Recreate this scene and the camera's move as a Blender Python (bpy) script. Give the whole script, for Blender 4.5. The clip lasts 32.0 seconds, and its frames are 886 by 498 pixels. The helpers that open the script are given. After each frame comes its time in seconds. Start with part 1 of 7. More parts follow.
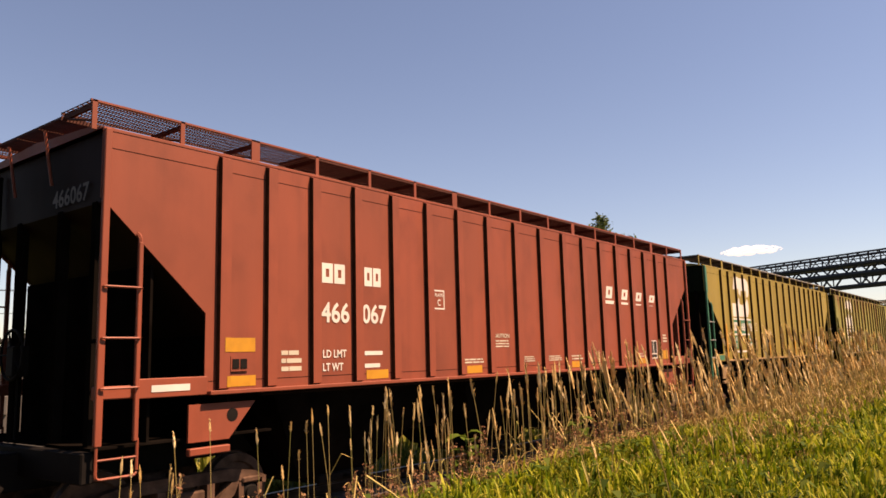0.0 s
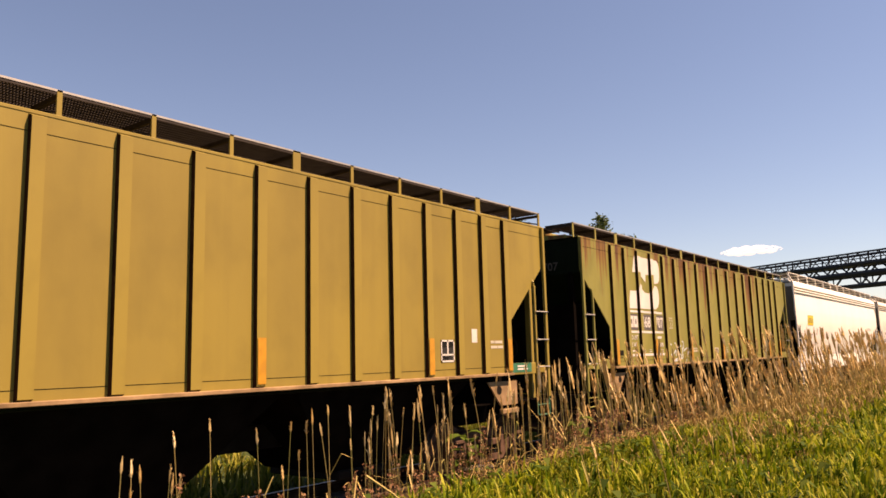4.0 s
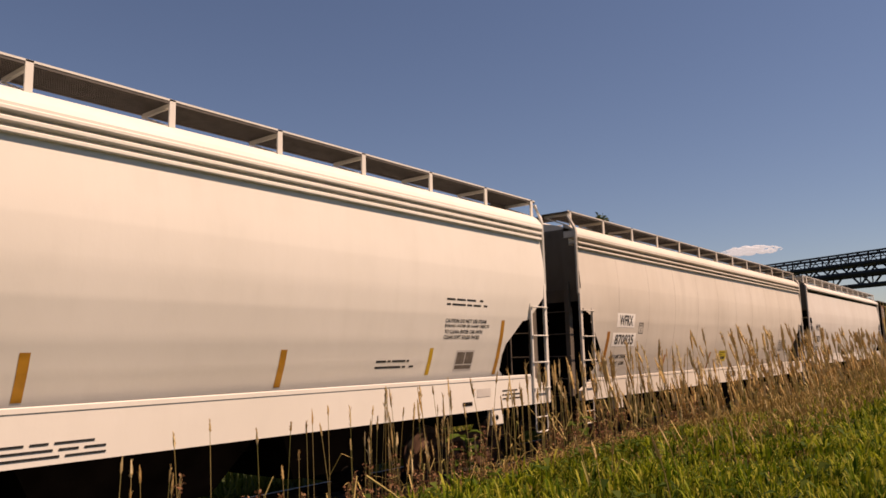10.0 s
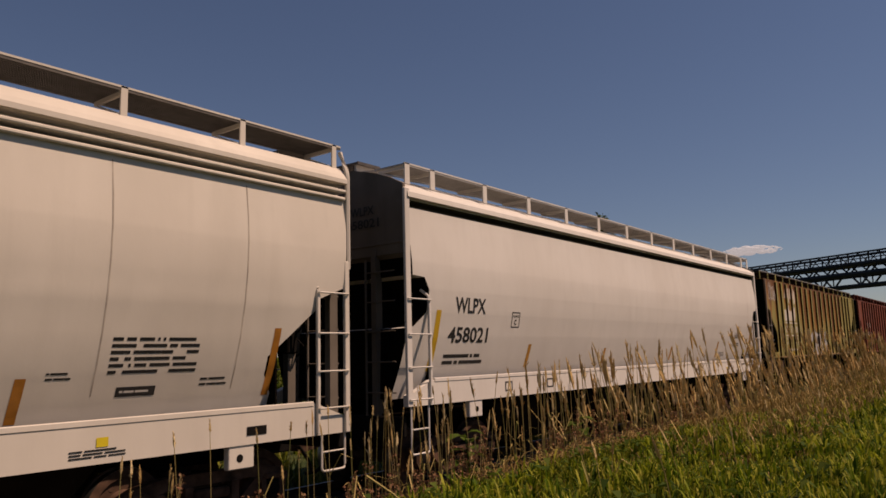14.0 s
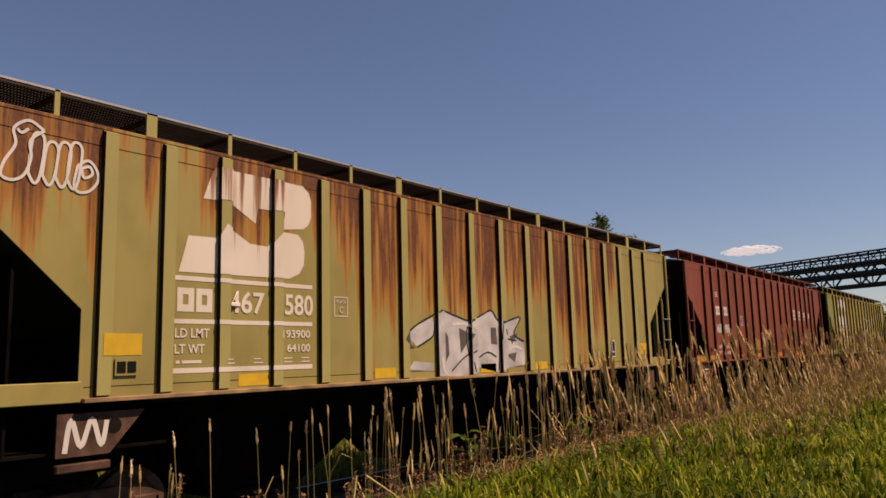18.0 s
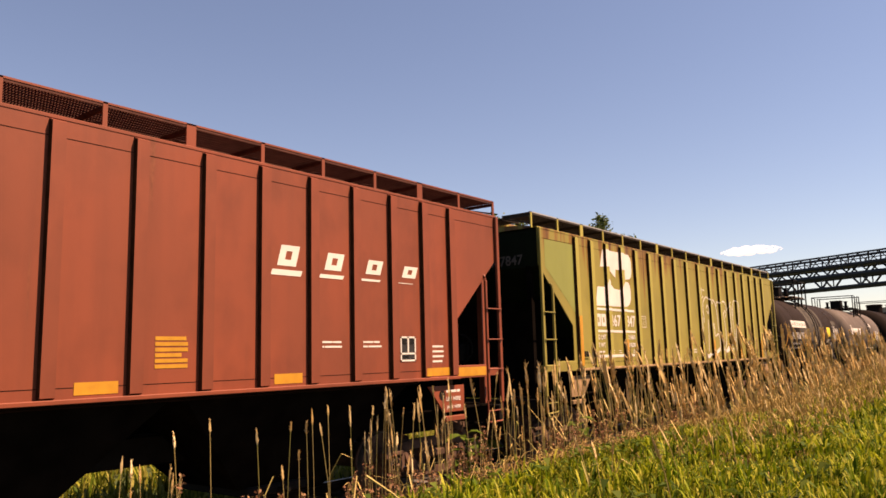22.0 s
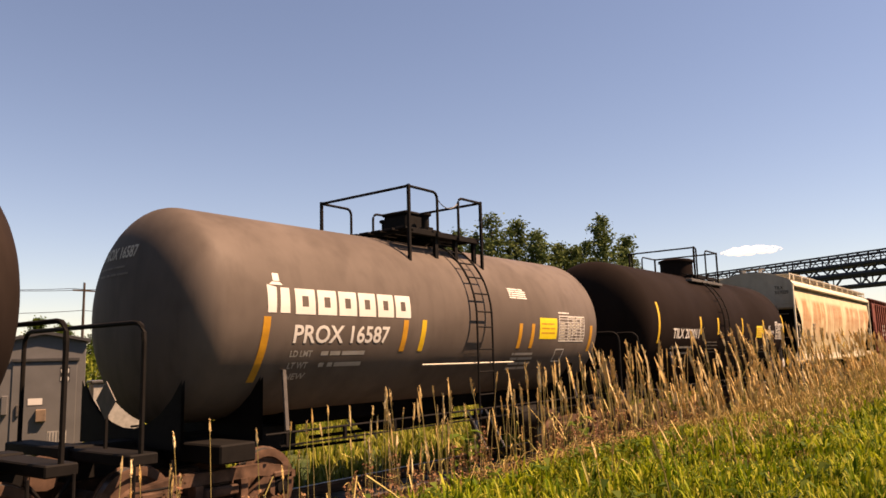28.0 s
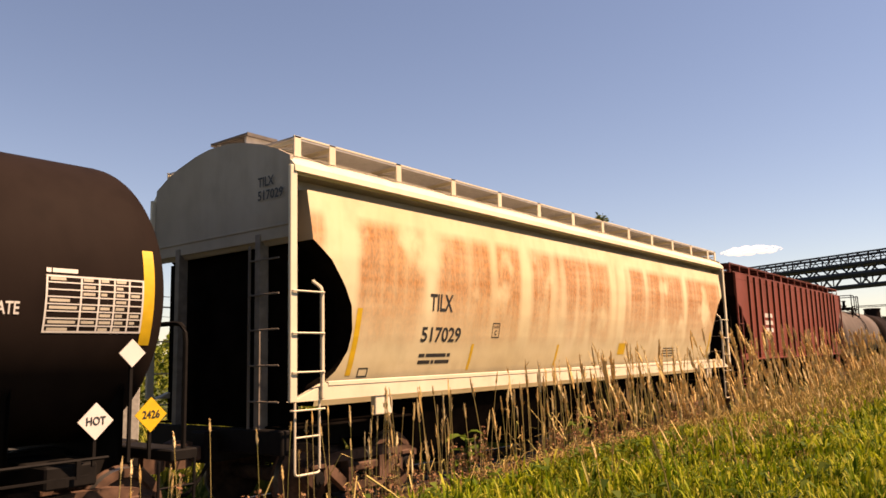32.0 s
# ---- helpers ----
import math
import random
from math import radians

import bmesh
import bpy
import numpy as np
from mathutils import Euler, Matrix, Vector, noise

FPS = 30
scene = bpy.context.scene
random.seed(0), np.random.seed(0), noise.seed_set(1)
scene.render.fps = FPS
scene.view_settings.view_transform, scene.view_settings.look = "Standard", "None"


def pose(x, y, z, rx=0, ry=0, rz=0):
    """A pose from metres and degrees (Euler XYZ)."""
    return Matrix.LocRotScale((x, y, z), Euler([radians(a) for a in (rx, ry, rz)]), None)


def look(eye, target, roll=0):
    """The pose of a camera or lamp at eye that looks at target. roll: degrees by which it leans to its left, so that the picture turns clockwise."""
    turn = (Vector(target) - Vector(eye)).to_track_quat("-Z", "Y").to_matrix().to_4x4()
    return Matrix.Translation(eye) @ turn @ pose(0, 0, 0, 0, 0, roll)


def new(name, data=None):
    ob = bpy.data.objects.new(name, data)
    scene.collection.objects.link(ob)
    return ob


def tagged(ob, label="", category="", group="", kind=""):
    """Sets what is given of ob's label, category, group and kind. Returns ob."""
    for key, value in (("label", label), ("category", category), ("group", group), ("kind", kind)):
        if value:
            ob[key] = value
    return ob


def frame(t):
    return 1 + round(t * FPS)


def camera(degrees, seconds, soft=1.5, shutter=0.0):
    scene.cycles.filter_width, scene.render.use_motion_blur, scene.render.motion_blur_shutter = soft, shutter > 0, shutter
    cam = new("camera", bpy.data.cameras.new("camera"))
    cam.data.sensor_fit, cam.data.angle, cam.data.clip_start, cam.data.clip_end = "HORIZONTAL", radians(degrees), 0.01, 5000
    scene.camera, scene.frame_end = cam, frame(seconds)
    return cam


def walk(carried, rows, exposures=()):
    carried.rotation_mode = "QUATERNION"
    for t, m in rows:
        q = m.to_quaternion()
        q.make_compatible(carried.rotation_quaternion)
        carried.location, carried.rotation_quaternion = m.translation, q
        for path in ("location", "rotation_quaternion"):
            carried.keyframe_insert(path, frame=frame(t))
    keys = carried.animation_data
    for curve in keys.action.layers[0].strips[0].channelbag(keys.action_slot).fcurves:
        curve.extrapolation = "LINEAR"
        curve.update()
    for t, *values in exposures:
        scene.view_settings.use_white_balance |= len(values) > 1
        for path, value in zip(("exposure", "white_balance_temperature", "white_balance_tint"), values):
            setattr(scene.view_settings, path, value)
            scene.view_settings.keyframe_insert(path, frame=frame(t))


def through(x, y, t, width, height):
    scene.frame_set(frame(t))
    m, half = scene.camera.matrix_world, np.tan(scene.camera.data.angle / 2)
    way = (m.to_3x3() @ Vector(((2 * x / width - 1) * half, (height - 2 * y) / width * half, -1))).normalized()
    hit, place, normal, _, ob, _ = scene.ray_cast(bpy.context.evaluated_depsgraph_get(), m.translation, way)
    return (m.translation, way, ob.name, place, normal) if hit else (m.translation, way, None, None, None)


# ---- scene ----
# ---- camera ----
cam = camera(61.0, 32.0, soft=1.6)
EXPOSURES = [(t, e, *((8450, 27) if t > 26 else (8150, 28) if t < 8.5 or t > 20.2 else (7250, 26) if t > 18 else (6800, 25) if t > 16 else (7050, 25) if t > 10.5 else (7350, 26))) for t, e in ((0.0, 1.56), (7.4, 1.58), (8.0, 1.33), (9.0, 0.93), (10.0, 0.63), (11.0, 0.11), (13.0, 0.06), (14.0, 0.06), (14.5, 0.41), (16.5, 0.39), (17.0, 0.44), (17.5, 0.59), (18.4, 0.71), (19.0, 0.91), (20.0, 1.39), (20.5, 1.51), (21.2, 1.63), (23.0, 1.61), (26.5, 1.65), (32.0, 1.61))]
EYE = pose(0, 0, 2.0, 98.17, 1.51, -51.94)
walk(cam, [(0.0, EYE), (32.0, EYE)], exposures=EXPOSURES)
SPEED = 6.25        # the train runs towards -x at this many metres a second
TRACK = 8.75        # y of the track's middle; the rail tops lie at z = 0

# ---- light ----
SUN_FROM = Vector((0.30, -0.48, 0.825)).normalized()
world = bpy.data.worlds.new("sky")
scene.world = world
world.use_nodes = True
wn = world.node_tree
sky = wn.nodes.new("ShaderNodeTexSky")
sky.sky_type, sky.sun_disc = "NISHITA", False
sky.sun_elevation = math.asin(SUN_FROM.z)
sky.sun_rotation = math.atan2(SUN_FROM.x, SUN_FROM.y)
sky.air_density, sky.dust_density, sky.ozone_density = 1.0, 0.2, 3.6
wn.nodes["Background"].inputs[1].default_value = 0.0505
wn.links.new(sky.outputs[0], wn.nodes["Background"].inputs[0])
sun = new("sun", bpy.data.lights.new("sun", "SUN"))
sun.data.energy, sun.data.angle, sun.data.color = 5.0, radians(0.5), (1.0, 0.80, 0.60)
sun.matrix_world = look(SUN_FROM * 100, (0, 0, 0))


# ---- materials ----
DULL = 0.57         # scale on every base colour, kept low so that shade comes out deeper


def dull(c):
    return tuple(v * DULL for v in c)


def ramp(nt, source, lo, hi, a=0.0, b=1.0):
    n = nt.nodes.new("ShaderNodeMapRange")
    n.clamp = True
    for i, v in ((1, lo), (2, hi), (3, a), (4, b)):
        n.inputs[i].default_value = v
    nt.links.new(source, n.inputs[0])
    return n.outputs[0]


def noise_of(nt, scale, stretch=(1, 1, 1), detail=4.0, shift=0.0):
    tc, mp, nz = (nt.nodes.new(k) for k in ("ShaderNodeTexCoord", "ShaderNodeMapping", "ShaderNodeTexNoise"))
    mp.inputs["Scale"].default_value = stretch
    mp.inputs["Location"].default_value = (shift, shift * 0.7, shift * 1.3)
    nt.links.new(tc.outputs["Object"], mp.inputs[0])
    nt.links.new(mp.outputs[0], nz.inputs["Vector"])
    nz.inputs["Scale"].default_value, nz.inputs["Detail"].default_value = scale, detail
    return nz.outputs[0]


def blend(nt, a, b, fac, mode="MIX"):
    n = nt.nodes.new("ShaderNodeMix")
    n.data_type, n.blend_type = "RGBA", mode
    for value, slot in ((fac, 0), (a, 6), (b, 7)):
        if isinstance(value, (int, float)):
            n.inputs[slot].default_value = value
        elif isinstance(value, tuple):
            n.inputs[slot].default_value = (*value, 1.0)
        else:
            nt.links.new(value, n.inputs[slot])
    return n.outputs[2]


def times(nt, a, b, op="MULTIPLY"):
    n = nt.nodes.new("ShaderNodeMath")
    n.operation = op
    for i, v in enumerate((a, b)):
        if isinstance(v, (int, float)):
            n.inputs[i].default_value = v
        else:
            nt.links.new(v, n.inputs[i])
    return n.outputs[0]


def surface(name, rough=0.6, metal=0.0, spec=0.4):
    m = bpy.data.materials.new(name)
    m.use_nodes = True
    p = m.node_tree.nodes["Principled BSDF"]
    p.inputs["Roughness"].default_value, p.inputs["Metallic"].default_value = rough, metal
    p.inputs["Specular IOR Level"].default_value = spec
    return m, m.node_tree, p


def relief(nt, p, source, strength, distance=0.01):
    b = nt.nodes.new("ShaderNodeBump")
    b.inputs["Strength"].default_value, b.inputs["Distance"].default_value = strength, distance
    nt.links.new(source, b.inputs["Height"])
    nt.links.new(b.outputs[0], p.inputs["Normal"])


def paint(name, base, dark, rust=(0.13, 0.045, 0.018), amount=0.15, rough=0.55, shift=0.0, high=0.0, spec=0.2, blotch=0.0, flanks=0.0, columns=0.0, bright=None, mottle=0.42):
    """Weathered paint on steel: cloudy fading, soot, and rust that runs down in streaks. high: how much more the rust lies near the roof."""
    base, dark, rust = dull(base), dull(dark), dull(rust)
    m, nt, p = surface(name, rough, 0.0, spec)
    cloud = noise_of(nt, 0.55, (1, 1, 0.6), 5, shift)
    streak = noise_of(nt, 1.0, (5.0, 5.0, 0.28), 6, shift + 3)
    fine = noise_of(nt, 28, (1, 1, 0.5), 3, shift + 5)
    col = blend(nt, base, dark, ramp(nt, cloud, 0.42, 0.72))
    col = blend(nt, col, dark, times(nt, ramp(nt, streak, 0.5, 0.75), 0.5))
    mid = noise_of(nt, 2.6, (1, 1, 0.7), 5, shift + 7)
    col = blend(nt, col, tuple(c * 0.72 for c in dark), times(nt, ramp(nt, mid, 0.48, 0.74), mottle))
    level = ramp(nt, streak, 0.74 - amount, 0.86 - amount)
    if high:
        tc, xyz = nt.nodes.new("ShaderNodeTexCoord"), nt.nodes.new("ShaderNodeSeparateXYZ")
        nt.links.new(tc.outputs["Object"], xyz.inputs[0])
        lift = ramp(nt, xyz.outputs[2], 2.2, 4.3, -high, high)
        runs = times(nt, streak, lift, "ADD")
        if columns:                  # rust is heavy on some panels, slight on others and on the ends
            runs = times(nt, runs, ramp(nt, noise_of(nt, 0.62, (1, 0, 0), 3, shift + 2), 0.30, 0.70, -columns, columns), "ADD")
            runs = times(nt, runs, ramp(nt, xyz.outputs[0], 4.3, 5.7, 0.0, -0.6), "ADD")
            if columns > 0.2:
                runs = times(nt, runs, ramp(nt, xyz.outputs[0], -7.4, -3.6, -0.24, 0.0), "ADD")
        if bright:                   # thin runs along the edges
            runs = times(nt, runs, ramp(nt, noise_of(nt, 1.0, (17.0, 17.0, 0.40), 4, shift + 13), 0.30, 0.70, -0.085, 0.085), "ADD")
        level = ramp(nt, runs, 0.74 - amount, (0.83 if bright else 0.90) - amount)
    if blotch:
        # rubbed patches: broken by upright clean bands, scored along the car, none near the eaves and the sill
        tc, xyz = nt.nodes.new("ShaderNodeTexCoord"), nt.nodes.new("ShaderNodeSeparateXYZ")
        nt.links.new(tc.outputs["Object"], xyz.inputs[0])
        level = ramp(nt, noise_of(nt, 0.9, (1.1, 1, 0.9), 5, shift + 9), 0.70 - blotch, 0.82 - blotch)
        for k in (ramp(nt, noise_of(nt, 1.45, (1, 0, 0.06), 1, shift + 4), 0.40, 0.50), ramp(nt, xyz.outputs[2], 2.1, 3.1, 0.18, 1.0), ramp(nt, xyz.outputs[2], 3.82, 3.98, 1.0, 0.0),
                  ramp(nt, noise_of(nt, 1.0, (0.9, 1, 7.5), 5, shift + 6), 0.32, 0.66, 0.76, 1.0), ramp(nt, noise_of(nt, 1.0, (8, 1, 0.9), 4, shift + 10), 0.30, 0.60, 0.66, 1.0)):
            level = times(nt, level, k)
    if flanks:                       # the ends and the roof were repainted
        tc, xyz, ab = nt.nodes.new("ShaderNodeTexCoord"), nt.nodes.new("ShaderNodeSeparateXYZ"), None
        nt.links.new(tc.outputs["Object"], xyz.inputs[0])
        level = times(nt, level, ramp(nt, times(nt, xyz.outputs[1], xyz.outputs[1]), flanks ** 2, (flanks + 0.06) ** 2))
    if bright:                       # orange at the edges of the rust, dark at its heart
        drip = noise_of(nt, 1.0, (11.0, 11.0, 0.7), 5, shift + 8)
        heart = times(nt, ramp(nt, runs, 0.80 - amount, 0.93 - amount), ramp(nt, drip, 0.30, 0.50))
        col = blend(nt, col, dull(bright), times(nt, level, 0.85))
        col = blend(nt, col, blend(nt, rust, tuple(c * 0.55 for c in rust), ramp(nt, fine, 0.4, 0.65)), times(nt, heart, 0.92))
    elif amount > 0 or high:
        col = blend(nt, col, blend(nt, rust, tuple(c * 2.2 for c in rust), ramp(nt, fine, 0.35, 0.65)), times(nt, level, 0.9))
    nt.links.new(col, p.inputs["Base Color"])
    nt.links.new(ramp(nt, cloud, 0.3, 0.7, rough - 0.08, rough + 0.15), p.inputs["Roughness"])
    relief(nt, p, fine, 0.15, 0.004)
    return m


def plain(name, base, rough=0.6, metal=0.0, var=0.25, scale=8.0, bump=0.1, spec=0.35):
    base = dull(base)
    m, nt, p = surface(name, rough, metal, spec)
    n1, n2 = noise_of(nt, scale, detail=5), noise_of(nt, scale * 9, detail=3)
    col = blend(nt, tuple(c * (1 - var) for c in base), tuple(min(1, c * (1 + var)) for c in base), ramp(nt, n1, 0.3, 0.7))
    col = blend(nt, col, tuple(c * 0.7 for c in base), times(nt, ramp(nt, n2, 0.5, 0.8), var))
    nt.links.new(col, p.inputs["Base Color"])
    relief(nt, p, n2, bump, 0.004)
    return m


def islands(name, tints, rough=0.7, through=0.0, mottle=0.45):
    """Leaves and stalks: each loose piece takes a tint of its own between those given."""
    tints = [dull(c) for c in tints]
    m, nt, p = surface(name, rough, 0.0, 0.08)
    g, r = nt.nodes.new("ShaderNodeNewGeometry"), nt.nodes.new("ShaderNodeValToRGB")
    el = r.color_ramp.elements
    while len(el) < len(tints):
        el.new(0.5)
    for i, c in enumerate(tints):
        el[i].position, el[i].color = i / (len(tints) - 1), (*c, 1)
    nt.links.new(g.outputs["Random Per Island"], r.inputs[0])
    col = blend(nt, r.outputs[0], tuple(c * 0.6 for c in tints[0]), times(nt, ramp(nt, noise_of(nt, 1.1, detail=4), 0.45, 0.75), mottle))
    nt.links.new(col, p.inputs["Base Color"])
    if through:
        t, mix, out = nt.nodes.new("ShaderNodeBsdfTranslucent"), nt.nodes.new("ShaderNodeMixShader"), nt.nodes["Material Output"]
        mix.inputs[0].default_value = through
        nt.links.new(col, t.inputs[0])
        nt.links.new(p.outputs[0], mix.inputs[1])
        nt.links.new(t.outputs[0], mix.inputs[2])
        nt.links.new(mix.outputs[0], out.inputs[0])
    return m


M = dict(
    red_one=paint("oxide red paint", (0.322, 0.080, 0.043), (0.225, 0.060, 0.034), amount=0.02, shift=1),
    red_two=paint("dark oxide red paint", (0.292, 0.071, 0.034), (0.195, 0.052, 0.027), amount=0.03, shift=7),
    red_three=paint("faded oxide red paint", (0.25, 0.056, 0.032), (0.17, 0.040, 0.025), amount=0.05, shift=17),
    mustard=paint("faded mustard paint", (0.355, 0.268, 0.054), (0.27, 0.20, 0.045), amount=0.03, shift=2, mottle=0.3),
    olive=paint("olive green paint", (0.298, 0.276, 0.064), (0.228, 0.213, 0.052), (0.14, 0.05, 0.018), amount=0.13, shift=3, high=0.22, columns=0.08, bright=(0.27, 0.13, 0.03)),
    rusty=paint("rusted green paint", (0.41, 0.345, 0.105), (0.32, 0.27, 0.085), (0.165, 0.055, 0.022), amount=0.35, shift=5, high=0.24, columns=0.23, bright=(0.50, 0.20, 0.030)),
    rustmark=paint("rust-run white paint", (0.92, 0.84, 0.72), (0.78, 0.68, 0.54), (0.15, 0.05, 0.02), amount=0.17, shift=5, high=0.12, columns=0.14, bright=(0.36, 0.15, 0.05)),
    ribgreen=paint("pale green rib paint", (0.46, 0.41, 0.14), (0.39, 0.345, 0.115), amount=0.0, shift=25, mottle=0.2),
    ribolive=paint("olive rib paint", (0.37, 0.325, 0.085), (0.30, 0.25, 0.065), amount=0.0, shift=26),
    riblime=paint("yellow green rib paint", (0.45, 0.39, 0.09), (0.38, 0.33, 0.075), amount=0.0, shift=33, mottle=0.2),
    plum=plain("dark repainted ground", (0.12, 0.10, 0.09), 0.6),
    galvanised=plain("dull galvanised steel", (0.48, 0.46, 0.43), 0.5, 0.3, var=0.12),
    lime=paint("yellow green paint", (0.33, 0.282, 0.062), (0.255, 0.215, 0.052), (0.14, 0.05, 0.018), amount=0.09, shift=9, high=0.20, columns=0.08, bright=(0.27, 0.13, 0.03)),
    limegreen=paint("leaf green paint", (0.285, 0.315, 0.085), (0.235, 0.26, 0.07), amount=0.02, shift=16, mottle=0.25),
    white=paint("warm white paint", (1.08, 1.04, 0.945), (1.0, 0.96, 0.86), amount=-0.1, shift=4, mottle=0.1),
    grey=paint("warm grey paint", (0.96, 0.885, 0.77), (0.82, 0.75, 0.645), amount=-0.1, shift=6, mottle=0.12),
    silver=paint("pale grey paint", (0.97, 0.925, 0.855), (0.86, 0.81, 0.74), amount=-0.1, shift=8, mottle=0.12),
    cream=paint("rust-streaked cream paint", (0.83, 0.715, 0.46), (0.73, 0.605, 0.355), (0.27, 0.10, 0.022), amount=0.10, shift=11, blotch=0.375, flanks=1.40),
    creamtrim=paint("clean cream paint", (0.84, 0.75, 0.56), (0.76, 0.66, 0.48), amount=-0.1, shift=31),
    tank=paint("sooty tank paint", (0.037, 0.026, 0.0215), (0.022, 0.0160, 0.0135), (0.05, 0.033, 0.025), amount=-0.02, rough=0.65, shift=12, spec=0.02),
    tankband=paint("streaked grey-brown tank paint", (0.16, 0.142, 0.12), (0.040, 0.034, 0.029), (0.075, 0.066, 0.055), amount=0.10, rough=0.65, shift=15, spec=0.02, mottle=0.7),
    tankdust=paint("dusty tank paint", (0.165, 0.134, 0.114), (0.105, 0.084, 0.071), (0.10, 0.075, 0.062), amount=0.0, rough=0.6, shift=14, spec=0.06),
    tankblack=paint("black tank paint", (0.0215, 0.0146, 0.0121), (0.016, 0.011, 0.0094), amount=-0.1, rough=0.7, shift=13, spec=0.02),
    green=plain("dark green paint", (0.030, 0.19, 0.105), 0.5),
    steel=plain("greasy black steel", (0.011, 0.0092, 0.008), 0.75, spec=0.08),
    # cream and white of the car ends, darkened to hold their shade
    shadecream=paint("cream end paint dulled for shade", (0.52, 0.45, 0.36), (0.40, 0.34, 0.26), amount=-0.05, shift=34, spec=0.1),
    shadewhite=paint("end paint dulled for shade", (0.26, 0.22, 0.18), (0.15, 0.125, 0.10), amount=-0.05, shift=28, spec=0.1),
    seam=plain("dirty weld seam", (0.60, 0.525, 0.44), 0.8, var=0.4, scale=3),
    labelgrey=plain("grey-brown label ink", (0.20, 0.165, 0.13), 0.7),
    rustshade=plain("rusted rib flank with shade in it", (0.060, 0.026, 0.012), 0.9, var=0.5, scale=4, spec=0.05),
    castiron=plain("rusty cast iron", (0.115, 0.066, 0.044), 0.8, var=0.6, scale=5, spec=0.1),
    deckred=plain("dark red walkway grating", (0.105, 0.042, 0.032), 0.8, spec=0.1),
    deckdark=plain("dark walkway grating", (0.055, 0.045, 0.04), 0.8, spec=0.1),
    rustplate=plain("rust-stained plate", (0.36, 0.235, 0.125), 0.75, var=0.4, scale=4, spec=0.1),
    drab=plain("dusty tan paint", (0.30, 0.22, 0.15), 0.6, var=0.3, scale=4),
    tread=plain("polished wheel steel", (0.26, 0.24, 0.22), 0.38, 0.8),
    railtop=plain("worn rail steel", (0.13, 0.085, 0.06), 0.4, 0.5),
    grate=plain("galvanised grating", (0.13, 0.115, 0.10), 0.6, 0.2),
    stencil=plain("white stencil paint", (0.78, 0.74, 0.68), 0.6, var=0.08, scale=3),
    chalk=plain("worn white paint", (0.62, 0.56, 0.44), 0.7, var=0.15, scale=4),
    decal=plain("fresh white decal", (1.22, 1.18, 1.10), 0.5, var=0.03, scale=3),
    ink=plain("black stencil paint", (0.02, 0.019, 0.018), 0.6),
    yellow=plain("yellow decal", (0.75, 0.47, 0.02), 0.5, var=0.1),
    amber=plain("darkened amber reflector", (0.50, 0.20, 0.022), 0.5, var=0.2),
    lemon=plain("lemon yellow decal", (0.85, 0.66, 0.02), 0.5, var=0.08),
    orange=plain("aged orange reflector", (0.60, 0.285, 0.02), 0.5, var=0.15),
    shed=plain("grey painted sheet metal", (0.15, 0.145, 0.14), 0.55, var=0.12, scale=2),
    shedtrim=plain("dark roof metal", (0.06, 0.058, 0.056), 0.5),
    wood=plain("creosoted timber", (0.06, 0.045, 0.035), 0.85, var=0.4, scale=6),
    gravel=plain("grey brown ballast", (0.17, 0.145, 0.12), 0.95, var=0.45, scale=14, bump=0.8),
    boards=plain("weathered walkway boards", (0.25, 0.17, 0.11), 0.8, var=0.3, scale=6),
    gantry=plain("dark gantry steel", (0.035, 0.04, 0.05), 0.6),
    bark=plain("pine bark", (0.07, 0.05, 0.04), 0.9, var=0.4),
    concrete=plain("pale concrete", (0.42, 0.40, 0.36), 0.9),
    # dark green end paint, blackened further for the shade on the ends
    darkgreen=paint("unfaded dark green paint deepened for shade", (0.010, 0.018, 0.009), (0.007, 0.010, 0.006), amount=0.0, shift=19, spec=0.03),
    # red of the car ends, with their shade mixed into the colour
    shadered=paint("red paint darkened for shade", (0.022, 0.009, 0.007), (0.013, 0.007, 0.006), amount=0.0, shift=21, spec=0.03),
    # brake dust made near black, for the shade under and inside the cars
    grimeshade=plain("shade-blacked brake dust", (0.009, 0.0072, 0.006), 0.9, var=0.4, scale=3, spec=0.0),
    bluewhite=plain("pale blue spray paint", (0.62, 0.70, 0.74), 0.6, var=0.15, scale=4),
    spray=plain("silver spray paint", (0.60, 0.575, 0.55), 0.5, var=0.3, scale=2.5),
    needles=islands("pine needles", [(0.06, 0.10, 0.03), (0.12, 0.165, 0.05), (0.20, 0.245, 0.085)], 0.8, 0.25),
    leaves=islands("broad leaves", [(0.055, 0.10, 0.014), (0.10, 0.16, 0.02), (0.16, 0.21, 0.033)], 0.7, 0.35),
    blade=islands("meadow grass", [(0.024, 0.066, 0.003), (0.152, 0.245, 0.011), (0.40, 0.445, 0.023), (0.70, 0.63, 0.10)], 0.6, 0.34, 0.7),
    shrub=islands("sunlit shrub leaves", [(0.11, 0.17, 0.022), (0.22, 0.27, 0.035), (0.34, 0.35, 0.06)], 0.7, 0.35),
    hay=islands("dead tawny grass", [(0.24, 0.15, 0.045), (0.42, 0.29, 0.095), (0.58, 0.42, 0.17)], 0.7, 0.15, 0.3),
    field=islands("field grass", [(0.07, 0.12, 0.009), (0.21, 0.245, 0.02), (0.38, 0.36, 0.05), (0.46, 0.40, 0.10)], 0.6, 0.30, 0.5),
    straw=islands("dry grass stems", [(0.56, 0.41, 0.14), (0.72, 0.54, 0.22), (0.30, 0.29, 0.08)], 0.7, 0.1, 0.2),
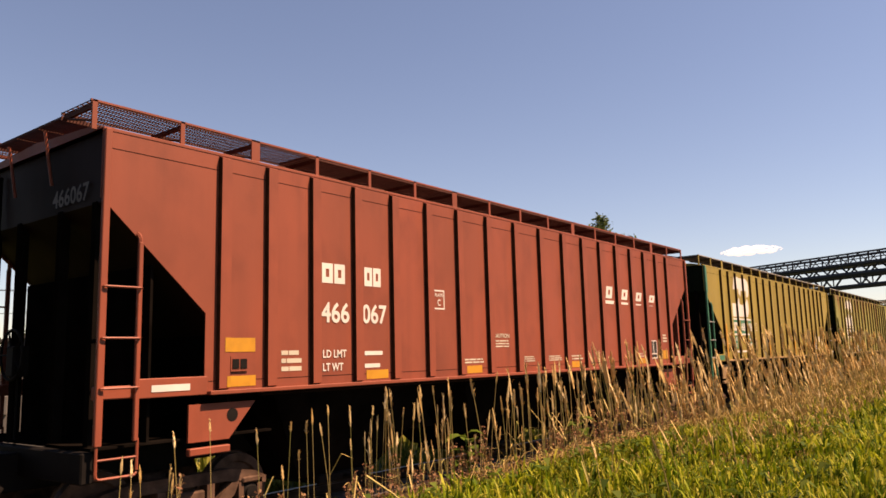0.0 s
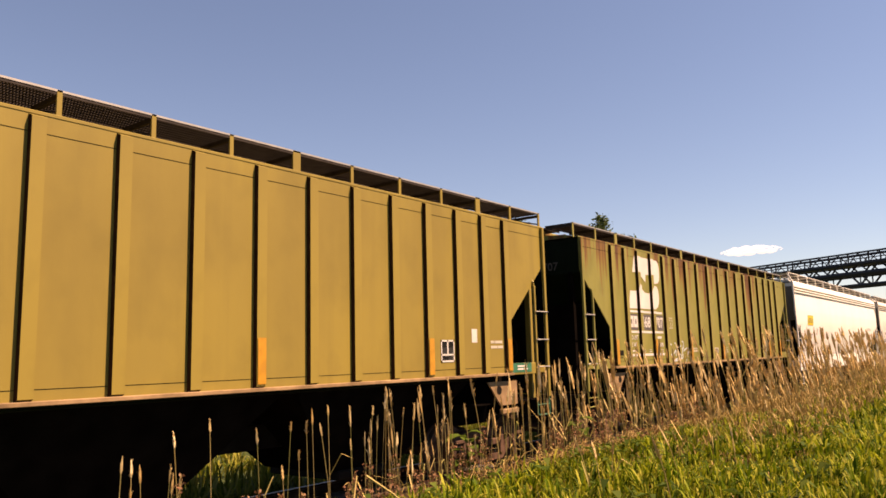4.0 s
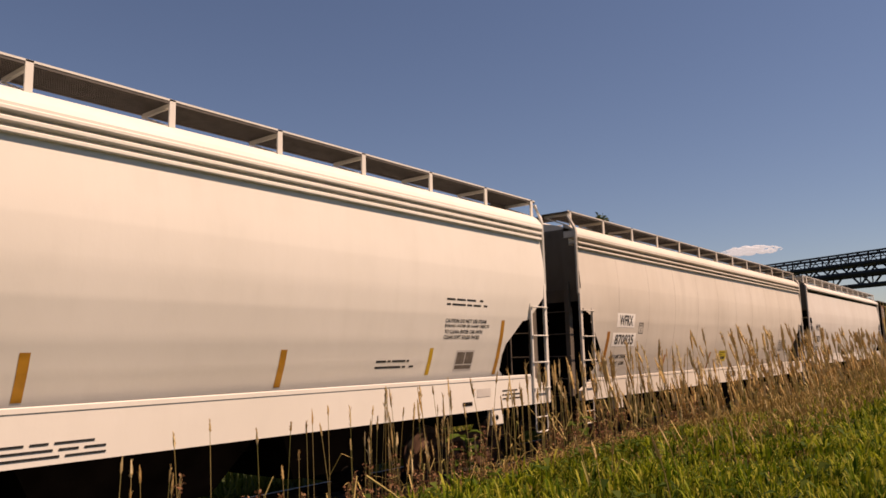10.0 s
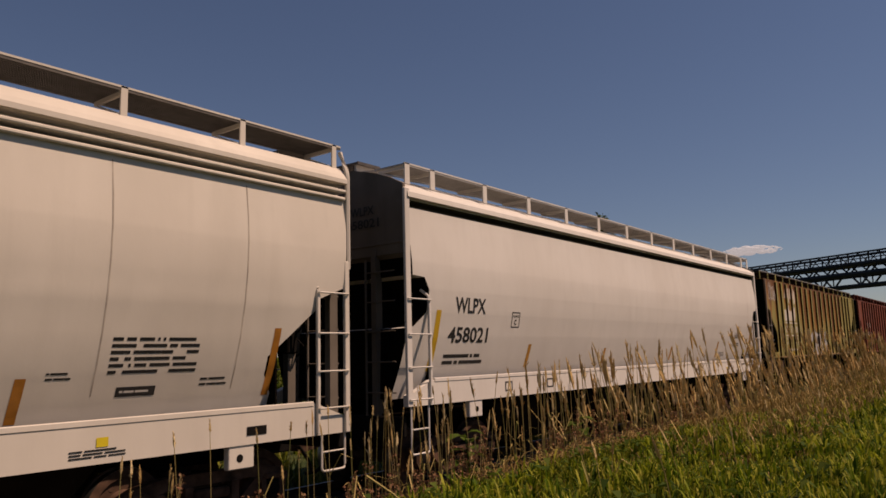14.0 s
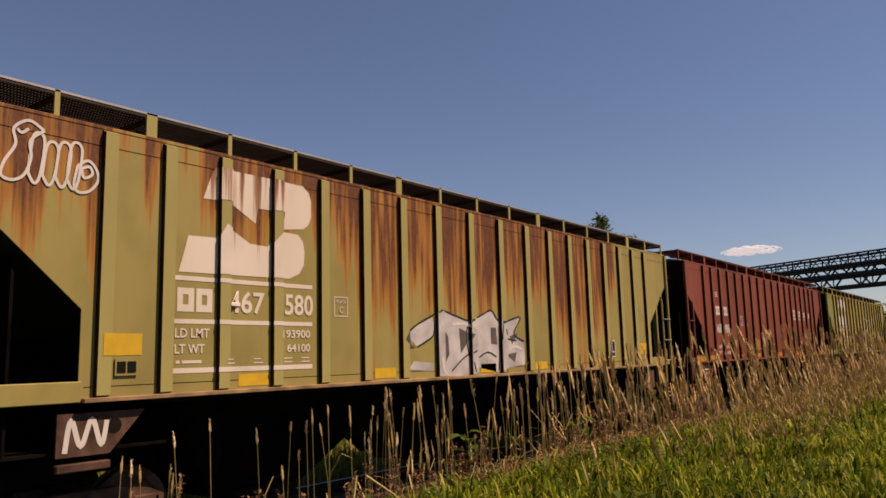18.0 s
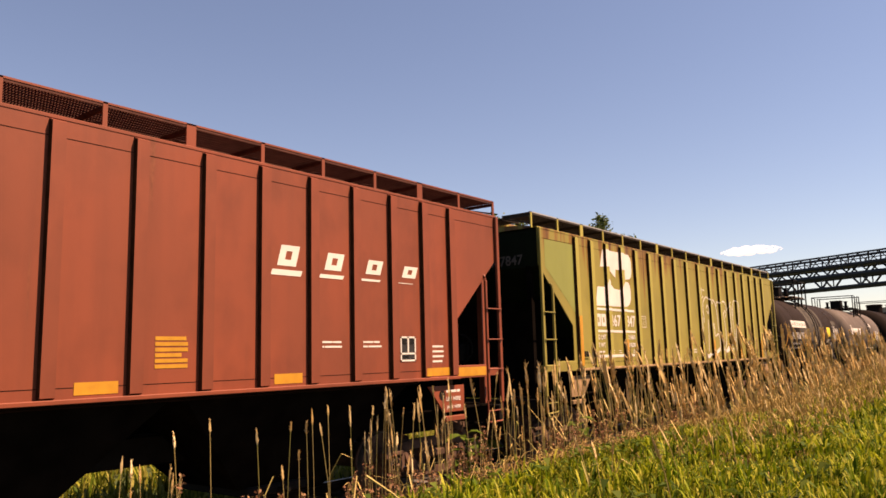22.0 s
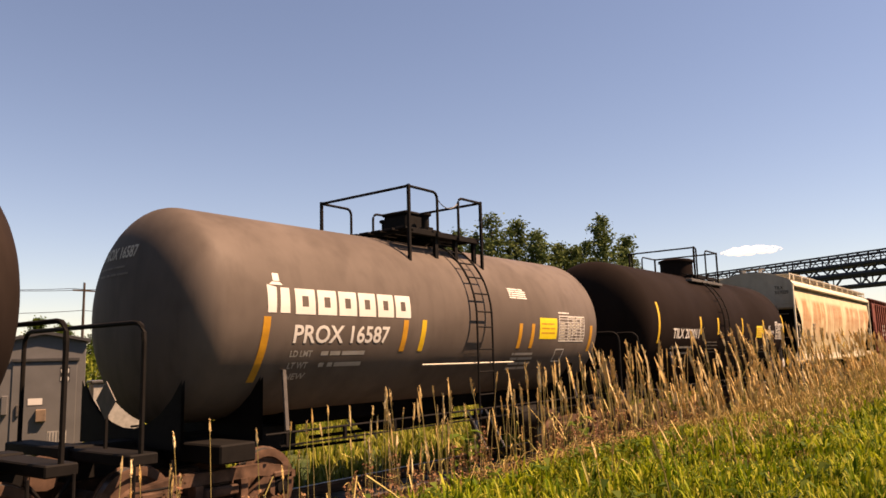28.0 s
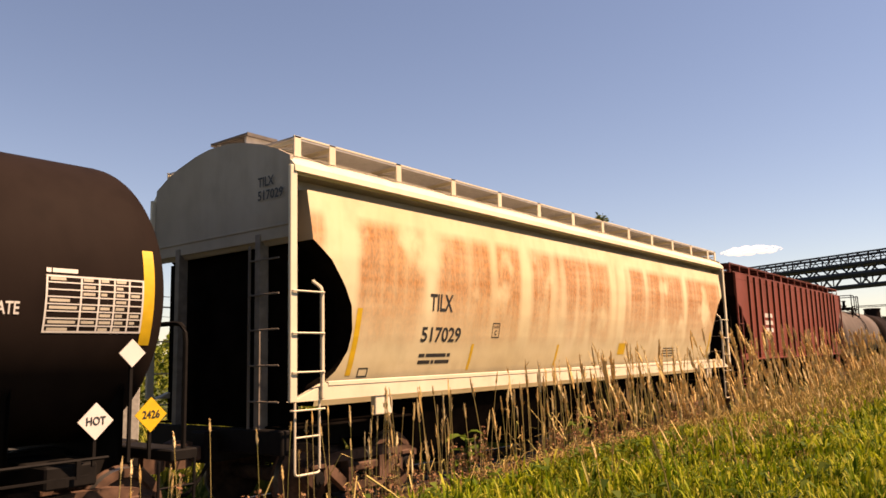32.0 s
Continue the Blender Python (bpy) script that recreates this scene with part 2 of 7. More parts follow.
    plume=islands("golden seed heads", [(0.78, 0.48, 0.17), (0.98, 0.69, 0.30), (1.06, 0.86, 0.50)], 0.75, 0.12, 0.15),
    dock=islands("brown dock seeds", [(0.16, 0.070, 0.035), (0.32, 0.155, 0.085), (0.48, 0.28, 0.16)], 0.85, 0.1),
)


def meadow_ground():
    m, nt, p = surface("meadow soil", 0.95, 0, 0.2)
    big, mid, fine = noise_of(nt, 0.05, detail=5), noise_of(nt, 0.9, detail=6), noise_of(nt, 14, detail=5)
    col = blend(nt, (0.055, 0.095, 0.018), (0.105, 0.135, 0.032), ramp(nt, mid, 0.35, 0.65))
    col = blend(nt, col, (0.14, 0.13, 0.045), times(nt, ramp(nt, big, 0.45, 0.65), 0.4))
    col = blend(nt, col, (0.05, 0.045, 0.02), times(nt, ramp(nt, fine, 0.5, 0.75), 0.6))
    col = blend(nt, col, (0.42, 0.42, 0.42), 1.0, "MULTIPLY")
    nt.links.new(col, p.inputs["Base Color"])
    relief(nt, p, fine, 0.8, 0.05)
    return m


M["soil"] = meadow_ground()
M["cloud"], nt_cloud, p_cloud = surface("cloud white", 1.0, 0, 0)
# the cloud glows of itself, in place of sunlight scattered in it
p_cloud.inputs["Emission Color"].default_value, p_cloud.inputs["Emission Strength"].default_value = (1.0, 0.97, 0.95, 1), 0.375
p_cloud.inputs["Base Color"].default_value = (0.19, 0.19, 0.20, 1)


# ---- mesh tools ----
class Geo:
    """Collects vertices and faces of one mesh."""

    def __init__(self):
        self.v, self.f = [], []

    def add(self, verts, faces):
        n = len(self.v)
        self.v += [tuple(p) for p in verts]
        self.f += [tuple(n + i for i in face) for face in faces]
        return self

    def box(self, x0, x1, y0, y1, z0, z1, c=0.0):
        if x0 > x1: x0, x1 = x1, x0
        if y0 > y1: y0, y1 = y1, y0
        if z0 > z1: z0, z1 = z1, z0
        if c <= 0:
            vs = [(x, y, z) for x in (x0, x1) for y in (y0, y1) for z in (z0, z1)]
            return self.add(vs, [(0, 1, 3, 2), (4, 6, 7, 5), (0, 4, 5, 1), (2, 3, 7, 6), (0, 2, 6, 4), (1, 5, 7, 3)])
        c = min(c, (x1 - x0) / 2.01, (y1 - y0) / 2.01, (z1 - z0) / 2.01)
        lo, hi, vs, idx = (x0, y0, z0), (x1, y1, z1), [], {}
        for s in [(i, j, k) for i in (0, 1) for j in (0, 1) for k in (0, 1)]:
            for a in range(3):
                pt = [(hi if s[b] else lo)[b] + (0 if a == b else (-c if s[b] else c)) for b in range(3)]
                idx[s, a] = len(vs)
                vs.append(pt)
        fs = []
        for a in range(3):
            b, d = (a + 1) % 3, (a + 2) % 3
            for e in (0, 1):
                def key(i, j):
                    s = [0, 0, 0]
                    s[a], s[b], s[d] = e, i, j
                    return tuple(s)
                q = [idx[key(0, 0), a], idx[key(1, 0), a], idx[key(1, 1), a], idx[key(0, 1), a]]
                fs.append(q if e else q[::-1])
            for i in (0, 1):
                for j in (0, 1):
                    s0, s1 = [0, 0, 0], [0, 0, 0]
                    s0[a], s0[b], s0[d] = 0, i, j
                    s1[a], s1[b], s1[d] = 1, i, j
                    s0, s1 = tuple(s0), tuple(s1)
                    q = [idx[s0, b], idx[s1, b], idx[s1, d], idx[s0, d]]
                    fs.append(q if (i == j) else q[::-1])
        for s in [(i, j, k) for i in (0, 1) for j in (0, 1) for k in (0, 1)]:
            q = [idx[s, 0], idx[s, 1], idx[s, 2]]
            fs.append(q if sum(s) % 2 else q[::-1])
        return self.add(vs, fs)

    def prism(self, pts, y0, y1):
        """A polygon in x, z drawn from y0 to y1."""
        n = len(pts)
        vs = [(x, y0, z) for x, z in pts] + [(x, y1, z) for x, z in pts]
        fs = [tuple(range(n)), tuple(range(2 * n - 1, n - 1, -1))]
        fs += [(i, i + n, (i + 1) % n + n, (i + 1) % n) for i in range(n)]
        return self.add(vs, fs)

    def tube(self, pts, r, n=6, r2=None):
        pts = [Vector(p) for p in pts]
        vs, fs = [], []
        up = Vector((0, 0, 1))
        for i, p in enumerate(pts):
            d = (pts[min(i + 1, len(pts) - 1)] - pts[max(i - 1, 0)]).normalized()
            ref = up if abs(d.z) < 0.9 else Vector((1, 0, 0))
            a = d.cross(ref).normalized()
            b = d.cross(a)
            rr = r if r2 is None else r + (r2 - r) * i / (len(pts) - 1)
            vs += [p + (a * math.cos(2 * math.pi * k / n) + b * math.sin(2 * math.pi * k / n)) * rr for k in range(n)]
        for i in range(len(pts) - 1):
            fs += [(i * n + k, i * n + (k + 1) % n, (i + 1) * n + (k + 1) % n, (i + 1) * n + k) for k in range(n)]
        fs += [tuple(range(n - 1, -1, -1)), tuple(range((len(pts) - 1) * n, len(pts) * n))]
        return self.add(vs, fs)

    def lathe(self, profile, axis="x", at=(0, 0, 0), n=24):
        """Turns rows of (place along the axis, radius) round it."""
        vs, fs, m = [], [], len(profile)
        for s, r in profile:
            for k in range(n):
                c, d = r * math.cos(2 * math.pi * k / n), r * math.sin(2 * math.pi * k / n)
                q = {"x": (s, c, d), "y": (c, s, d), "z": (c, d, s)}[axis]
                vs.append((q[0] + at[0], q[1] + at[1], q[2] + at[2]))
        for i in range(m - 1):
            fs += [(i * n + k, (i + 1) * n + k, (i + 1) * n + (k + 1) % n, i * n + (k + 1) % n) for k in range(n)]
        fs += [tuple(range(n)), tuple(range((m - 1) * n + n - 1, (m - 1) * n - 1, -1))]
        return self.add(vs, fs)


def rounded(pts, r=0.08, n=4):
    """The line through pts with its corners rounded off."""
    pts = [Vector(p) for p in pts]
    out = [pts[0]]
    for a, b, c in zip(pts, pts[1:], pts[2:]):
        u, w = (a - b), (c - b)
        k = min(r, u.length / 2, w.length / 2)
        p, q = b + u.normalized() * k, b + w.normalized() * k
        out += [p * (1 - t) ** 2 + b * 2 * t * (1 - t) + q * t * t for t in [i / n for i in range(n + 1)]]
    return out + [pts[-1]]


def part(name, geo, material, parent=None, label="", smooth=False):
    """One mesh object of its own under a thing or a part."""
    if isinstance(geo, Geo):
        me = bpy.data.meshes.new(name)
        me.from_pydata(geo.v, [], geo.f)
        me.materials.append(M[material] if isinstance(material, str) else material)
        if smooth:
            me.polygons.foreach_set("use_smooth", [True] * len(me.polygons))
            me.set_sharp_from_angle(angle=radians(38))
        me.update()
    else:
        me = geo
    ob = new(name, me)
    if parent is not None:
        ob.parent = parent
    if label:
        tagged(ob, label)
    return ob


def catmull(pts, n=6):
    pts = [Vector(p) for p in pts]
    if len(pts) < 3:
        return pts
    q, out = [pts[0]] + pts + [pts[-1]], []
    for a, b, c, d in zip(q, q[1:], q[2:], q[3:]):
        for i in range(n):
            t = i / n
            out.append(0.5 * (2 * b + (c - a) * t + (2 * a - 5 * b + 4 * c - d) * t * t + (3 * b - a - 3 * c + d) * t ** 3))
    return out + [pts[-1]]


# ---- marks on the cars' sides ----
HALF_RIBS = (0.44, 1.31, 2.14, 2.93, 3.715, 4.485, 5.25, 5.965, 6.64)      # the panels grow narrower towards the ends
RIBS = [r + 0.06 for r in sorted([-r for r in HALF_RIBS] + list(HALF_RIBS))]
RIB_W, SHEET_Y, RIB_Y = 0.155, -1.53, -1.592
# the outline of a smooth-sided hopper: rows of (height, half width) from the eave down
FLOW = [(4.55, 1.42), (4.50, 1.52), (4.36, 1.53), (4.35, 1.18), (4.20, 1.18), (4.18, 1.54), (4.08, 1.548), (3.7, 1.59), (3.4, 1.605), (3.05, 1.59), (2.7, 1.55), (2.3, 1.47), (1.95, 1.37), (1.7, 1.28), (1.55, 1.22), (1.40, 1.17)]


def flat_side(x, z):
    for r in RIBS:
        if abs(x - r) < RIB_W / 2:
            return RIB_Y - 0.004
    return SHEET_Y - 0.004


def clip(poly, lo, hi):
    for limit, keep in ((lo, 1), (hi, -1)):
        out = []
        for (ax, az), (bx, bz) in zip(poly, poly[1:] + poly[:1]):
            ina, inb = (ax - limit) * keep >= 0, (bx - limit) * keep >= 0
            if ina:
                out.append((ax, az))
            if ina != inb:
                t = (limit - ax) / (bx - ax)
                out.append((limit, az + (bz - az) * t))
        poly = out
        if not poly:
            return []
    return poly


def folds(side, x, z0, z1):
    """Heights between z0 and z1 at which paint on a curved side must bend with it."""
    if abs(side(x, z0) - side(x, z1)) + abs(side(x, (z0 + z1) / 2) - side(x, z0)) < 1e-5:
        return []
    return sorted({round(z, 4) for z in [f[0] for f in FLOW] + [1.0 + i * 0.07 for i in range(50)] if z0 + 0.002 < z < z1 - 0.002})


def shape(geo, poly, side=flat_side):
    """A painted shape, laid on the sheets and over the ribs, or wrapped round a curved side."""
    if side is not flat_side:
        turned = [(z, x) for x, z in poly]
        lo, hi = min(z for z, _ in turned), max(z for z, _ in turned)
        cuts = [lo - 0.01] + folds(side, poly[0][0], lo, hi) + [hi + 0.01]
        for a, b in zip(cuts, cuts[1:]):
            c = clip(turned, a, b)
            if len(c) > 2:
                geo.add([(x, side(x, z), z) for z, x in c], [tuple(range(len(c)))])
        return
    edges = [-9.0]
    for r in RIBS:
        edges += [r - RIB_W / 2, r + RIB_W / 2]
    edges.append(9.0)
    for lo, hi in zip(edges, edges[1:]):
        c = clip(poly, lo, hi)
        if len(c) > 2:
            y = flat_side((lo + hi) / 2, 0)
            geo.add([(x, y, z) for x, z in c], [tuple(range(len(c)))])


def stroke(geo, pts, w, side=flat_side, n=6):
    """A painted line of one width through the points, in one strip."""
    pts = [p for p in catmull([(x, 0, z) for x, z in pts], n)]
    pts = [p for p, q in zip(pts, pts[1:]) if (q - p).length > 1e-4] + [pts[-1]]
    vs = []
    for i, p in enumerate(pts):
        d = pts[min(i + 1, len(pts) - 1)] - pts[max(i - 1, 0)]
        nrm = Vector((-d.z, 0, d.x)).normalized() * w / 2
        y = side(p.x, p.z) - 0.0001 * i
        vs += [(p.x + nrm.x, y, p.z + nrm.z), (p.x - nrm.x, y, p.z - nrm.z)]
    geo.add(vs, [(2 * i, 2 * i + 2, 2 * i + 3, 2 * i + 1) for i in range(len(pts) - 1)])


def rect(x0, x1, z0, z1):
    return [(x0, z0), (x1, z0), (x1, z1), (x0, z1)]


def patch(name, x0, x1, z0, z1, material, car, side=flat_side, label="", lean=0.0):
    g = Geo()
    n = 4
    for i in range(n):
        a, b = z0 + (z1 - z0) * i / n, z0 + (z1 - z0) * (i + 1) / n
        la, lb = lean * i / n, lean * (i + 1) / n
        shape(g, [(x0 + la, a), (x1 + la, a), (x1 + lb, b), (x0 + lb, b)], side)
    return part(name, g, material, car, label)


def letters(text, x0, x1, z0, z1, material, car, side=flat_side, name="lettering", label=""):
    cu = bpy.data.curves.new("text", "FONT")
    cu.body, cu.resolution_u, cu.offset = text, 3, 0.02
    ob = bpy.data.objects.new("text", cu)
    scene.collection.objects.link(ob)
    bpy.context.view_layer.update()
    me = bpy.data.meshes.new_from_object(ob.evaluated_get(bpy.context.evaluated_depsgraph_get()))
    ax, bx = min(v.co.x for v in me.vertices), max(v.co.x for v in me.vertices)
    az, bz = min(v.co.y for v in me.vertices), max(v.co.y for v in me.vertices)
    cuts = folds(side, (x0 + x1) / 2, z0, z1) if side is not flat_side else []
    if cuts:
        bm = bmesh.new()
        bm.from_mesh(me)
        for z in cuts:
            y = az + (z - z0) / (z1 - z0) * (bz - az)
            bmesh.ops.bisect_plane(bm, geom=bm.verts[:] + bm.edges[:] + bm.faces[:], plane_co=(0, y, 0), plane_no=(0, 1, 0))
        bm.to_mesh(me)
        bm.free()
    vs = [v.co.copy() for v in me.vertices]
    fs = [tuple(p.vertices) for p in me.polygons]
    bpy.data.objects.remove(ob)
    bpy.data.curves.remove(cu)
    bpy.data.meshes.remove(me)
    g = Geo()
    pts = []
    for v in vs:
        x, z = x0 + (v.x - ax) / (bx - ax) * (x1 - x0), z0 + (v.y - az) / (bz - az) * (z1 - z0)
        pts.append((x, side(x, z) - (0.003 if side is flat_side else 0.0015), z))
    g.add(pts, fs)
    return part(name, g, material, car, label or f"stencilled characters {text}")


def bars(x0, x1, z0, z1, rows, material, car, side=flat_side, words=3, name="small_writing", fill=0.55):
    """Small writing that cannot be read: rows of short bars."""
    g, rnd = Geo(), random.Random(int((x0 * 31 + z0 * 17) * 100))
    h = (z1 - z0) / rows
    for i in range(rows):
        zb = z1 - (i + 1) * h + h * (1 - fill) / 2
        cuts = sorted(rnd.uniform(0.1, 0.9) for _ in range(words - 1))
        ends = [0.0] + cuts + [1.0 if i % 3 else rnd.uniform(0.8, 1.0)]
        for a, b in zip(ends, ends[1:]):
            if b - a > 0.06:
                shape(g, rect(x0 + (x1 - x0) * a, x0 + (x1 - x0) * (b - 0.035), zb, zb + h * fill), side)
    return tagged(part(name, g, material, car, "rows of small stencilled writing"), kind="stuff")


def outline(x0, x1, z0, z1, w, material, car, side=flat_side, inner=True, name="plate_mark"):
    g = Geo()
    for r in (rect(x0, x1, z0, z0 + w), rect(x0, x1, z1 - w, z1), rect(x0, x0 + w, z0 + w, z1 - w), rect(x1 - w, x1, z0 + w, z1 - w)):
        shape(g, r, side)
    mark = part(name, g, material, car, "boxed clearance mark")
    if inner:
        w, h = x1 - x0, z1 - z0
        letters("PLATE", x0 + w * 0.16, x1 - w * 0.16, z0 + h * 0.66, z0 + h * 0.82, material, mark, side)
        letters("C", x0 + w * 0.36, x1 - w * 0.36, z0 + h * 0.18, z0 + h * 0.52, material, mark, side)
    return mark


def block_marks(x0, x1, z0, z1, count, material, car, side=flat_side, lean=0.0, name="owner_mark", gap=0.12):
    """A name drawn as plain blocks of its letters' size."""
    w = (x1 - x0) / count
    for i in range(count):
        g = Geo()
        a, b, h = x0 + i * w, x0 + (i + 1 - gap) * w, z1 - z0
        def lay(p0, p1, q0, q1):
            shape(g, [(a + (b - a) * p0 + lean * q0, z0 + h * q0), (a + (b - a) * p1 + lean * q0, z0 + h * q0),
                      (a + (b - a) * p1 + lean * q1, z0 + h * q1), (a + (b - a) * p0 + lean * q1, z0 + h * q1)], side)
        lay(0, 1, 0, 0.30), lay(0, 1, 0.72, 1), lay(0, 0.34, 0.30, 0.72), lay(0.66, 1, 0.30, 0.72)
        part(name, g, material, car, "plain block-shaped owner marking")


# ---- running gear ----
def wheel_mesh():
    g = Geo()
    for s in (-1, 1):
        y = s * 0.7175
        prof = [(y - s * 0.03, 0.10), (y - s * 0.03, 0.20), (y, 0.22), (y, 0.33), (y - s * 0.035, 0.38), (y - s * 0.035, 0.474), (y - s * 0.005, 0.474), (y + s * 0.008, 0.456),
                (y + s * 0.095, 0.448), (y + s * 0.10, 0.405), (y + s * 0.095, 0.35), (y + s * 0.06, 0.335), (y + s * 0.045, 0.22), (y + s * 0.09, 0.18), (y + s * 0.09, 0.10)]
        g.lathe(prof, "y", n=28)
        for k in range(4):          # lifting holes
            a = k * math.pi / 2
            g.lathe([(y + s * 0.052, 0.03), (y + s * 0.056, 0.03)], "y", at=(0.28 * math.cos(a), 0, 0.28 * math.sin(a)), n=8)
    g.lathe([(-1.12, 0.07), (-0.8, 0.075), (-0.7, 0.10), (0.7, 0.10), (0.8, 0.075), (1.12, 0.07)], "y", n=14)
    return g


def frame_mesh(s):
    g = Geo()
    lift = 0.04
    y0, y1 = s * 0.97, s * 1.10
    top = [(-1.12, 0.50), (-1.12, 0.58), (-0.95, 0.66), (-0.60, 0.72), (0.60, 0.72), (0.95, 0.66), (1.12, 0.58), (1.12, 0.50), (0.72, 0.55), (0.55, 0.585), (-0.55, 0.585), (-0.72, 0.55)]
    g.prism(top, y0, y1)
    g.prism([(-0.72, 0.55), (-0.62, 0.56), (-0.30, 0.28), (0.30, 0.28), (0.62, 0.56), (0.72, 0.55), (0.66, 0.42), (0.36, 0.17), (-0.36, 0.17), (-0.66, 0.42)], y0, y1)
    for d in (-1, 1):
        g.prism([(d * 0.26, 0.28), (d * 0.36, 0.28), (d * 0.36, 0.585), (d * 0.26, 0.585)], y0 + s * 0.01, y1 + s * 0.03)
        g.prism([(d * 0.89 - 0.17, 0.36), (d * 0.89 - 0.10, 0.30), (d * 0.89 - 0.10, 0.55), (d * 0.89 - 0.17, 0.57)], y0, y1)
        g.prism([(d * 0.89 + 0.10, 0.30), (d * 0.89 + 0.17, 0.36), (d * 0.89 + 0.17, 0.57), (d * 0.89 + 0.10, 0.55)], y0, y1)
        g.box(d * 0.89 - 0.13, d * 0.89 + 0.13, y0 - s * 0.02, y1 + s * 0.03, 0.53, 0.60, 0.015)
    g.v = [(x, y, z + lift) for x, y, z in g.v]
    return g


SHARED = {}


def mesh_of(key, build, material, smooth=False):
    """A mesh that alike parts share."""
    if key not in SHARED:
        ob = part(key, build(), material, None, smooth=smooth)
        SHARED[key] = ob.data
        if key.startswith("rib"):    # rib flanks have their shade, and some rust, in the colour
            ob.data.materials.append(M["rustshade"])
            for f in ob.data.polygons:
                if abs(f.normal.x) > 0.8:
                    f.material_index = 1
        if key == "wheelset":
            ob.data.materials.append(M["tread"])
            for f in ob.data.polygons:
                if 0.44 < math.hypot(f.center.x, f.center.z) < 0.46:
                    f.material_index = 1
        bpy.data.objects.remove(ob)
    return SHARED[key]


WHEELSETS = []


def bogie(car, x):
    g = Geo()
    g.box(-0.22, 0.22, -0.98, 0.98, 0.46, 0.62, 0.03).box(-0.17, 0.17, -0.45, 0.45, 0.60, 0.74, 0.03)
    for s in (-1, 1):
        g.box(-0.24, 0.24, s * 0.95, s * 1.13, 0.46, 0.575, 0.02)
    truck = part("truck", mesh_of("bolster", lambda: g, "castiron"), None, car, "rusty cast-iron wheel truck")
    truck.location = (x, 0, 0)
    for s in (-1, 1):
        part("side_frame", mesh_of(f"side_frame{s}", lambda: frame_mesh(s), "castiron"), None, truck)
        for k in (-0.15, 0, 0.15):
            def coil():
                return Geo().tube([(0.055 * math.cos(t), 0.055 * math.sin(t), 0.29 + 0.17 * t / 31.4) for t in [i * 0.62 for i in range(51)]], 0.013, 5)
            sp = part("spring", mesh_of("spring", coil, "steel"), None, truck)
            sp.location = (k, s * 1.035, 0)
        for d in (-0.89, 0.89):
            def cap():
                return Geo().lathe([(-0.10, 0.11), (-0.04, 0.115), (0.03, 0.115), (0.05, 0.085), (0.075, 0.08), (0.078, 0.0)], "y", n=16).box(-0.02, 0.02, 0.06, 0.09, -0.06, -0.03)
            c = part("bearing", mesh_of("bearing", cap, "steel", True), None, truck)
            c.location, c.rotation_euler = (d, s * 1.06, 0.448), (0, 0, 0 if s > 0 else math.pi)
    for d in (-0.89, 0.89):
        w = part("wheelset", mesh_of("wheelset", wheel_mesh, "castiron", True), None, truck, "rust-brown steel wheels on an axle")
        w.location = (d, 0, 0.448)
        WHEELSETS.append((w, d))
        def shoe():
            return Geo().prism([(0.47, -0.12), (0.53, -0.12), (0.55, 0.0), (0.53, 0.12), (0.47, 0.12), (0.49, 0)], -0.05, 0.05)
        for s in (-1, 1):
            b = part("brake_shoe", mesh_of("brake_shoe", shoe, "castiron"), None, truck)
            b.location, b.rotation_euler = (d, s * 0.73, 0.45), (0, 0, math.pi if d > 0 else 0)
    return truck


def coupler(car, x, s):
    """s: the way it points along the car."""
    g = Geo()
    g.box(x - s * 0.75, x - s * 0.16, -0.09, 0.09, 0.76, 0.94, 0.02)
    g.prism([(x - s * 0.20, 0.70), (x - s * 0.02, 0.68), (x + s * 0.09, 0.72), (x + s * 0.09, 1.0), (x - s * 0.02, 1.04), (x - s * 0.20, 1.0)], -0.17 * s, 0.05 * s)
    g.prism([(x - s * 0.06, 0.70), (x + s * 0.10, 0.70), (x + s * 0.13, 0.86), (x + s * 0.10, 1.0), (x - s * 0.06, 1.0)], 0.06 * s, 0.16 * s)
    part("coupler", g, "castiron", car)
    hose = catmull([(x - s * 0.30, -0.30, 0.80), (x - s * 0.16, -0.32, 0.62), (x - s * 0.02, -0.26, 0.42), (x + s * 0.02, -0.10, 0.36)], 5)
    part("air_hose", Geo().tube(hose, 0.025, 7), "steel", car)


def grating(g, x0, x1, y0, y1, z, across=0.031, depth=0.021, bar=0.008, lines=3):
    """Cross bars between edge bars, open to the sky."""
    for y in (y0, y1):
        g.box(x0, x1, y - 0.006, y + 0.006, z - depth - 0.016, z + 0.004)
    for k in range(1, lines):
        y = y0 + (y1 - y0) * k / lines
        g.box(x0, x1, y - 0.003, y + 0.003, z - depth, z)
    for i in range(int((x1 - x0) / across) + 1):
        x = x0 + i * across
        g.box(x, x + bar, min(y0, y1), max(y0, y1), z - depth + 0.002, z - 0.002)
    return g


def running_boards(car, material, x0, x1, out, width, base, top, posts, edge=None, post_mat=None, deck="grate", light=(99, 99), stout=(), crown=0.0):
    """Walkways along both sides of the roof, on posts, with a crossing at each end. crown: height of a rounded roof between them.
    light: how far from the car's middle the open mesh of the two ends begins; stout: which posts are broad."""
    for s in (-1, 1):
        g = Geo()
        a, b = max(x0, -light[0]), min(x1, light[1])
        grating(g, a, b, s * out, s * (out - width), top, *((0.031, 0.024, 0.010, 8) if stout else (0.030, 0.024, 0.008, 15) if crown else (0.024, 0.026, 0.009, 12)))
        for p, q in ((x0, a), (b, x1)):
            if q - p > 0.1:
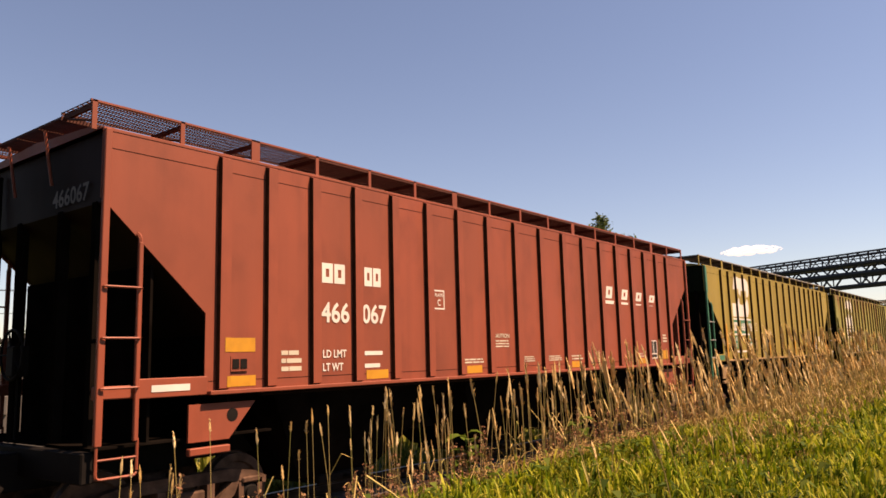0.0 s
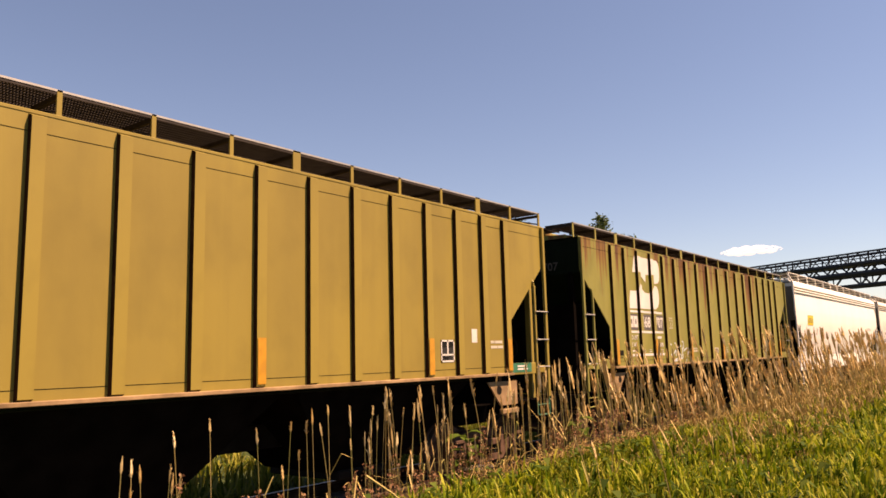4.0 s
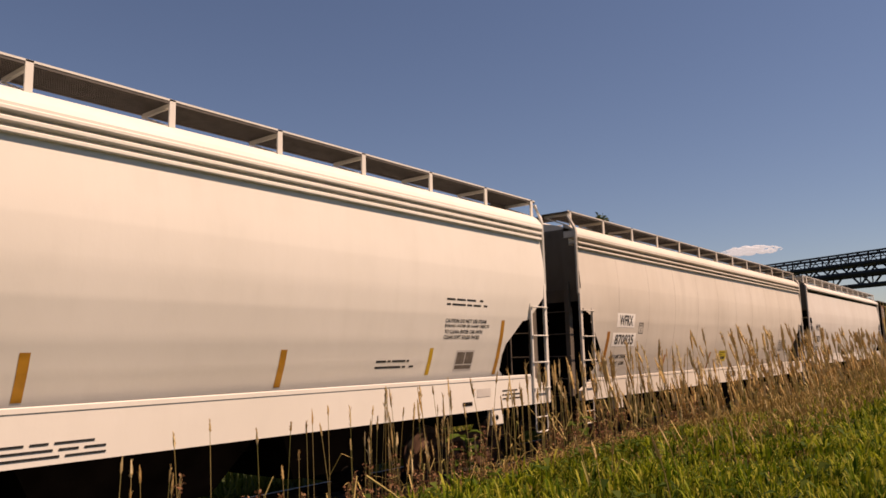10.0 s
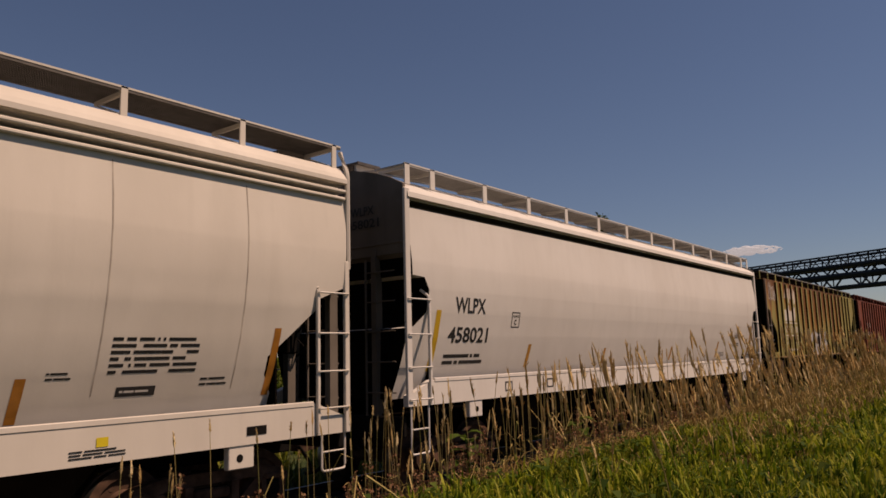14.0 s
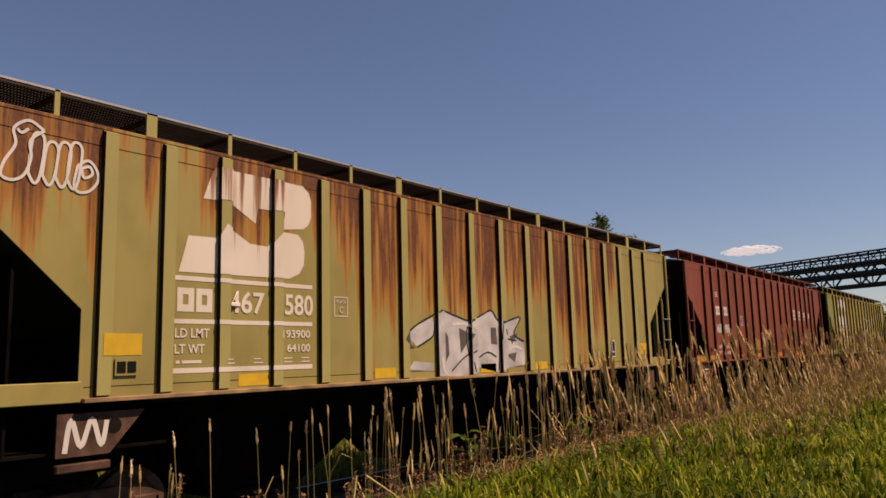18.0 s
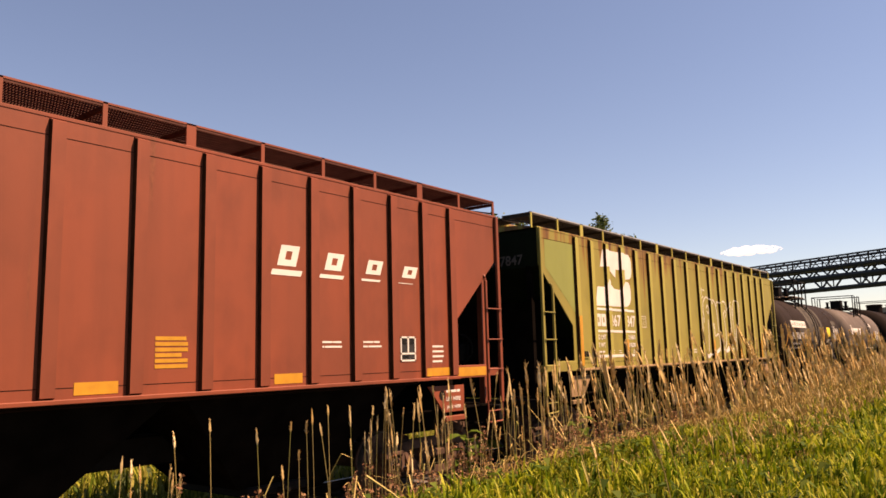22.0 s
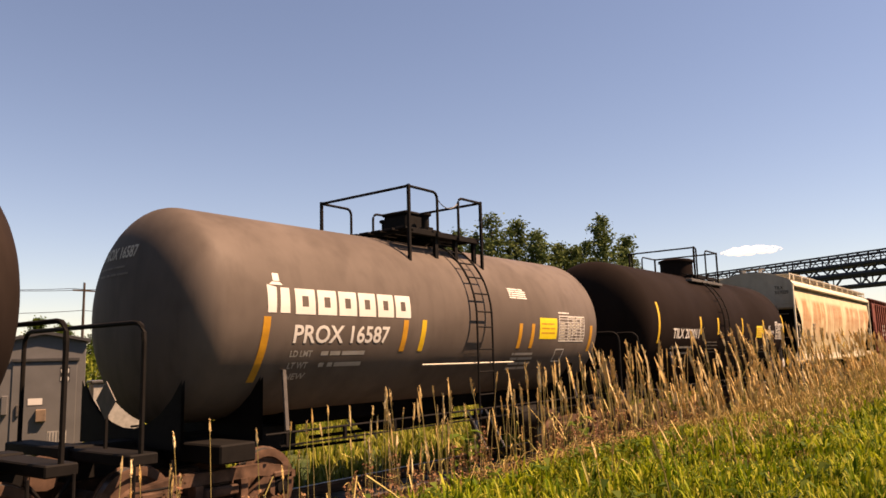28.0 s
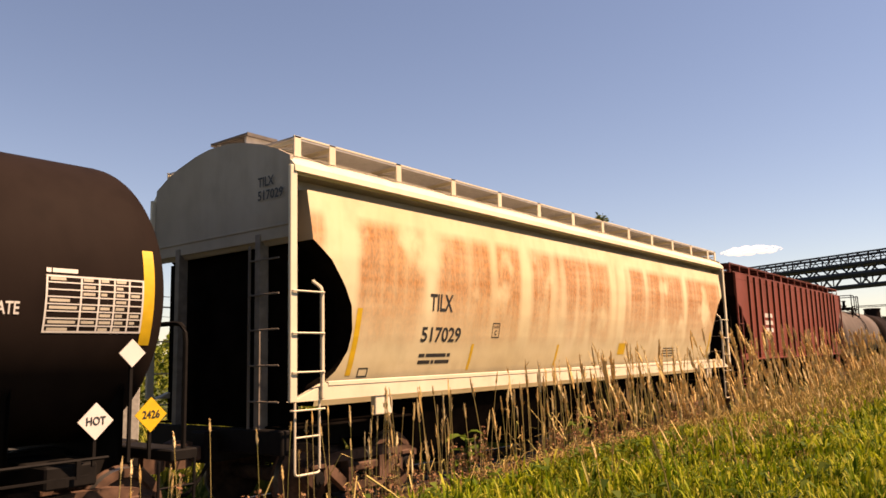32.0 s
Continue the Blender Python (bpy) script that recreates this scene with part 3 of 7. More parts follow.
                grating(g, p, q, s * out, s * (out - width), top, 0.036, 0.012, 0.010, 6)
        board = part("running_board", g, deck, car, "raised steel grating walkway")
        g = Geo()
        g.box(x0, x1, s * out - 0.012, s * out + 0.012, top - 0.010, top + 0.012)
        part("edge_rail", g, edge or material, board)
        for i, p in enumerate(posts):
            wide = 0.062 if i in stout else 0.026 if stout else 0.056 if crown else 0.038
            g = Geo()
            g.box(p - wide, p + wide, s * out - 0.012, s * out + 0.012, base - 0.03, top + 0.01)
            part("post", g, post_mat or material, board)
            g = Geo()
            g.prism([(p - 0.018, 0), (p + 0.018, 0), (p + 0.018, 0.05), (p - 0.018, 0.05)], s * out, s * (out - width))
            g.v = [(x, y, top - 0.075 + z) for x, y, z in g.v]
            g.tube([(p, s * out, base + 0.06), (p, s * (out - width), top - 0.06)], 0.014, 5)
            part("bracket", g, deck if stout else material, board)
    for s in (-1, 1):
        xe = x1 if s > 0 else x0
        if crown:                    # a level grating over the crown, sloping ones down to the walkways
            a, b = sorted((xe - s * 0.05, xe - s * 0.58))
            tagged(part("end_platform", grating(Geo(), a, b, -0.42, 0.42, crown + 0.17, 0.032, 0.03, 0.009, 10), "grate", car), "grating platform across the car's end", kind="stuff")
            for d in (-1, 1):
                g = Geo()
                grating(g, a, b, d * 0.52, d * (out - width), 0.0, 0.032, 0.02, 0.009, 8)
                run = out - width - 0.52
                g.v = [(x, y, z + crown - 0.01 + (top - crown + 0.01) * (abs(y) - 0.52) / run) for x, y, z in g.v]
                tagged(part("end_platform", g, deck, car), "sloping grating between walkway and roof crown", kind="stuff")
                part("bracket", Geo().box(a + 0.05, b - 0.05, d * 0.30, d * 0.34, crown - 0.06, crown + 0.14), deck, car)
            continue
        g = Geo()
        grating(g, min(xe - s * 0.6, xe), max(xe - s * 0.6, xe), -(out - width), out - width, top - 0.04, 0.032, 0.03, 0.009)
        tagged(part("end_platform", g, deck, car), "grating platform across the car's end", kind="stuff")
        for y in (-0.45, 0.45):
            part("brace", Geo().tube([(xe, y, top - 0.13), (xe - s * 0.1, y, base - 0.45)], 0.018, 5), material, car)


def hatch(car, x, y, z, w, l, material):
    g = Geo()
    g.box(x - l / 2, x + l / 2, y - w / 2, y + w / 2, z, z + 0.10, 0.03)
    g.tube([(x, y - w / 2 - 0.05, z + 0.12), (x, y + w / 2 + 0.05, z + 0.12)], 0.015, 5)
    part("hatch", g, material, car, "raised roof hatch cover")


def corner_ladder(car, material, x, s, y, stile_top, inner_top, inner_dx, rungs, bottom, wide=0.075, rung_mat=None):
    """A ladder at a corner of the car: x the outer stile, s the way towards the car's middle, y the side."""
    side = -1 if y < 0 else 1
    g = Geo()
    g.box(x, x + s * wide, y - 0.02 * side, y + 0.03 * side, bottom, stile_top, 0.008)
    lad = part("ladder", g, material, car, "corner ladder with steel rungs")
    g = Geo()
    xi = x + s * inner_dx
    g.box(xi, xi + s * 0.05, y - 0.015 * side, y + 0.03 * side, bottom + 0.02, inner_top, 0.008)
    g.tube(rounded([(xi + s * 0.025, y, inner_top - 0.02), (xi + s * 0.025, y, inner_top + 0.06), (xi - s * 0.02, y - 0.12 * side, inner_top + 0.16)], 0.06), 0.024, 6)
    part("inner_stile", g, material, lad)
    for z in rungs:
        g = Geo()
        o = y + 0.055 * side
        g.tube(rounded([(x + s * 0.03, y, z), (x + s * 0.03, o, z), (xi + s * 0.03, o, z), (xi + s * 0.03, y, z)], 0.03, 2), 0.013, 6)
        part("rung", g, rung_mat or material, lad)
    return lad


def sill_step(car, material, x, s, y, z_top, z_low, dx=0.42):
    g = Geo()
    g.tube(rounded([(x, y, z_top), (x, y, z_low), (x + s * dx, y, z_low), (x + s * dx, y, z_top)], 0.05, 3), 0.016, 6)
    g.tube([(x, y, (z_top + z_low) / 2), (x + s * dx, y, (z_top + z_low) / 2)], 0.013, 6)
    part("sill_step", g, material, car, "steel stirrup step")


def brake_gear(car, x, s, y=0.75, z=2.2):
    g = Geo()
    g.tube([(x + 0.02, y + 0.28 * math.cos(a), z + 0.28 * math.sin(a)) for a in [i * math.pi / 10 for i in range(21)]], 0.018, 6)
    for k in range(5):
        a = k * 2 * math.pi / 5
        g.tube([(x + 0.02, y, z), (x + 0.02, y + 0.28 * math.cos(a), z + 0.28 * math.sin(a))], 0.012, 5)
    g.box(x, x - s * 0.18, y - 0.1, y + 0.1, z - 0.25, z + 0.1, 0.02)
    g.tube([(x - s * 0.1, y, z - 0.25), (x - s * 0.1, y, 1.0)], 0.016, 5)
    part("brake_wheel", g, "steel", car, "round hand-brake wheel with five spokes")


# ---- covered hoppers with flat ribbed sides ----
def slope_hull(g, rows, roof_z=None):
    """A closed body: rows of (z, half width, half length) from the top down."""
    vs, fs = [], []
    for z, y, x in rows:
        vs += [(-x, -y, z), (x, -y, z), (x, y, z), (-x, y, z)]
    for i in range(len(rows) - 1):
        for k in range(4):
            a, b = i * 4 + k, i * 4 + (k + 1) % 4
            fs.append((b, a, a + 4, b + 4))
    fs += [(0, 1, 2, 3), tuple(len(vs) - 4 + k for k in (3, 2, 1, 0))]
    g.add(vs, fs)


def rib_hopper(middle, body, label, trim=None, end_mat=None, ladder_mat=None, rib_mat=None, edge=None, light=(99, 99)):
    trim = trim or body
    car = tagged(new("hopper_car"), label, "railway car", "cars of the train")
    car.empty_display_size = 0.5
    H = 8.04
    g = Geo()
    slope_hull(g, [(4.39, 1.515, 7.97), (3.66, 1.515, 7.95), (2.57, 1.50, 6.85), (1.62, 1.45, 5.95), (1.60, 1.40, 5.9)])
    # end_mat puts the shade of the ends into the hull's colour
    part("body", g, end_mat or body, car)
    for s in (-1, 1):
        g = Geo()
        g.prism([(-H, 4.39), (-H, 3.68), (-6.80, 2.55), (-6.80, 1.70), (6.80, 1.70), (6.80, 2.55), (H, 3.68), (H, 4.39)], s * 1.515, s * 1.53)
        sheet = part("side_sheet", g, body, car)
        def rib_mesh():
            q = Geo()
            w = RIB_W / 2
            vs = [(-w, 0, 1.70), (-w * 0.9, -0.062, 1.72), (w * 0.9, -0.062, 1.72), (w, 0, 1.70), (-w, 0, 4.37), (-w * 0.9, -0.062, 4.345), (w * 0.9, -0.062, 4.345), (w, 0, 4.37)]
            return q.add(vs, [(0, 1, 5, 4), (1, 2, 6, 5), (2, 3, 7, 6), (0, 3, 2, 1), (4, 5, 6, 7)])
        for r in RIBS:
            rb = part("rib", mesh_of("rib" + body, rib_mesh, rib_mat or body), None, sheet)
            rb.location = (r, s * 1.53, 0)
            rb.rotation_euler = (0, 0, 0 if s < 0 else math.pi)
        g = Geo()
        g.box(-H, H, s * 1.50, s * 1.536, 4.375, 4.415, 0.006)
        part("top_chord", g, body, car)
        for z in (1.80, 4.20):
            part("panel_seam", Geo().box(-6.75 if z < 2 else -H + 0.05, 6.75 if z < 2 else H - 0.05, s * 1.525, s * 1.5325, z, z + 0.006), "grimeshade", sheet)
        for d in (-1, 1):
            part("side_sill", Geo().box(d * 6.78, d * (H - 0.45), s * 1.50, s * 1.56, 1.66, 1.86, 0.008), trim, car)
        part("sill_ledge", Geo().box(-6.78, 6.78, s * 1.505, s * 1.622, 1.655, 1.70, 0.006), body if body.startswith("red") else "rustplate", car, "dirty, rust-stained ledge along the sill")
        for d in (-1, 1):
            g = Geo()
            g.prism([(d * 6.98, 1.56), (d * 6.10, 1.56), (d * 6.46, 1.16), (d * 6.98, 1.16)], s * 1.49, s * 1.52)
            g.box(d * 6.98, d * 6.46, s * 1.48, s * 1.55, 1.02, 1.10, 0.01)
            pl = part("bolster_plate", g, body if body.startswith("red") else "castiron" if body == "rusty" else "rustplate", car)
            part("jacking_hole", Geo().lathe([(s * 1.5205, 0.075), (s * 1.5235, 0.075)], "y", at=(d * 6.42, 0, 1.42), n=14), "steel", pl)
            xo = d * H
            corner_ladder(car, (ladder_mat if d < 0 else None) or body, xo, -d, s * 1.555, 4.39, 3.26, 0.40, (1.78, 2.27, 2.78), 1.23, rung_mat=None if body in ("red_one", "red_two", "red_three", "lime") else "galvanised")
            sill_step(car, "green" if body == "mustard" else body, xo - d * 0.03, -d, s * 1.56, 1.28, 0.92)
            g = Geo()
            g.box(xo, xo - d * 0.5, s * 1.48, s * 1.54, 1.67, 1.80, 0.01)
            part("corner_sill", g, trim, car)
    for d in (-1, 1):
        g = Geo()
        g.box(d * 8.0, d * 8.12, -1.5, 1.5, 0.88, 1.18, 0.015).box(d * 6.0, d * 8.35, -0.17, 0.17, 0.72, 1.12, 0.02)
        part("end_sill", g, "steel", car)
        if d < 0:
            # added sheet, black like deep shade, closes the view through the end
            part("closing_sheet", Geo().box(-7.42, -7.39, -1.44, 1.46, 1.21, 3.05), "grimeshade", car)
        part("shear_plate", Geo().box(d * 5.8, d * 8.0, -1.44, 1.44, 1.185, 1.21), "grimeshade", car)
        part("bolster_web", Geo().prism([(d * 6.30, 1.21), (d * 6.34, 1.21), (d * 6.62, 2.36), (d * 6.58, 2.36)], -1.44, 1.44), "grimeshade", car)
        # most posts carry their shade as black; the outer far one keeps its paint
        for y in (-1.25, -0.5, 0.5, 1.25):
            part("end_post", Geo().box(d * 7.86, d * 7.96, y - 0.05, y + 0.05, 1.21, 3.68), "grimeshade" if d < 0 or y > -1 else body, car)
        g = Geo()
        for z in (1.55, 2.05, 2.55, 3.05, 3.55):
            g.tube([(d * 8.02, 0.95, z), (d * 8.02, 1.45, z)], 0.012, 5)
        for y in (0.95, 1.45):
            g.box(d * 7.99, d * 8.03, y - 0.02, y + 0.02, 1.1, 4.3)
        part("end_ladder", g, "grimeshade", car)
        coupler(car, d * 8.62, d)
        bogie(car, d * 6.72)
    brake_gear(car, -8.05, -1, 0.35, 2.15)
    g = Geo()
    g.lathe([(-0.36, 0.001), (-0.34, 0.20), (0.30, 0.20), (0.33, 0.12), (0.42, 0.06)], "x", at=(7.25, -0.25, 1.78), n=18)
    g.box(7.05, 7.15, -0.35, -0.15, 1.2, 1.62).box(7.38, 7.48, -0.35, -0.15, 1.2, 1.62)
    part("brake_cylinder", g, "steel", car, smooth=True)
    g = Geo()
    g.box(7.1, 7.45, 0.45, 0.85, 1.5, 2.05, 0.04).tube([(7.25, 0.6, 1.2), (7.25, 0.6, 1.55)], 0.06, 8).tube(rounded([(7.3, -0.1, 2.0), (7.3, 0.2, 2.25), (7.6, 0.5, 2.2), (7.75, 0.5, 1.2)], 0.1), 0.02, 6)
    part("brake_valve", g, "steel", car)
    g = Geo()
    g.add([(x, y, z) for x in (-H, H) for y, z in ((-1.53, 4.40), (-1.2, 4.47), (0, 4.53), (1.2, 4.47), (1.53, 4.40))],
          [(0, 5, 6, 1), (1, 6, 7, 2), (2, 7, 8, 3), (3, 8, 9, 4), (0, 1, 2, 3, 4), (9, 8, 7, 6, 5)])
    part("roof", g, body, car)
    part("hatch_trough", Geo().box(-7.4, 7.4, -0.32, 0.32, 4.52, 4.62, 0.02), body, car)
    for i in range(8):
        hatch(car, -6.5 + i * 1.857, 0, 4.62, 0.72, 1.65, body)
    running_boards(car, trim, -H - 0.10, H + 0.06, 1.44, 0.62, 4.42, 4.69, [i * 1.012 for i in range(-8, 9)], edge, rib_mat, "deckred" if body.startswith("red") else "deckdark", light, (2, 6, 10, 14))
    for i in (-1, 0, 1):
        g = Geo()
        g.add([(i * 3.9 - 1.85, -1.42, 1.62), (i * 3.9 + 1.85, -1.42, 1.62), (i * 3.9 + 1.85, 1.42, 1.62), (i * 3.9 - 1.85, 1.42, 1.62),
               (i * 4.0 - 0.72, -0.70, 0.42), (i * 4.0 + 0.72, -0.70, 0.42), (i * 4.0 + 0.72, 0.70, 0.42), (i * 4.0 - 0.72, 0.70, 0.42)],
              [(0, 1, 5, 4), (1, 2, 6, 5), (2, 3, 7, 6), (3, 0, 4, 7), (4, 5, 6, 7), (0, 3, 2, 1)])
        # black bays stand for the shade beneath the car, besides brake dust
        bay = part("hopper_bay", g, "grimeshade", car)
        g = Geo()
        g.box(i * 3.9 - 0.5, i * 3.9 + 0.5, -0.75, 0.75, 0.30, 0.43, 0.02)
        g.tube([(i * 3.9, -0.95, 0.36), (i * 3.9, 0.95, 0.36)], 0.03, 6)
        part("outlet_gate", g, "steel", bay)
    g = Geo()
    g.box(-6.4, 6.4, -0.16, 0.16, 0.80, 1.15, 0.02)
    part("centre_sill", g, "steel", car)
    car.location = (middle, TRACK, 0)
    return car


# ---- covered hoppers with smooth rounded sides ----


def flow_side(x, z):
    for (za, ya), (zb, yb) in zip(FLOW[5:], FLOW[6:]):
        if zb <= z <= za:
            return -(ya + (yb - ya) * (za - z) / (za - zb)) - 0.003
    return -1.17 - 0.003


def sill_side(x, z):
    return -1.566


def flow_hopper(middle, body, label, half, opening, sill=(1.12, 1.62), bands=1, posts=12, walk_z=4.95, rake=0.0, seams=0, deck="grate", trim=None, gap=0.15, end="shadewhite", post="shadewhite", recess=0.72, groove=1.18):
    """opening: rows of (z, how far the end of the side lies in from the corner post), from the eave down."""
    car = tagged(new("hopper_car"), label, "railway car", "cars of the train")
    H, trim = half, trim or body
    def inset(z):
        for (za, xa), (zb, xb) in zip(opening, opening[1:]):
            if zb <= z <= za:
                return xa + (xb - xa) * (za - z) / max(1e-6, za - zb)
        return opening[-1][1] if z < opening[-1][0] else opening[0][1]
    low = 4.35 - gap                 # foot of the gap under the eave
    outline_of = [(low if z == 4.20 else low - 0.02 if z == 4.18 else z, groove if y == 1.18 else y) for z, y in FLOW]
    zs = sorted({z for z, _ in outline_of} | {z for z, _ in opening if 1.55 < z < 4.5} | {1.9, 2.05, 2.35, 2.5, 2.9, 3.05, 3.45}, reverse=True)
    def wide(z):
        for (za, ya), (zb, yb) in zip(outline_of, outline_of[1:]):
            if zb <= z <= za:
                return ya + (yb - ya) * (za - z) / (za - zb)
        return 1.17
    g = Geo()
    n = len(zs)
    for s in (-1, 1):
        base = len(g.v)
        for z in zs:
            x = H - inset(z)
            g.v += [(-x, s * wide(z), z), (x, s * wide(z), z)]
        for i in range(n - 1):
            q = (base + 2 * i, base + 2 * i + 1, base + 2 * i + 3, base + 2 * i + 2)
            g.f.append(q if s > 0 else q[::-1])
    for e in (0, 1):
        for i in range(n - 1):
            q = (2 * i + e, 2 * n + 2 * i + e, 2 * n + 2 * i + 2 + e, 2 * i + 2 + e)
            g.f.append(q if e else q[::-1])
    g.f.append((2 * n - 2, 2 * n - 1, 4 * n - 1, 4 * n - 2))
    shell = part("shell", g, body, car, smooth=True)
    for m in (end, "grimeshade"):
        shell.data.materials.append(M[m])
    for f in shell.data.polygons:                   # end faces take shade-dulled paint above and shade black below
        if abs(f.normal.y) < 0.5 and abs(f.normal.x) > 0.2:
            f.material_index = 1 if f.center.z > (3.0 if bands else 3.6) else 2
        elif low - 0.011 < f.center.z < 4.358 and groove < 1.4:   # the gap under the eave, its shade in the colour
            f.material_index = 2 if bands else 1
    g = Geo()
    arc = [(-1.42, 4.55), (-1.1, 4.66), (-0.6, 4.76), (0, 4.79), (0.6, 4.76), (1.1, 4.66), (1.42, 4.55)]
    if not bands:                    # a higher, rounder roof
        arc = [(-1.44, 4.60), (-1.2, 4.73), (-0.9, 4.85), (-0.5, 4.955), (-0.2, 5.0), (0.2, 5.0), (0.5, 4.955), (0.9, 4.85), (1.2, 4.73), (1.44, 4.60)]
    n = len(arc)
    crown = arc[len(arc) // 2][1]
    g.add([(x, y, z) for x in (-H, H) for y, z in arc], [(i, i + n, i + n + 1, i + 1) for i in range(n - 1)] + [tuple(range(n)), tuple(range(2 * n - 1, n - 1, -1))])
    part("roof", g, trim, car, smooth=True)
    for s in (-1, 1):
        for b in range(bands):
            z = 4.13 + b * 0.10
            g = Geo()
            g.box(-H + 0.05, H - 0.05, s * 1.16, s * (1.60 + 0.012 * b), z, z + (0.055 if bands > 2 else 0.044), 0.012)
            part("eave_flute", g, body, car)
        g = Geo()
        if bands:
            edge = [(1.30, 4.66), (1.40, 4.625), (1.50, 4.56), (1.57, 4.48), (1.60, 4.42), (1.60, 4.365), (1.30, 4.365)]
        else:                        # a sloping eave
            edge = [(1.36, 4.64), (1.44, 4.605), (1.54, 4.54), (1.615, 4.465), (1.625, 4.385), (1.36, 4.385)]
        n = len(edge)
        g.add([(x, s * y, z) for x in (-H, H) for y, z in edge], [(i, i + n, (i + 1) % n + n, (i + 1) % n) for i in range(n)] + [tuple(range(n)), tuple(range(2 * n - 1, n - 1, -1))])
        part("top_chord", g, trim, car)
        g = Geo()
        lo, hi = sill
        g.prism([(-H + 0.02, lo), (-H + 0.02, hi - 0.22), (-H + 0.55, hi - 0.02), (-H + 0.7, hi), (H - 0.7, hi), (H - 0.55, hi - 0.02), (H - 0.02, hi - 0.22), (H - 0.02, lo)], s * 1.44, s * 1.56)
        sl = part("side_sill", g, trim, car)
        g = Geo()
        g.box(-H + 0.6, H - 0.6, s * 1.52, s * 1.569, hi - 0.05, hi + 0.012, 0.008)
        part("sill_lip", g, trim, sl)
        for e in (-1, 1):
            corner_ladder(car, trim, e * (H + (0.0 if bands else 0.06)), -e, s * 1.575, walk_z - 0.43 if rake == 0 else 3.3, 2.86, 0.52, (1.40, 1.86, 2.34, 2.86), lo, 0.085 if bands else 0.115)
            sill_step(car, trim, e * (H - 0.06), -e, s * 1.55, lo + 0.02, 0.62, 0.40)
            g = Geo()
            g.box(e * (H - 1.5), e * (H - 1.85), s * 1.45, s * 1.545, lo - 0.26, lo + 0.03, 0.01)
            pad = part("jacking_pad", g, trim, car)
            part("jacking_hole", Geo().lathe([(s * 1.546, 0.045), (s * 1.549, 0.045)], "y", at=(e * (H - 1.70), 0, lo - 0.14), n=12), "steel", pad)
            if rake:
                g = Geo()
                g.tube(rounded([(e * H, s * 1.575, 3.2), (e * H, s * 1.575, 4.52), (e * (H + 0.02), s * 1.42, 4.84)], 0.08), 0.035, 6)
                part("grab_rail", g, trim, car)
    for x in [(-H + 1.85 + i * (2 * H - 3.5) / max(1, seams - 1)) for i in range(seams)]:
        for s in (-1, 1):
            g = Geo()
            pts = [(x, s * (wide(z) + 0.002), z) for z in (4.08, 3.7, 3.4, 3.05, 2.7, 2.5, 2.3, 2.1, 1.95, 1.7)]
            for (xa, ya, za), (xb, yb, zb) in zip(pts, pts[1:]):
                g.add([(xa - 0.008, ya, za), (xa + 0.008, ya, za), (xb + 0.008, yb, zb), (xb - 0.008, yb, zb)], [(0, 1, 2, 3)])
            part("weld_seam", g, "seam", shell)
    for d in (-1, 1):
        g = Geo()
        g.box(d * (H - 0.08), d * (H + 0.06), -1.45, 1.45, 0.86, 1.16, 0.015).box(d * (H - 2.2), d * (H + 0.25), -0.17, 0.17, 0.72, 1.12, 0.02)
        part("end_sill", g, "steel", car)
        # added black sheets shut the see-through ends, in place of deep shade
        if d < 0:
            part("closing_sheet", Geo().box(-H + recess, -H + recess + 0.03, -1.36, 1.40 if recess > 0.5 else 1.5, 1.19, 3.0 if recess > 0.5 else 3.48), "grimeshade", car)
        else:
            part("closing_sheet", Geo().box(H - 1.05, H - 1.02, -1.36, 1.36, 1.19, 2.9), "grimeshade", car)
        part("shear_plate", Geo().box(d * (H - 2.4), d * (H - 0.08), -1.43, 1.43, 1.165, 1.19), "grimeshade", car)
        for y in (-1.3, -0.45, 0.45, 1.3) if bands else (-0.91, 0.91):
            g = Geo()
            g.box(d * (H - 0.12), d * (H + 0.02), y - 0.05, y + 0.05, 1.16, 3.45 if bands else 3.64)
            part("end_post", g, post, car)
        g = Geo()
        for z in (1.5, 1.95, 2.4, 2.85, 3.3):
            g.tube([(d * (H + 0.03), -1.35, z), (d * (H + 0.03), -0.75, z)], 0.012, 5)
        g.tube([(d * (H + 0.02), -0.75, 1.05), (d * (H + 0.02), -0.75, 3.5)], 0.02, 5)
        part("end_ladder", g, "shadewhite", car)
        coupler(car, d * (H + 0.55), d)
        bogie(car, d * (H - 1.75))
    brake_gear(car, H + 0.02, 1, -0.45, 2.35)
    part("hatch_trough", Geo().box(-H + 0.8, H - 0.8, -0.3, 0.3, crown - 0.02, crown + 0.05, 0.02), body, car)
    for i in range(9):
        hatch(car, -H + 1.6 + i * (2 * H - 3.2) / 8, 0, crown + (0.03 if bands else -0.05), 0.7 if bands else 0.5, 1.7, body)
    if bands:
        running_boards(car, trim, -H - 0.02, H + 0.02, 1.42, 0.6, 4.55, 4.92, [-H + 0.1 + i * (2 * H - 0.2) / posts for i in range(posts + 1)], deck=deck)
    else:
        running_boards(car, trim, -H + 0.12, H - 0.12, 1.45, 0.58, 4.66, walk_z, [-H + 0.18, H - 0.18] + [-H + 0.8 + i * (2 * H - 1.6) / posts for i in range(posts + 1)], deck=deck, crown=crown)
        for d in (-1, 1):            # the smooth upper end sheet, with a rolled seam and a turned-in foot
            ends = [(y * 1.06, z + 0.004) for y, z in arc]
            low_z = 3.55
            n, g = len(ends) + 2, Geo()
            ring = [(-1.56, low_z)] + ends + [(1.56, low_z)]
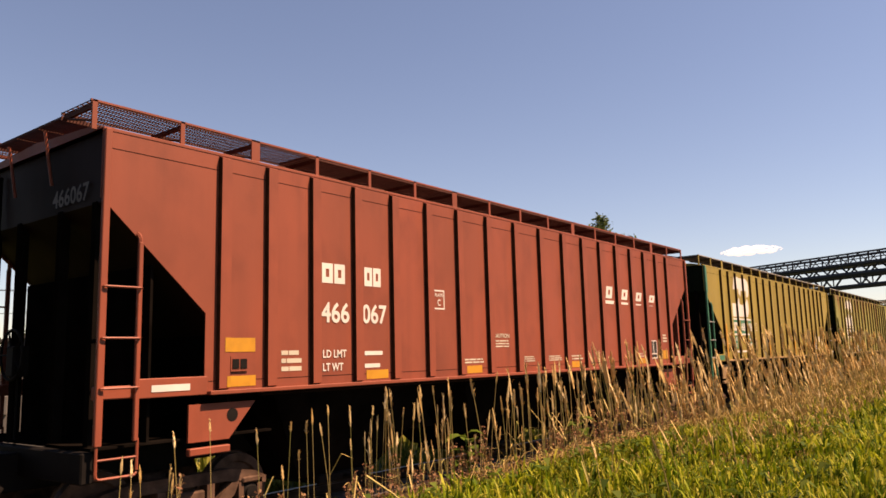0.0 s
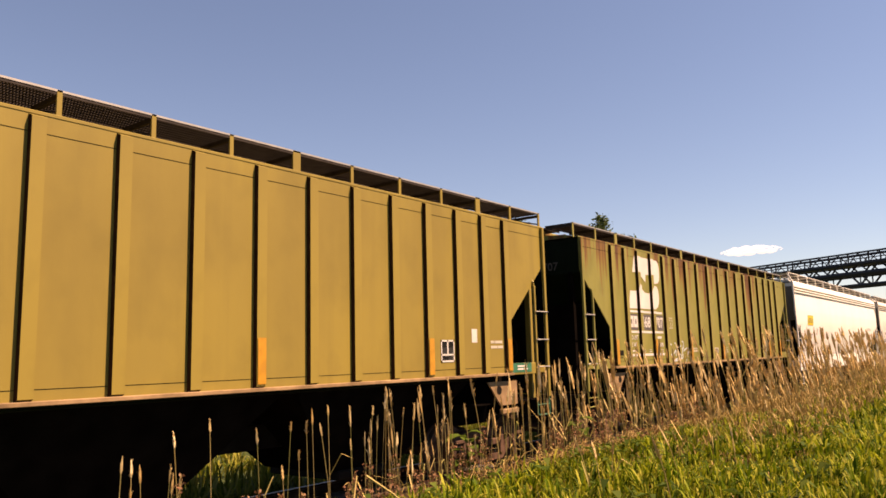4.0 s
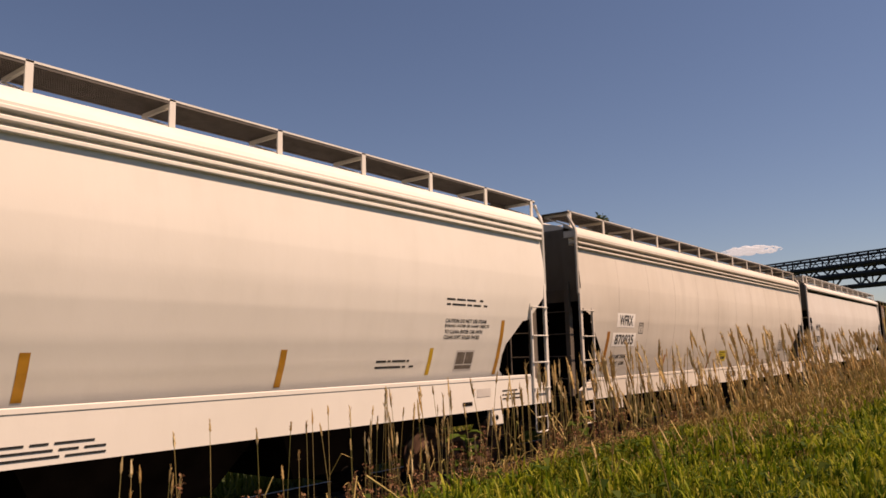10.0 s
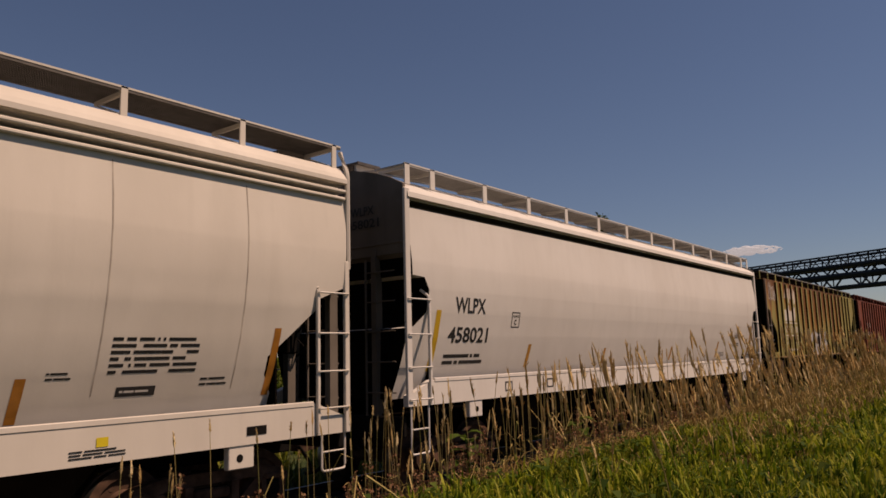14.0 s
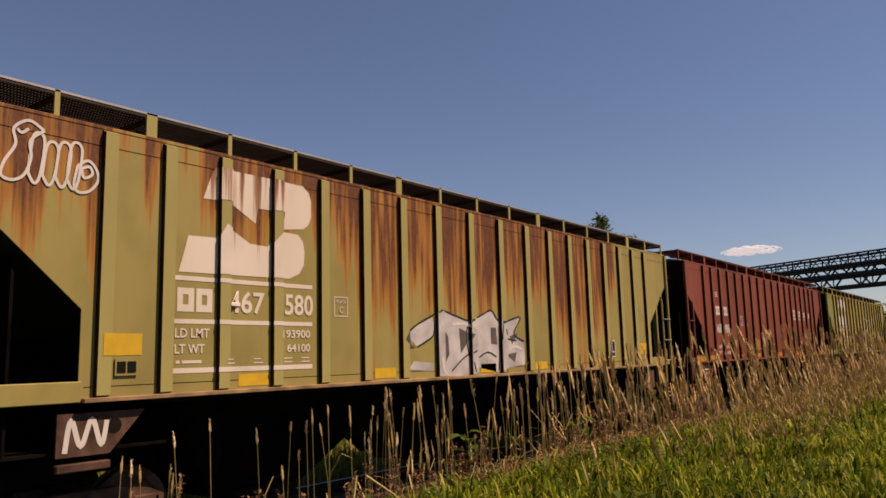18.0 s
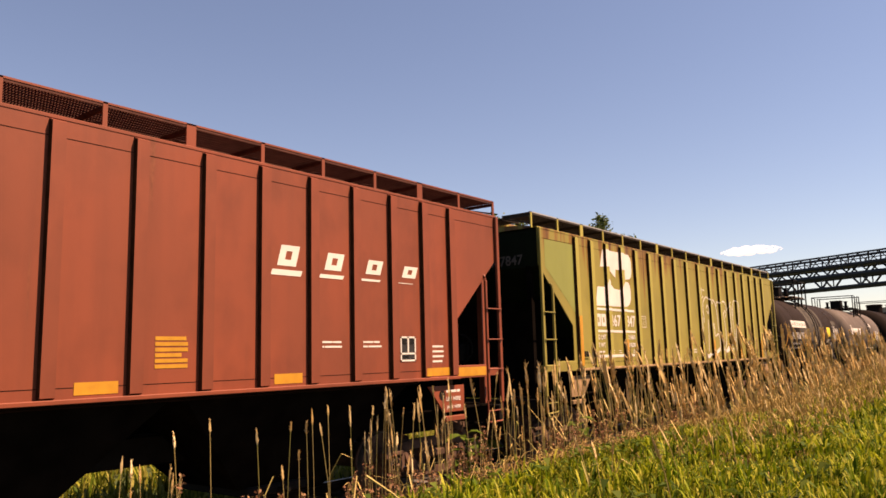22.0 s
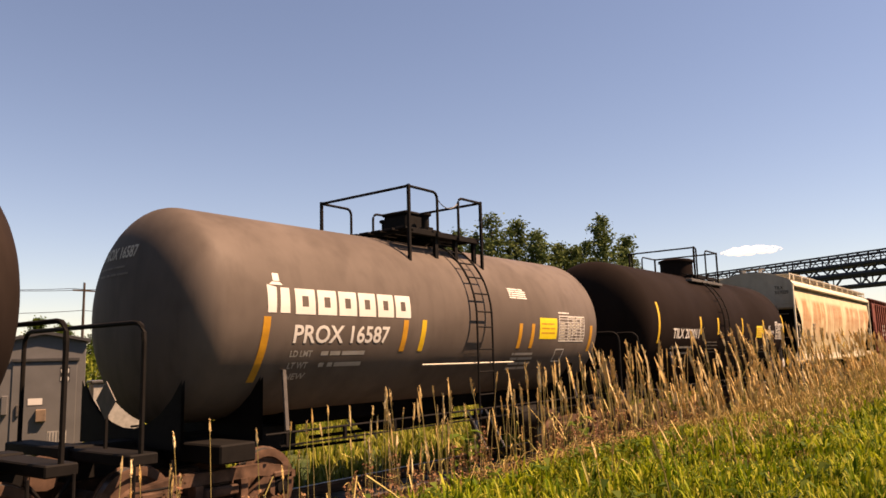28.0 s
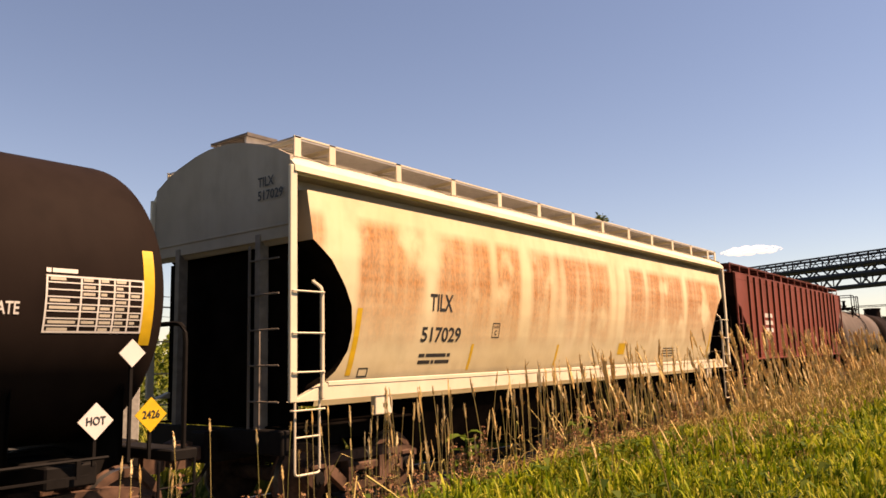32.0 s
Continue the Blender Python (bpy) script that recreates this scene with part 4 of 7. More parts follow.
            g.add([(d * x, y, z) for x in (H + 0.006, H - 0.045) for y, z in ring], [tuple(range(n)), tuple(range(2 * n - 1, n - 1, -1))] + [(i, i + n, (i + 1) % n + n, (i + 1) % n) for i in range(n)])
            g.box(d * H, d * (H + 0.020), -1.54, 1.54, low_z + 0.155, low_z + 0.185, 0.004)
            g.add([(d * (H - 0.02), -1.56, low_z), (d * (H - 0.02), 1.56, low_z), (d * (H - 0.07), 1.5, low_z - 0.06), (d * (H - 0.07), -1.5, low_z - 0.06)], [(0, 1, 2, 3)])
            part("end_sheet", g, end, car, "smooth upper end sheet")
    part("centre_sill", Geo().box(-H + 1.5, H - 1.5, -0.16, 0.16, 0.80, 1.15, 0.02), "steel", car)
    for i in range(4):
        x = (-1.5 + i) * (2 * H - 5.5) / 4
        r = (2 * H - 5.5) / 8
        g = Geo()
        g.add([(x - r, -1.14, 1.41), (x + r, -1.14, 1.41), (x + r, 1.14, 1.41), (x - r, 1.14, 1.41), (x - r * 0.6, -0.7, 0.42), (x + r * 0.6, -0.7, 0.42), (x + r * 0.6, 0.7, 0.42), (x - r * 0.6, 0.7, 0.42)],
              [(0, 1, 5, 4), (1, 2, 6, 5), (2, 3, 7, 6), (3, 0, 4, 7), (4, 5, 6, 7), (0, 3, 2, 1)])
        bay = part("hopper_bay", g, "grimeshade", car)
        g = Geo()
        g.lathe([(-0.9, 0.10), (-0.86, 0.12), (0.86, 0.12), (0.9, 0.10)], "y", at=(x, 0, 0.36), n=12)
        part("outlet_tube", g, "steel", bay)
    car.location = (middle, TRACK, 0)
    return car


# ---- tank cars ----
HEAD, BULGE = 0.40, 0.74        # depth of the heads by the radius, and how square their shoulders are


def tank_side(zc, r):
    def side(x, z):
        d = max(0.02, r * r - (z - zc) ** 2)
        return -math.sqrt(d) - 0.004
    return side


def tank_car(middle, body, label, half, r, zc, pitch, dome, ladder_x=0.0, rings=(), plat_x=None, gate=None, brake=-1, dome_x=None, planks="steel"):
    """half: half the shell's length over its heads; pitch: half the length between couplings."""
    car = tagged(new("tank_car"), label, "railway car", "cars of the train")
    head = r * HEAD
    prof = [(-half + head * (1 - math.cos(t)), r * math.sin(t) ** BULGE) for t in [i / 14 * math.pi / 2 for i in range(15)]]
    prof[0] = (-half, 0.001)
    full = prof + [(-x, q) for x, q in reversed(prof)]
    shell = part("shell", Geo().lathe(full, "x", at=(0, 0, zc), n=72), body, car, smooth=True)
    side = tank_side(zc, r)
    for x, w, m in rings:
        part("shell_band", Geo().lathe([(x - w / 2, r - 0.01), (x - w / 2, r + 0.006), (x + w / 2, r + 0.006), (x + w / 2, r - 0.01)], "x", at=(0, 0, zc), n=72), m, shell, "paler repainted band", smooth=True)
    # ladder over the side
    for s in (-1, 1):
        lad = None
        for dx in (-0.22, 0.22):
            g = Geo()
            pts = [(ladder_x + dx, s * (r + 0.10) * math.sin(a), zc + (r + 0.10) * math.cos(a)) for a in [0.30 + i * 0.10 for i in range(14)]]
            pts.append((ladder_x + dx, s * (r + 0.10), zc - 0.15))
            pts.append((ladder_x + dx, s * (r + 0.10), 0.75))
            g.tube(pts, 0.019, 6)
            if lad is None:
                lad = part("ladder", g, "steel", car, "curved side ladder")
            else:
                part("stile", g, "steel", lad)
        for a in [0.45 + i * 0.21 for i in range(6)]:
            y, z = s * (r + 0.10) * math.sin(a), zc + (r + 0.10) * math.cos(a)
            part("rung", Geo().tube([(ladder_x - 0.22, y, z), (ladder_x + 0.22, y, z)], 0.014, 6), "steel", lad)
        for i in range(5):
            z = zc - 0.15 - i * 0.37
            part("rung", Geo().tube([(ladder_x - 0.22, s * (r + 0.10), z), (ladder_x + 0.22, s * (r + 0.10), z)], 0.014, 6), "steel", lad)
        for dx in (-0.32, 0.18):     # pale stays crossed at the ladder's foot
            part("ladder_stay", Geo().tube([(ladder_x + dx - 0.18, s * (r + 0.06), 1.12), (ladder_x + dx + 0.28, s * (r + 0.10), 0.48)], 0.016, 5), "galvanised", lad)
    # platform and safety rail on top; round a dome it lies lower, on both sides
    top = zc + r - (0.17 if dome == "dome" else 0.0)
    g = Geo()
    plat = plat_x or (ladder_x - 1.15, ladder_x + 0.90)
    for x in (plat[0] + 0.1, plat[1] - 0.15):
        g.box(x, x + 0.05, -1.0, 1.21, top + 0.02, top + 0.06)
    for y in (-1.0, 1.16):
        g.box(plat[0] + 0.1, plat[1] - 0.1, y, y + 0.05, top + 0.0, top + 0.055)
    platform = part("top_platform", g, "steel", car, "walkway platform on top of the tank")
    for y in [-0.95 + i * 0.27 for i in range(8)]:
        if dome == "dome" and abs(y + 0.11) < 0.6:
            continue
        part("board", Geo().box(plat[0], plat[1], y, y + 0.22, top + 0.061, top + 0.10, 0.006), planks, platform)
    for y in (-1.0, 1.0):
        for x in (-0.55, 0, 0.55):
            yy = y * 0.9
            zz = zc + math.sqrt(max(0.1, r * r - yy * yy)) - 0.03
            part("platform_bracket", Geo().box(ladder_x + x - 0.04, ladder_x + x + 0.04, yy - 0.03, yy + 0.03, min(zz, top), top + 0.06), "steel", platform)
    hr = 0.69 if dome == "valve" else 0.66
    x0, x1, yo = plat[0] + 0.03, plat[1] - 0.03, 1.02
    zt = zc + r + 0.06 + hr
    for y in (-yo, yo):
        ga, gb = gate or (ladder_x - 0.30, ladder_x + 0.30)
        for xo, xg in ((x0, ga), (x1, gb)):
            part("safety_rail", Geo().tube(rounded([(xo, y, zt), (xg, y, zt), (xg, y, top)], 0.13), 0.024, 7), "steel", platform, "bent-pipe safety railing")
            part("corner_post", Geo().box(xo - 0.023, xo + 0.023, y - 0.023, y + 0.023, zc + math.sqrt(r * r - y * y) - 0.02, zt + 0.03), "steel", platform)
    for x in (x0, x1):
        part("safety_rail", Geo().tube([(x, -yo, zt), (x, yo, zt)], 0.024, 7), "steel", platform)
    g = Geo()
    if dome == "valve":
        g.box(ladder_x - 0.60, ladder_x - 0.08, -0.3, 0.25, top - 0.02, top + 0.50, 0.03).box(ladder_x - 0.62, ladder_x - 0.06, -0.32, 0.27, top + 0.50, top + 0.56, 0.02)
        part("valve_box", g, "steel", platform)
        for yv in (-0.5, 0.45):
            part("valve", Geo().lathe([(top - 0.02, 0.10), (top + 0.18, 0.10), (top + 0.18, 0.14), (top + 0.24, 0.14), (top + 0.24, 0.07), (top + 0.46, 0.07), (top + 0.46, 0.11), (top + 0.50, 0.11), (top + 0.52, 0.001)], "z", at=(ladder_x - 0.32, yv, 0), n=12), "steel", platform)
        g = Geo()
        g.lathe([(top - 0.02, 0.27), (top + 0.22, 0.27), (top + 0.24, 0.31), (top + 0.30, 0.31), (top + 0.34, 0.2), (top + 0.36, 0.001)], "z", at=(ladder_x + 0.35, 0.05, 0), n=20)
        part("manway", g, "steel", platform, smooth=True)
        chain = [(ga + (gb - ga) * t, -yo, zt - 0.10 - 0.13 * (1 - (2 * t - 1) ** 2)) for t in [i / 12 for i in range(13)]]
        part("chain", Geo().tube(chain, 0.008, 5), "grate", platform)
    else:
        g.lathe([(top, 0.50), (top + 0.62, 0.50), (top + 0.62, 0.55), (top + 0.68, 0.55), (top + 0.72, 0.44), (top + 0.73, 0.001)], "z", at=(ladder_x - 0.25 if dome_x is None else dome_x, 0, 0), n=28)
        part("valve_dome", g, body, platform, smooth=True)
        for y in (-1.0, 1.0):
            zz = zc + math.sqrt(r * r - 0.81) + 0.02
            part("pad_plate", Geo().box(plat[0] - 0.5, plat[1] + 0.12, y - 0.10, y + 0.10, zz - 0.06, zz + 0.02, 0.01), "grate", platform, "dull steel plate under the platform")
    # underframe, walkway rail and ends
    for s in (-1, 1):
        g = Geo()
        g.tube([(-half + 1.0, s * (r + 0.10), 1.14), (half - 1.0, s * (r + 0.10), 1.14)], 0.017, 6)
        hand = part("side_rail", g, "steel", car, "low pipe handrail along the underframe")
        g = Geo()
        g.box(-half + 1.2, half - 1.2, s * (r + 0.115), s * (r + 0.145), 0.985, 1.005)
        part("side_stringer", g, "steel", hand)
        for i in range(9):
            x = -half + 1.3 + i * (2 * half - 2.6) / 8
            part("rail_post", Geo().box(x - 0.02, x + 0.02, s * (r + 0.11), s * (r + 0.15), 0.98, 1.14), "steel", hand)
    for d in (-1, 1):
        xt = d * (pitch - 1.75)
        bogie(car, xt)
        coupler(car, d * (pitch - 0.08), d)
        g = Geo()
        g.box(d * (half - 2.6), d * (pitch - 0.35), -0.19, 0.19, 0.74, 1.12, 0.02)
        stub = part("stub_sill", g, "steel", car, "stub sill of the underframe")
        part("end_beam", Geo().box(d * (pitch - 0.72), d * (pitch - 0.40), -1.45, 1.45, 0.98, 1.10, 0.015), "steel", car)
        part("body_bolster", Geo().box(xt - 0.25, xt + 0.25, -1.42, 1.42, 0.86, 1.08, 0.02), "steel", car)
        n = 9
        for k in (-0.55, 0.55):
            g = Geo()
            arc = [(xt + d * k, (r + 0.01) * math.sin(a), zc - (r + 0.01) * math.cos(a)) for a in [-0.95 + i * 1.9 / n for i in range(n + 1)]]
            g.add([(x + e, y, z) for e in (-0.02, 0.02) for x, y, z in arc] + [(xt + d * k + e, y, 1.04) for e in (-0.02, 0.02) for _, y, _ in arc],
                  [(i, i + 1, i + 2 * n + 3, i + 2 * n + 2) for i in range(n)] + [(i + n + 1, i + n + 2, i + 3 * n + 4, i + 3 * n + 3) for i in range(n)])
            part("saddle", g, "steel", car)
        g = Geo()
        xe = d * (pitch - 0.55)
        g.tube(rounded([(xe, -1.40, 1.05), (xe, -1.40, 2.45), (xe, 1.40, 2.45), (xe, 1.40, 1.05)], 0.2), 0.028, 7)
        part("end_handrail", g, "steel", car, "bent-pipe end handrail")
        sill_step(car, "steel", d * (pitch - 0.45), -d, -1.46, 1.0, 0.45, 0.42)
        sill_step(car, "steel", d * (pitch - 0.45), -d, 1.46, 1.0, 0.45, 0.42)
        part("tie_rod", Geo().tube([(xt - d * 0.85, -r * 0.86, zc - 0.74), (xt - d * 0.78, -r * 0.97, 1.15)], 0.03, 6), "grate", car)
    g = Geo()
    g.tube([(0, 0, zc - r + 0.1), (0, 0, zc - r - 0.25)], 0.22, 14).tube([(0, 0, zc - r - 0.2), (0, 0, zc - r - 0.45)], 0.10, 12)
    part("bottom_outlet", g, "steel", car)
    part("outlet_skid", Geo().prism([(-1.3, zc - r + 0.2), (-0.8, zc - r - 0.40), (0.8, zc - r - 0.40), (1.3, zc - r + 0.2)], -0.32, 0.32), "grimeshade", car)
    # the long box is an added dark belly below the tank; the tubes are rods
    g = Geo()
    g.box(-half + 2.2, half - 2.2, -0.45, 0.45, zc - r - 0.14, zc - r + 0.16, 0.03).tube([(-4.4, -0.2, 0.78), (-1.2, -0.2, 0.74)], 0.025, 6).tube([(-1.9, 0.3, 0.82), (4.2, 0.3, 0.80)], 0.03, 6)
    part("belly_rigging", g, "grimeshade", car)
    g = Geo()
    g.lathe([(-0.5, 0.001), (-0.48, 0.2), (0.48, 0.2), (0.5, 0.001)], "x", at=(half - 2.4, -0.75, 0.82), n=16)
    part("air_reservoir", g, "steel", car, smooth=True)
    if brake > 0 and body != "tank":      # the brake reservoir on the end platform
        drum = part("brake_reservoir", Geo().lathe([(half - 0.22, 0.001), (half - 0.20, 0.15), (half - 0.14, 0.215), (half + 0.78, 0.215), (half + 0.84, 0.15), (half + 0.86, 0.001)], "x", at=(0, -1.0, 1.42), n=20), "tank", car, "dark painted air reservoir", smooth=True)
        for x in (half - 0.02, half + 0.62):
            part("strap", Geo().lathe([(x, 0.20), (x, 0.226), (x + 0.05, 0.226), (x + 0.05, 0.20)], "x", at=(0, -1.0, 1.42), n=20), "steel", drum)
            part("bracket", Geo().box(x, x + 0.05, -1.12, -0.88, 1.02, 1.24), "steel", drum)
    brake_gear(car, brake * (pitch - 0.62), brake, 0.3, 2.0)
    s = 0.21                              # the placard on the end platform
    xp = -pitch + 0.62
    g = Geo()
    g.add([(xp - a, -0.55 + b, 1.62 + c) for a in (0.0, 0.012) for b, c in ((0, -s), (s, 0), (0, s), (-s, 0))], [(0, 1, 2, 3), (7, 6, 5, 4), (0, 4, 5, 1), (1, 5, 6, 2), (2, 6, 7, 3), (3, 7, 4, 0)])
    pl = part("hazard_placard", g, "grate", car, "diamond placard holder on the end platform")
    part("placard_bracket", Geo().box(xp - 0.01, xp + 0.02, -0.565, -0.535, 1.08, 1.45), "steel", pl)
    car.location = (middle, TRACK, 0)
    return car, side


def data_table(car, x0, x1, z0, z1, side):
    """A ruled table of small figures that cannot be read."""
    table = outline(x0, x1, z0, z1, 0.018, "stencil", car, side, inner=False, name="data_table")
    rows, cols = 8, (0.34, 0.52, 0.68, 0.84)
    h = (z1 - z0) / rows
    for i in range(1, rows):
        patch("table_rule", x0 + 0.02, x1 - 0.02, z0 + i * h - 0.006, z0 + i * h + 0.006, "stencil", table, side)
    for k in cols:
        x = x0 + (x1 - x0) * k
        patch("table_rule", x - 0.009, x + 0.009, z0 + 0.02, z1 - 0.02, "stencil", table, side)
    rnd, g = random.Random(int(x0 * 100)), Geo()
    for i in range(rows):
        for a, b in zip((0.02,) + cols, cols + (0.98,)):
            if rnd.random() < 0.8:
                xa = x0 + (x1 - x0) * (a + 0.02)
                shape(g, rect(xa, xa + (x1 - x0) * (b - a - 0.04) * rnd.uniform(0.5, 1), z0 + i * h + 0.02, z0 + (i + 1) * h - 0.02), side)
    tagged(part("small_writing", g, "chalk", table), "rows of small stencilled figures", kind="stuff")


# ---- the train, car by car ----
def board_mark(car, x, z, w=0.34, h=0.36, frame_mat="stencil"):
    """The white-framed black service stencil."""
    patch("service_panel", x, x + w, z, z + h, "ink", car)
    g = Geo()
    def up(x0, x1, z0, z1):
        y = SHEET_Y - 0.008
        g.add([(a, y, b) for a, b in rect(x0, x1, z0, z1)], [(0, 1, 2, 3)])
    for r in ((x, x + w, z, z + 0.025), (x, x + w, z + h - 0.025, z + h), (x, x + 0.025, z, z + h), (x + w - 0.025, x + w, z, z + h), (x + w / 2 - 0.015, x + w / 2 + 0.015, z + 0.12, z + h), (x, x + w, z + 0.10, z + 0.125)):
        up(*r)
    part("service_frame", g, frame_mat, car)
    for k in (0.06, 0.56):
        bars(x + w * k + 0.02, x + w * (k + 0.34), z + h * 0.66, z + h * 0.90, 3, "chalk", car, words=1)
    bars(x + 0.05, x + w * 0.6, z + 0.045, z + 0.085, 1, "chalk", car, words=3)


def hook_slot(car, x, z, body):
    g = Geo()
    g.box(x, x + 0.24, -1.55, -1.535, z, z + 0.17)
    slot = part("card_holder", g, body, car, "small steel routing-card holder")
    g = Geo()
    for r in ((x + 0.02, x + 0.11, z + 0.03, z + 0.14), (x + 0.13, x + 0.22, z + 0.03, z + 0.14)):
        g.box(r[0], r[1], -1.556, -1.551, r[2], r[3])
    part("card_slot", g, "steel", slot)


def panel(i):
    """Left edge of the i-th panel, counted from the first rib."""
    return RIBS[i] + RIB_W / 2 - 0.05


def logo(car, material):
    g = Geo()
    shape(g, [(-5.31, 4.23), (-4.54, 4.23), (-4.0, 4.22), (-3.9, 4.15), (-3.86, 4.05), (-3.86, 3.83), (-3.90, 3.73), (-3.99, 3.66), (-4.32, 3.62), (-4.29, 3.84), (-4.71, 3.83), (-4.74, 3.64), (-5.14, 3.86), (-5.47, 3.84), (-5.37, 4.12)])
    part("emblem", g, material, car, "upper half of a large angular white emblem")
    g = Geo()
    shape(g, [(-5.65, 3.40), (-5.29, 3.41), (-5.18, 3.58), (-4.82, 3.39), (-4.56, 3.38), (-4.34, 3.59), (-4.08, 3.58), (-4.0, 3.50), (-3.97, 3.38), (-3.98, 3.2), (-4.06, 3.08), (-4.22, 3.01), (-5.76, 2.99)])
    part("emblem", g, material, car, "lower half of a large angular white emblem")
    for z, t in ((2.90, 0.05), (2.43, 0.05), (1.90, 0.055)):
        g = Geo()
        shape(g, rect(-5.80, -3.84, z, z + t))
        part("emblem_line", g, material, car)


def weights(car, x0, x1, za, zb, load, light, material):
    """The stencilled load limit and light weight; plain bars where they have faded away."""
    for text, z in ((load, za), (light, zb)):
        if text:
            letters(text, x0 + (0.0 if len(text) > 5 else 0.07), x1, z, z + 0.10, material, car)
        else:
            bars(x0, x1, z, z + 0.10, 1, material, car, words=1)


def green_marks(car, a, b, material, load="", light=""):
    logo(car, material)
    block_marks(-5.77, -5.30, 2.56, 2.82, 2, material, car)
    letters(a, -5.12, -4.60, 2.56, 2.82, material, car)
    letters(b, -4.29, -3.83, 2.56, 2.82, material, car)
    letters("LD LMT", -5.79, -5.36, 2.28, 2.38, material, car)
    letters("LT WT", -5.79, -5.42, 2.11, 2.21, material, car)
    bars(-5.77, -5.38, 1.98, 2.06, 1, material, car, words=3, fill=0.4)
    weights(car, -4.32, -3.88, 2.28, 2.11, load, light, material)
    for x in (-5.15, -4.75, -4.30, -4.02):
        bars(x, x + 0.14, 1.97, 2.06, 2, material, car, words=1, fill=0.3)


def red_marks(car, a, b, load="", light="", d=0.0):
    block_marks(-5.06 + d, -4.62 + d, 3.00, 3.26, 2, "stencil", car)
    block_marks(-4.27 + d, -3.92 + d, 3.00, 3.26, 2, "stencil", car)
    letters(a, -5.08 + d, -4.57 + d, 2.48, 2.75, "stencil", car)
    letters(b, -4.32 + d, -3.83 + d, 2.48, 2.75, "stencil", car)
    letters("LD LMT", -5.05 + d, -4.63 + d, 2.03, 2.13, "stencil", car)
    letters("LT WT", -5.05 + d, -4.69 + d, 1.86, 1.96, "stencil", car)
    weights(car, -4.28 + d, -3.90 + d, 2.03, 1.86, load, light, "stencil")
    outline(-2.76 + d, -2.48 + d, 2.73, 3.03, 0.022, "stencil", car)
    for i, h in ((0, 0.26), (1, 0.23), (2, 0.20), (3, 0.17)):
        x = panel(12 + i)
        block_marks(x + 0.18, x + 0.52, 3.17, 3.17 + h, 1, "stencil", car, lean=0.07)
        patch("mark_underline", x + 0.08, x + 0.56 - i * 0.05, 3.05 + i * 0.01, 3.12 - i * 0.01, "stencil", car, lean=0.03)


def reflectors(car, spots, material="orange", w=0.44, z=1.73, h=0.11):
    for x in spots:
        patch("reflector", x, x + w, z, z + h, material, car, label="faded orange reflector strip")


def rib_reflectors(car, which, material="orange", z0=1.74, z1=2.28):
    for i in which:
        g = Geo()
        g.add([(RIBS[i] + a, RIB_Y - 0.009, z) for z in (z0, z1) for a in (-0.060, 0.060)], [(0, 1, 3, 2)])
        part("reflector", g, material, car, "upright orange reflector on a rib")


def end_letters(car, text, x, y0, y1, z0, z1, material):
    ob = letters(text, y0, y1, z0, z1, material, car, lambda a, b: 0.0, "end_lettering")
    for v in ob.data.vertices:
        v.co = (x - 0.006, -v.co.x, v.co.z)
    return ob


def head_marks(car, text, half, r, zc, y0, y1, z0, z1):
    """Faint characters and two lines of small writing on the rounded head of a tank."""
    marks = [letters(text, y0, y1, z0, z1, "chalk", car, lambda a, b: 0.0, "head_lettering")]
    marks += [bars(y0, y1 - 0.1, z0 - 0.24, z0 - 0.06, 2, "labelgrey", car, lambda a, b: 0.0, words=4, fill=0.3)]
    for ob in marks:
        for v in ob.data.vertices:
            rho = min(0.98, math.hypot(v.co.x, v.co.z - zc) / r) ** (1 / BULGE)
            v.co = (-half + r * HEAD * (1 - math.sqrt(1 - rho * rho)) - 0.012, -v.co.x, v.co.z)


CARS = []

# unseen car, added so that it shades the end of the next one
c = rib_hopper(-5.72, "red_three", "unseen faded oxide red ribbed hopper car, added ahead to shade the next", end_mat="shadered")
CARS.append(c)

c = rib_hopper(11.77, "red_one", "oxide red ribbed covered hopper car with white stencils", end_mat="shadered", light=(5.2, 99))
red_marks(c, "466", "067")
reflectors(c, (-6.55, panel(3) + 0.15, panel(6) + 0.1, panel(10) + 0.1, panel(14) + 0.15), h=0.12)
patch("reflector", -6.58, -6.12, 2.12, 2.28, "orange", c)
hook_slot(c, -6.47, 1.90, "red_one")
letters("CAUTION", -1.16, -0.67, 2.30, 2.37, "chalk", c)
bars(-1.16, -0.67, 2.13, 2.27, 3, "chalk", c, words=3, fill=0.45)
bars(-2.07, -1.44, 1.88, 1.97, 2, "chalk", c, words=4)
for x0, x1 in ((-0.20, 0.18), (0.62, 1.17), (1.48, 2.04), (4.63, 5.05)):
    bars(x0, x1, 1.87, 1.98, 3 if x0 < 1 else 2, "chalk", c, words=3, fill=0.45)
bars(panel(1) + 0.15, panel(1) + 0.48, 1.86, 2.15, 3, "chalk", c, words=2)
board_mark(c, 5.41, 1.83, 0.42, 0.43)
bars(6.08, 6.5, 2.21, 2.42, 3, "chalk", c, words=2)
patch("reflector", 6.02, 6.50, 1.81, 2.02, "orange", c)
patch("sill_plate", -7.45, -7.0, 1.72, 1.79, "stencil", c, lambda x, z: -1.566)
end_letters(c, "466067", -7.97, 0.35, 1.15, 3.72, 3.92, "grate")
CARS.append(c)

c = rib_hopper(29.33, "mustard", "faded mustard ribbed covered hopper car with dark green corners", end_mat="darkgreen", ladder_mat="green", edge="galvanised", light=(4.3, 6.4))
end_letters(c, "468028", -7.99, 0.30, 1.05, 3.74, 3.92, "grate")
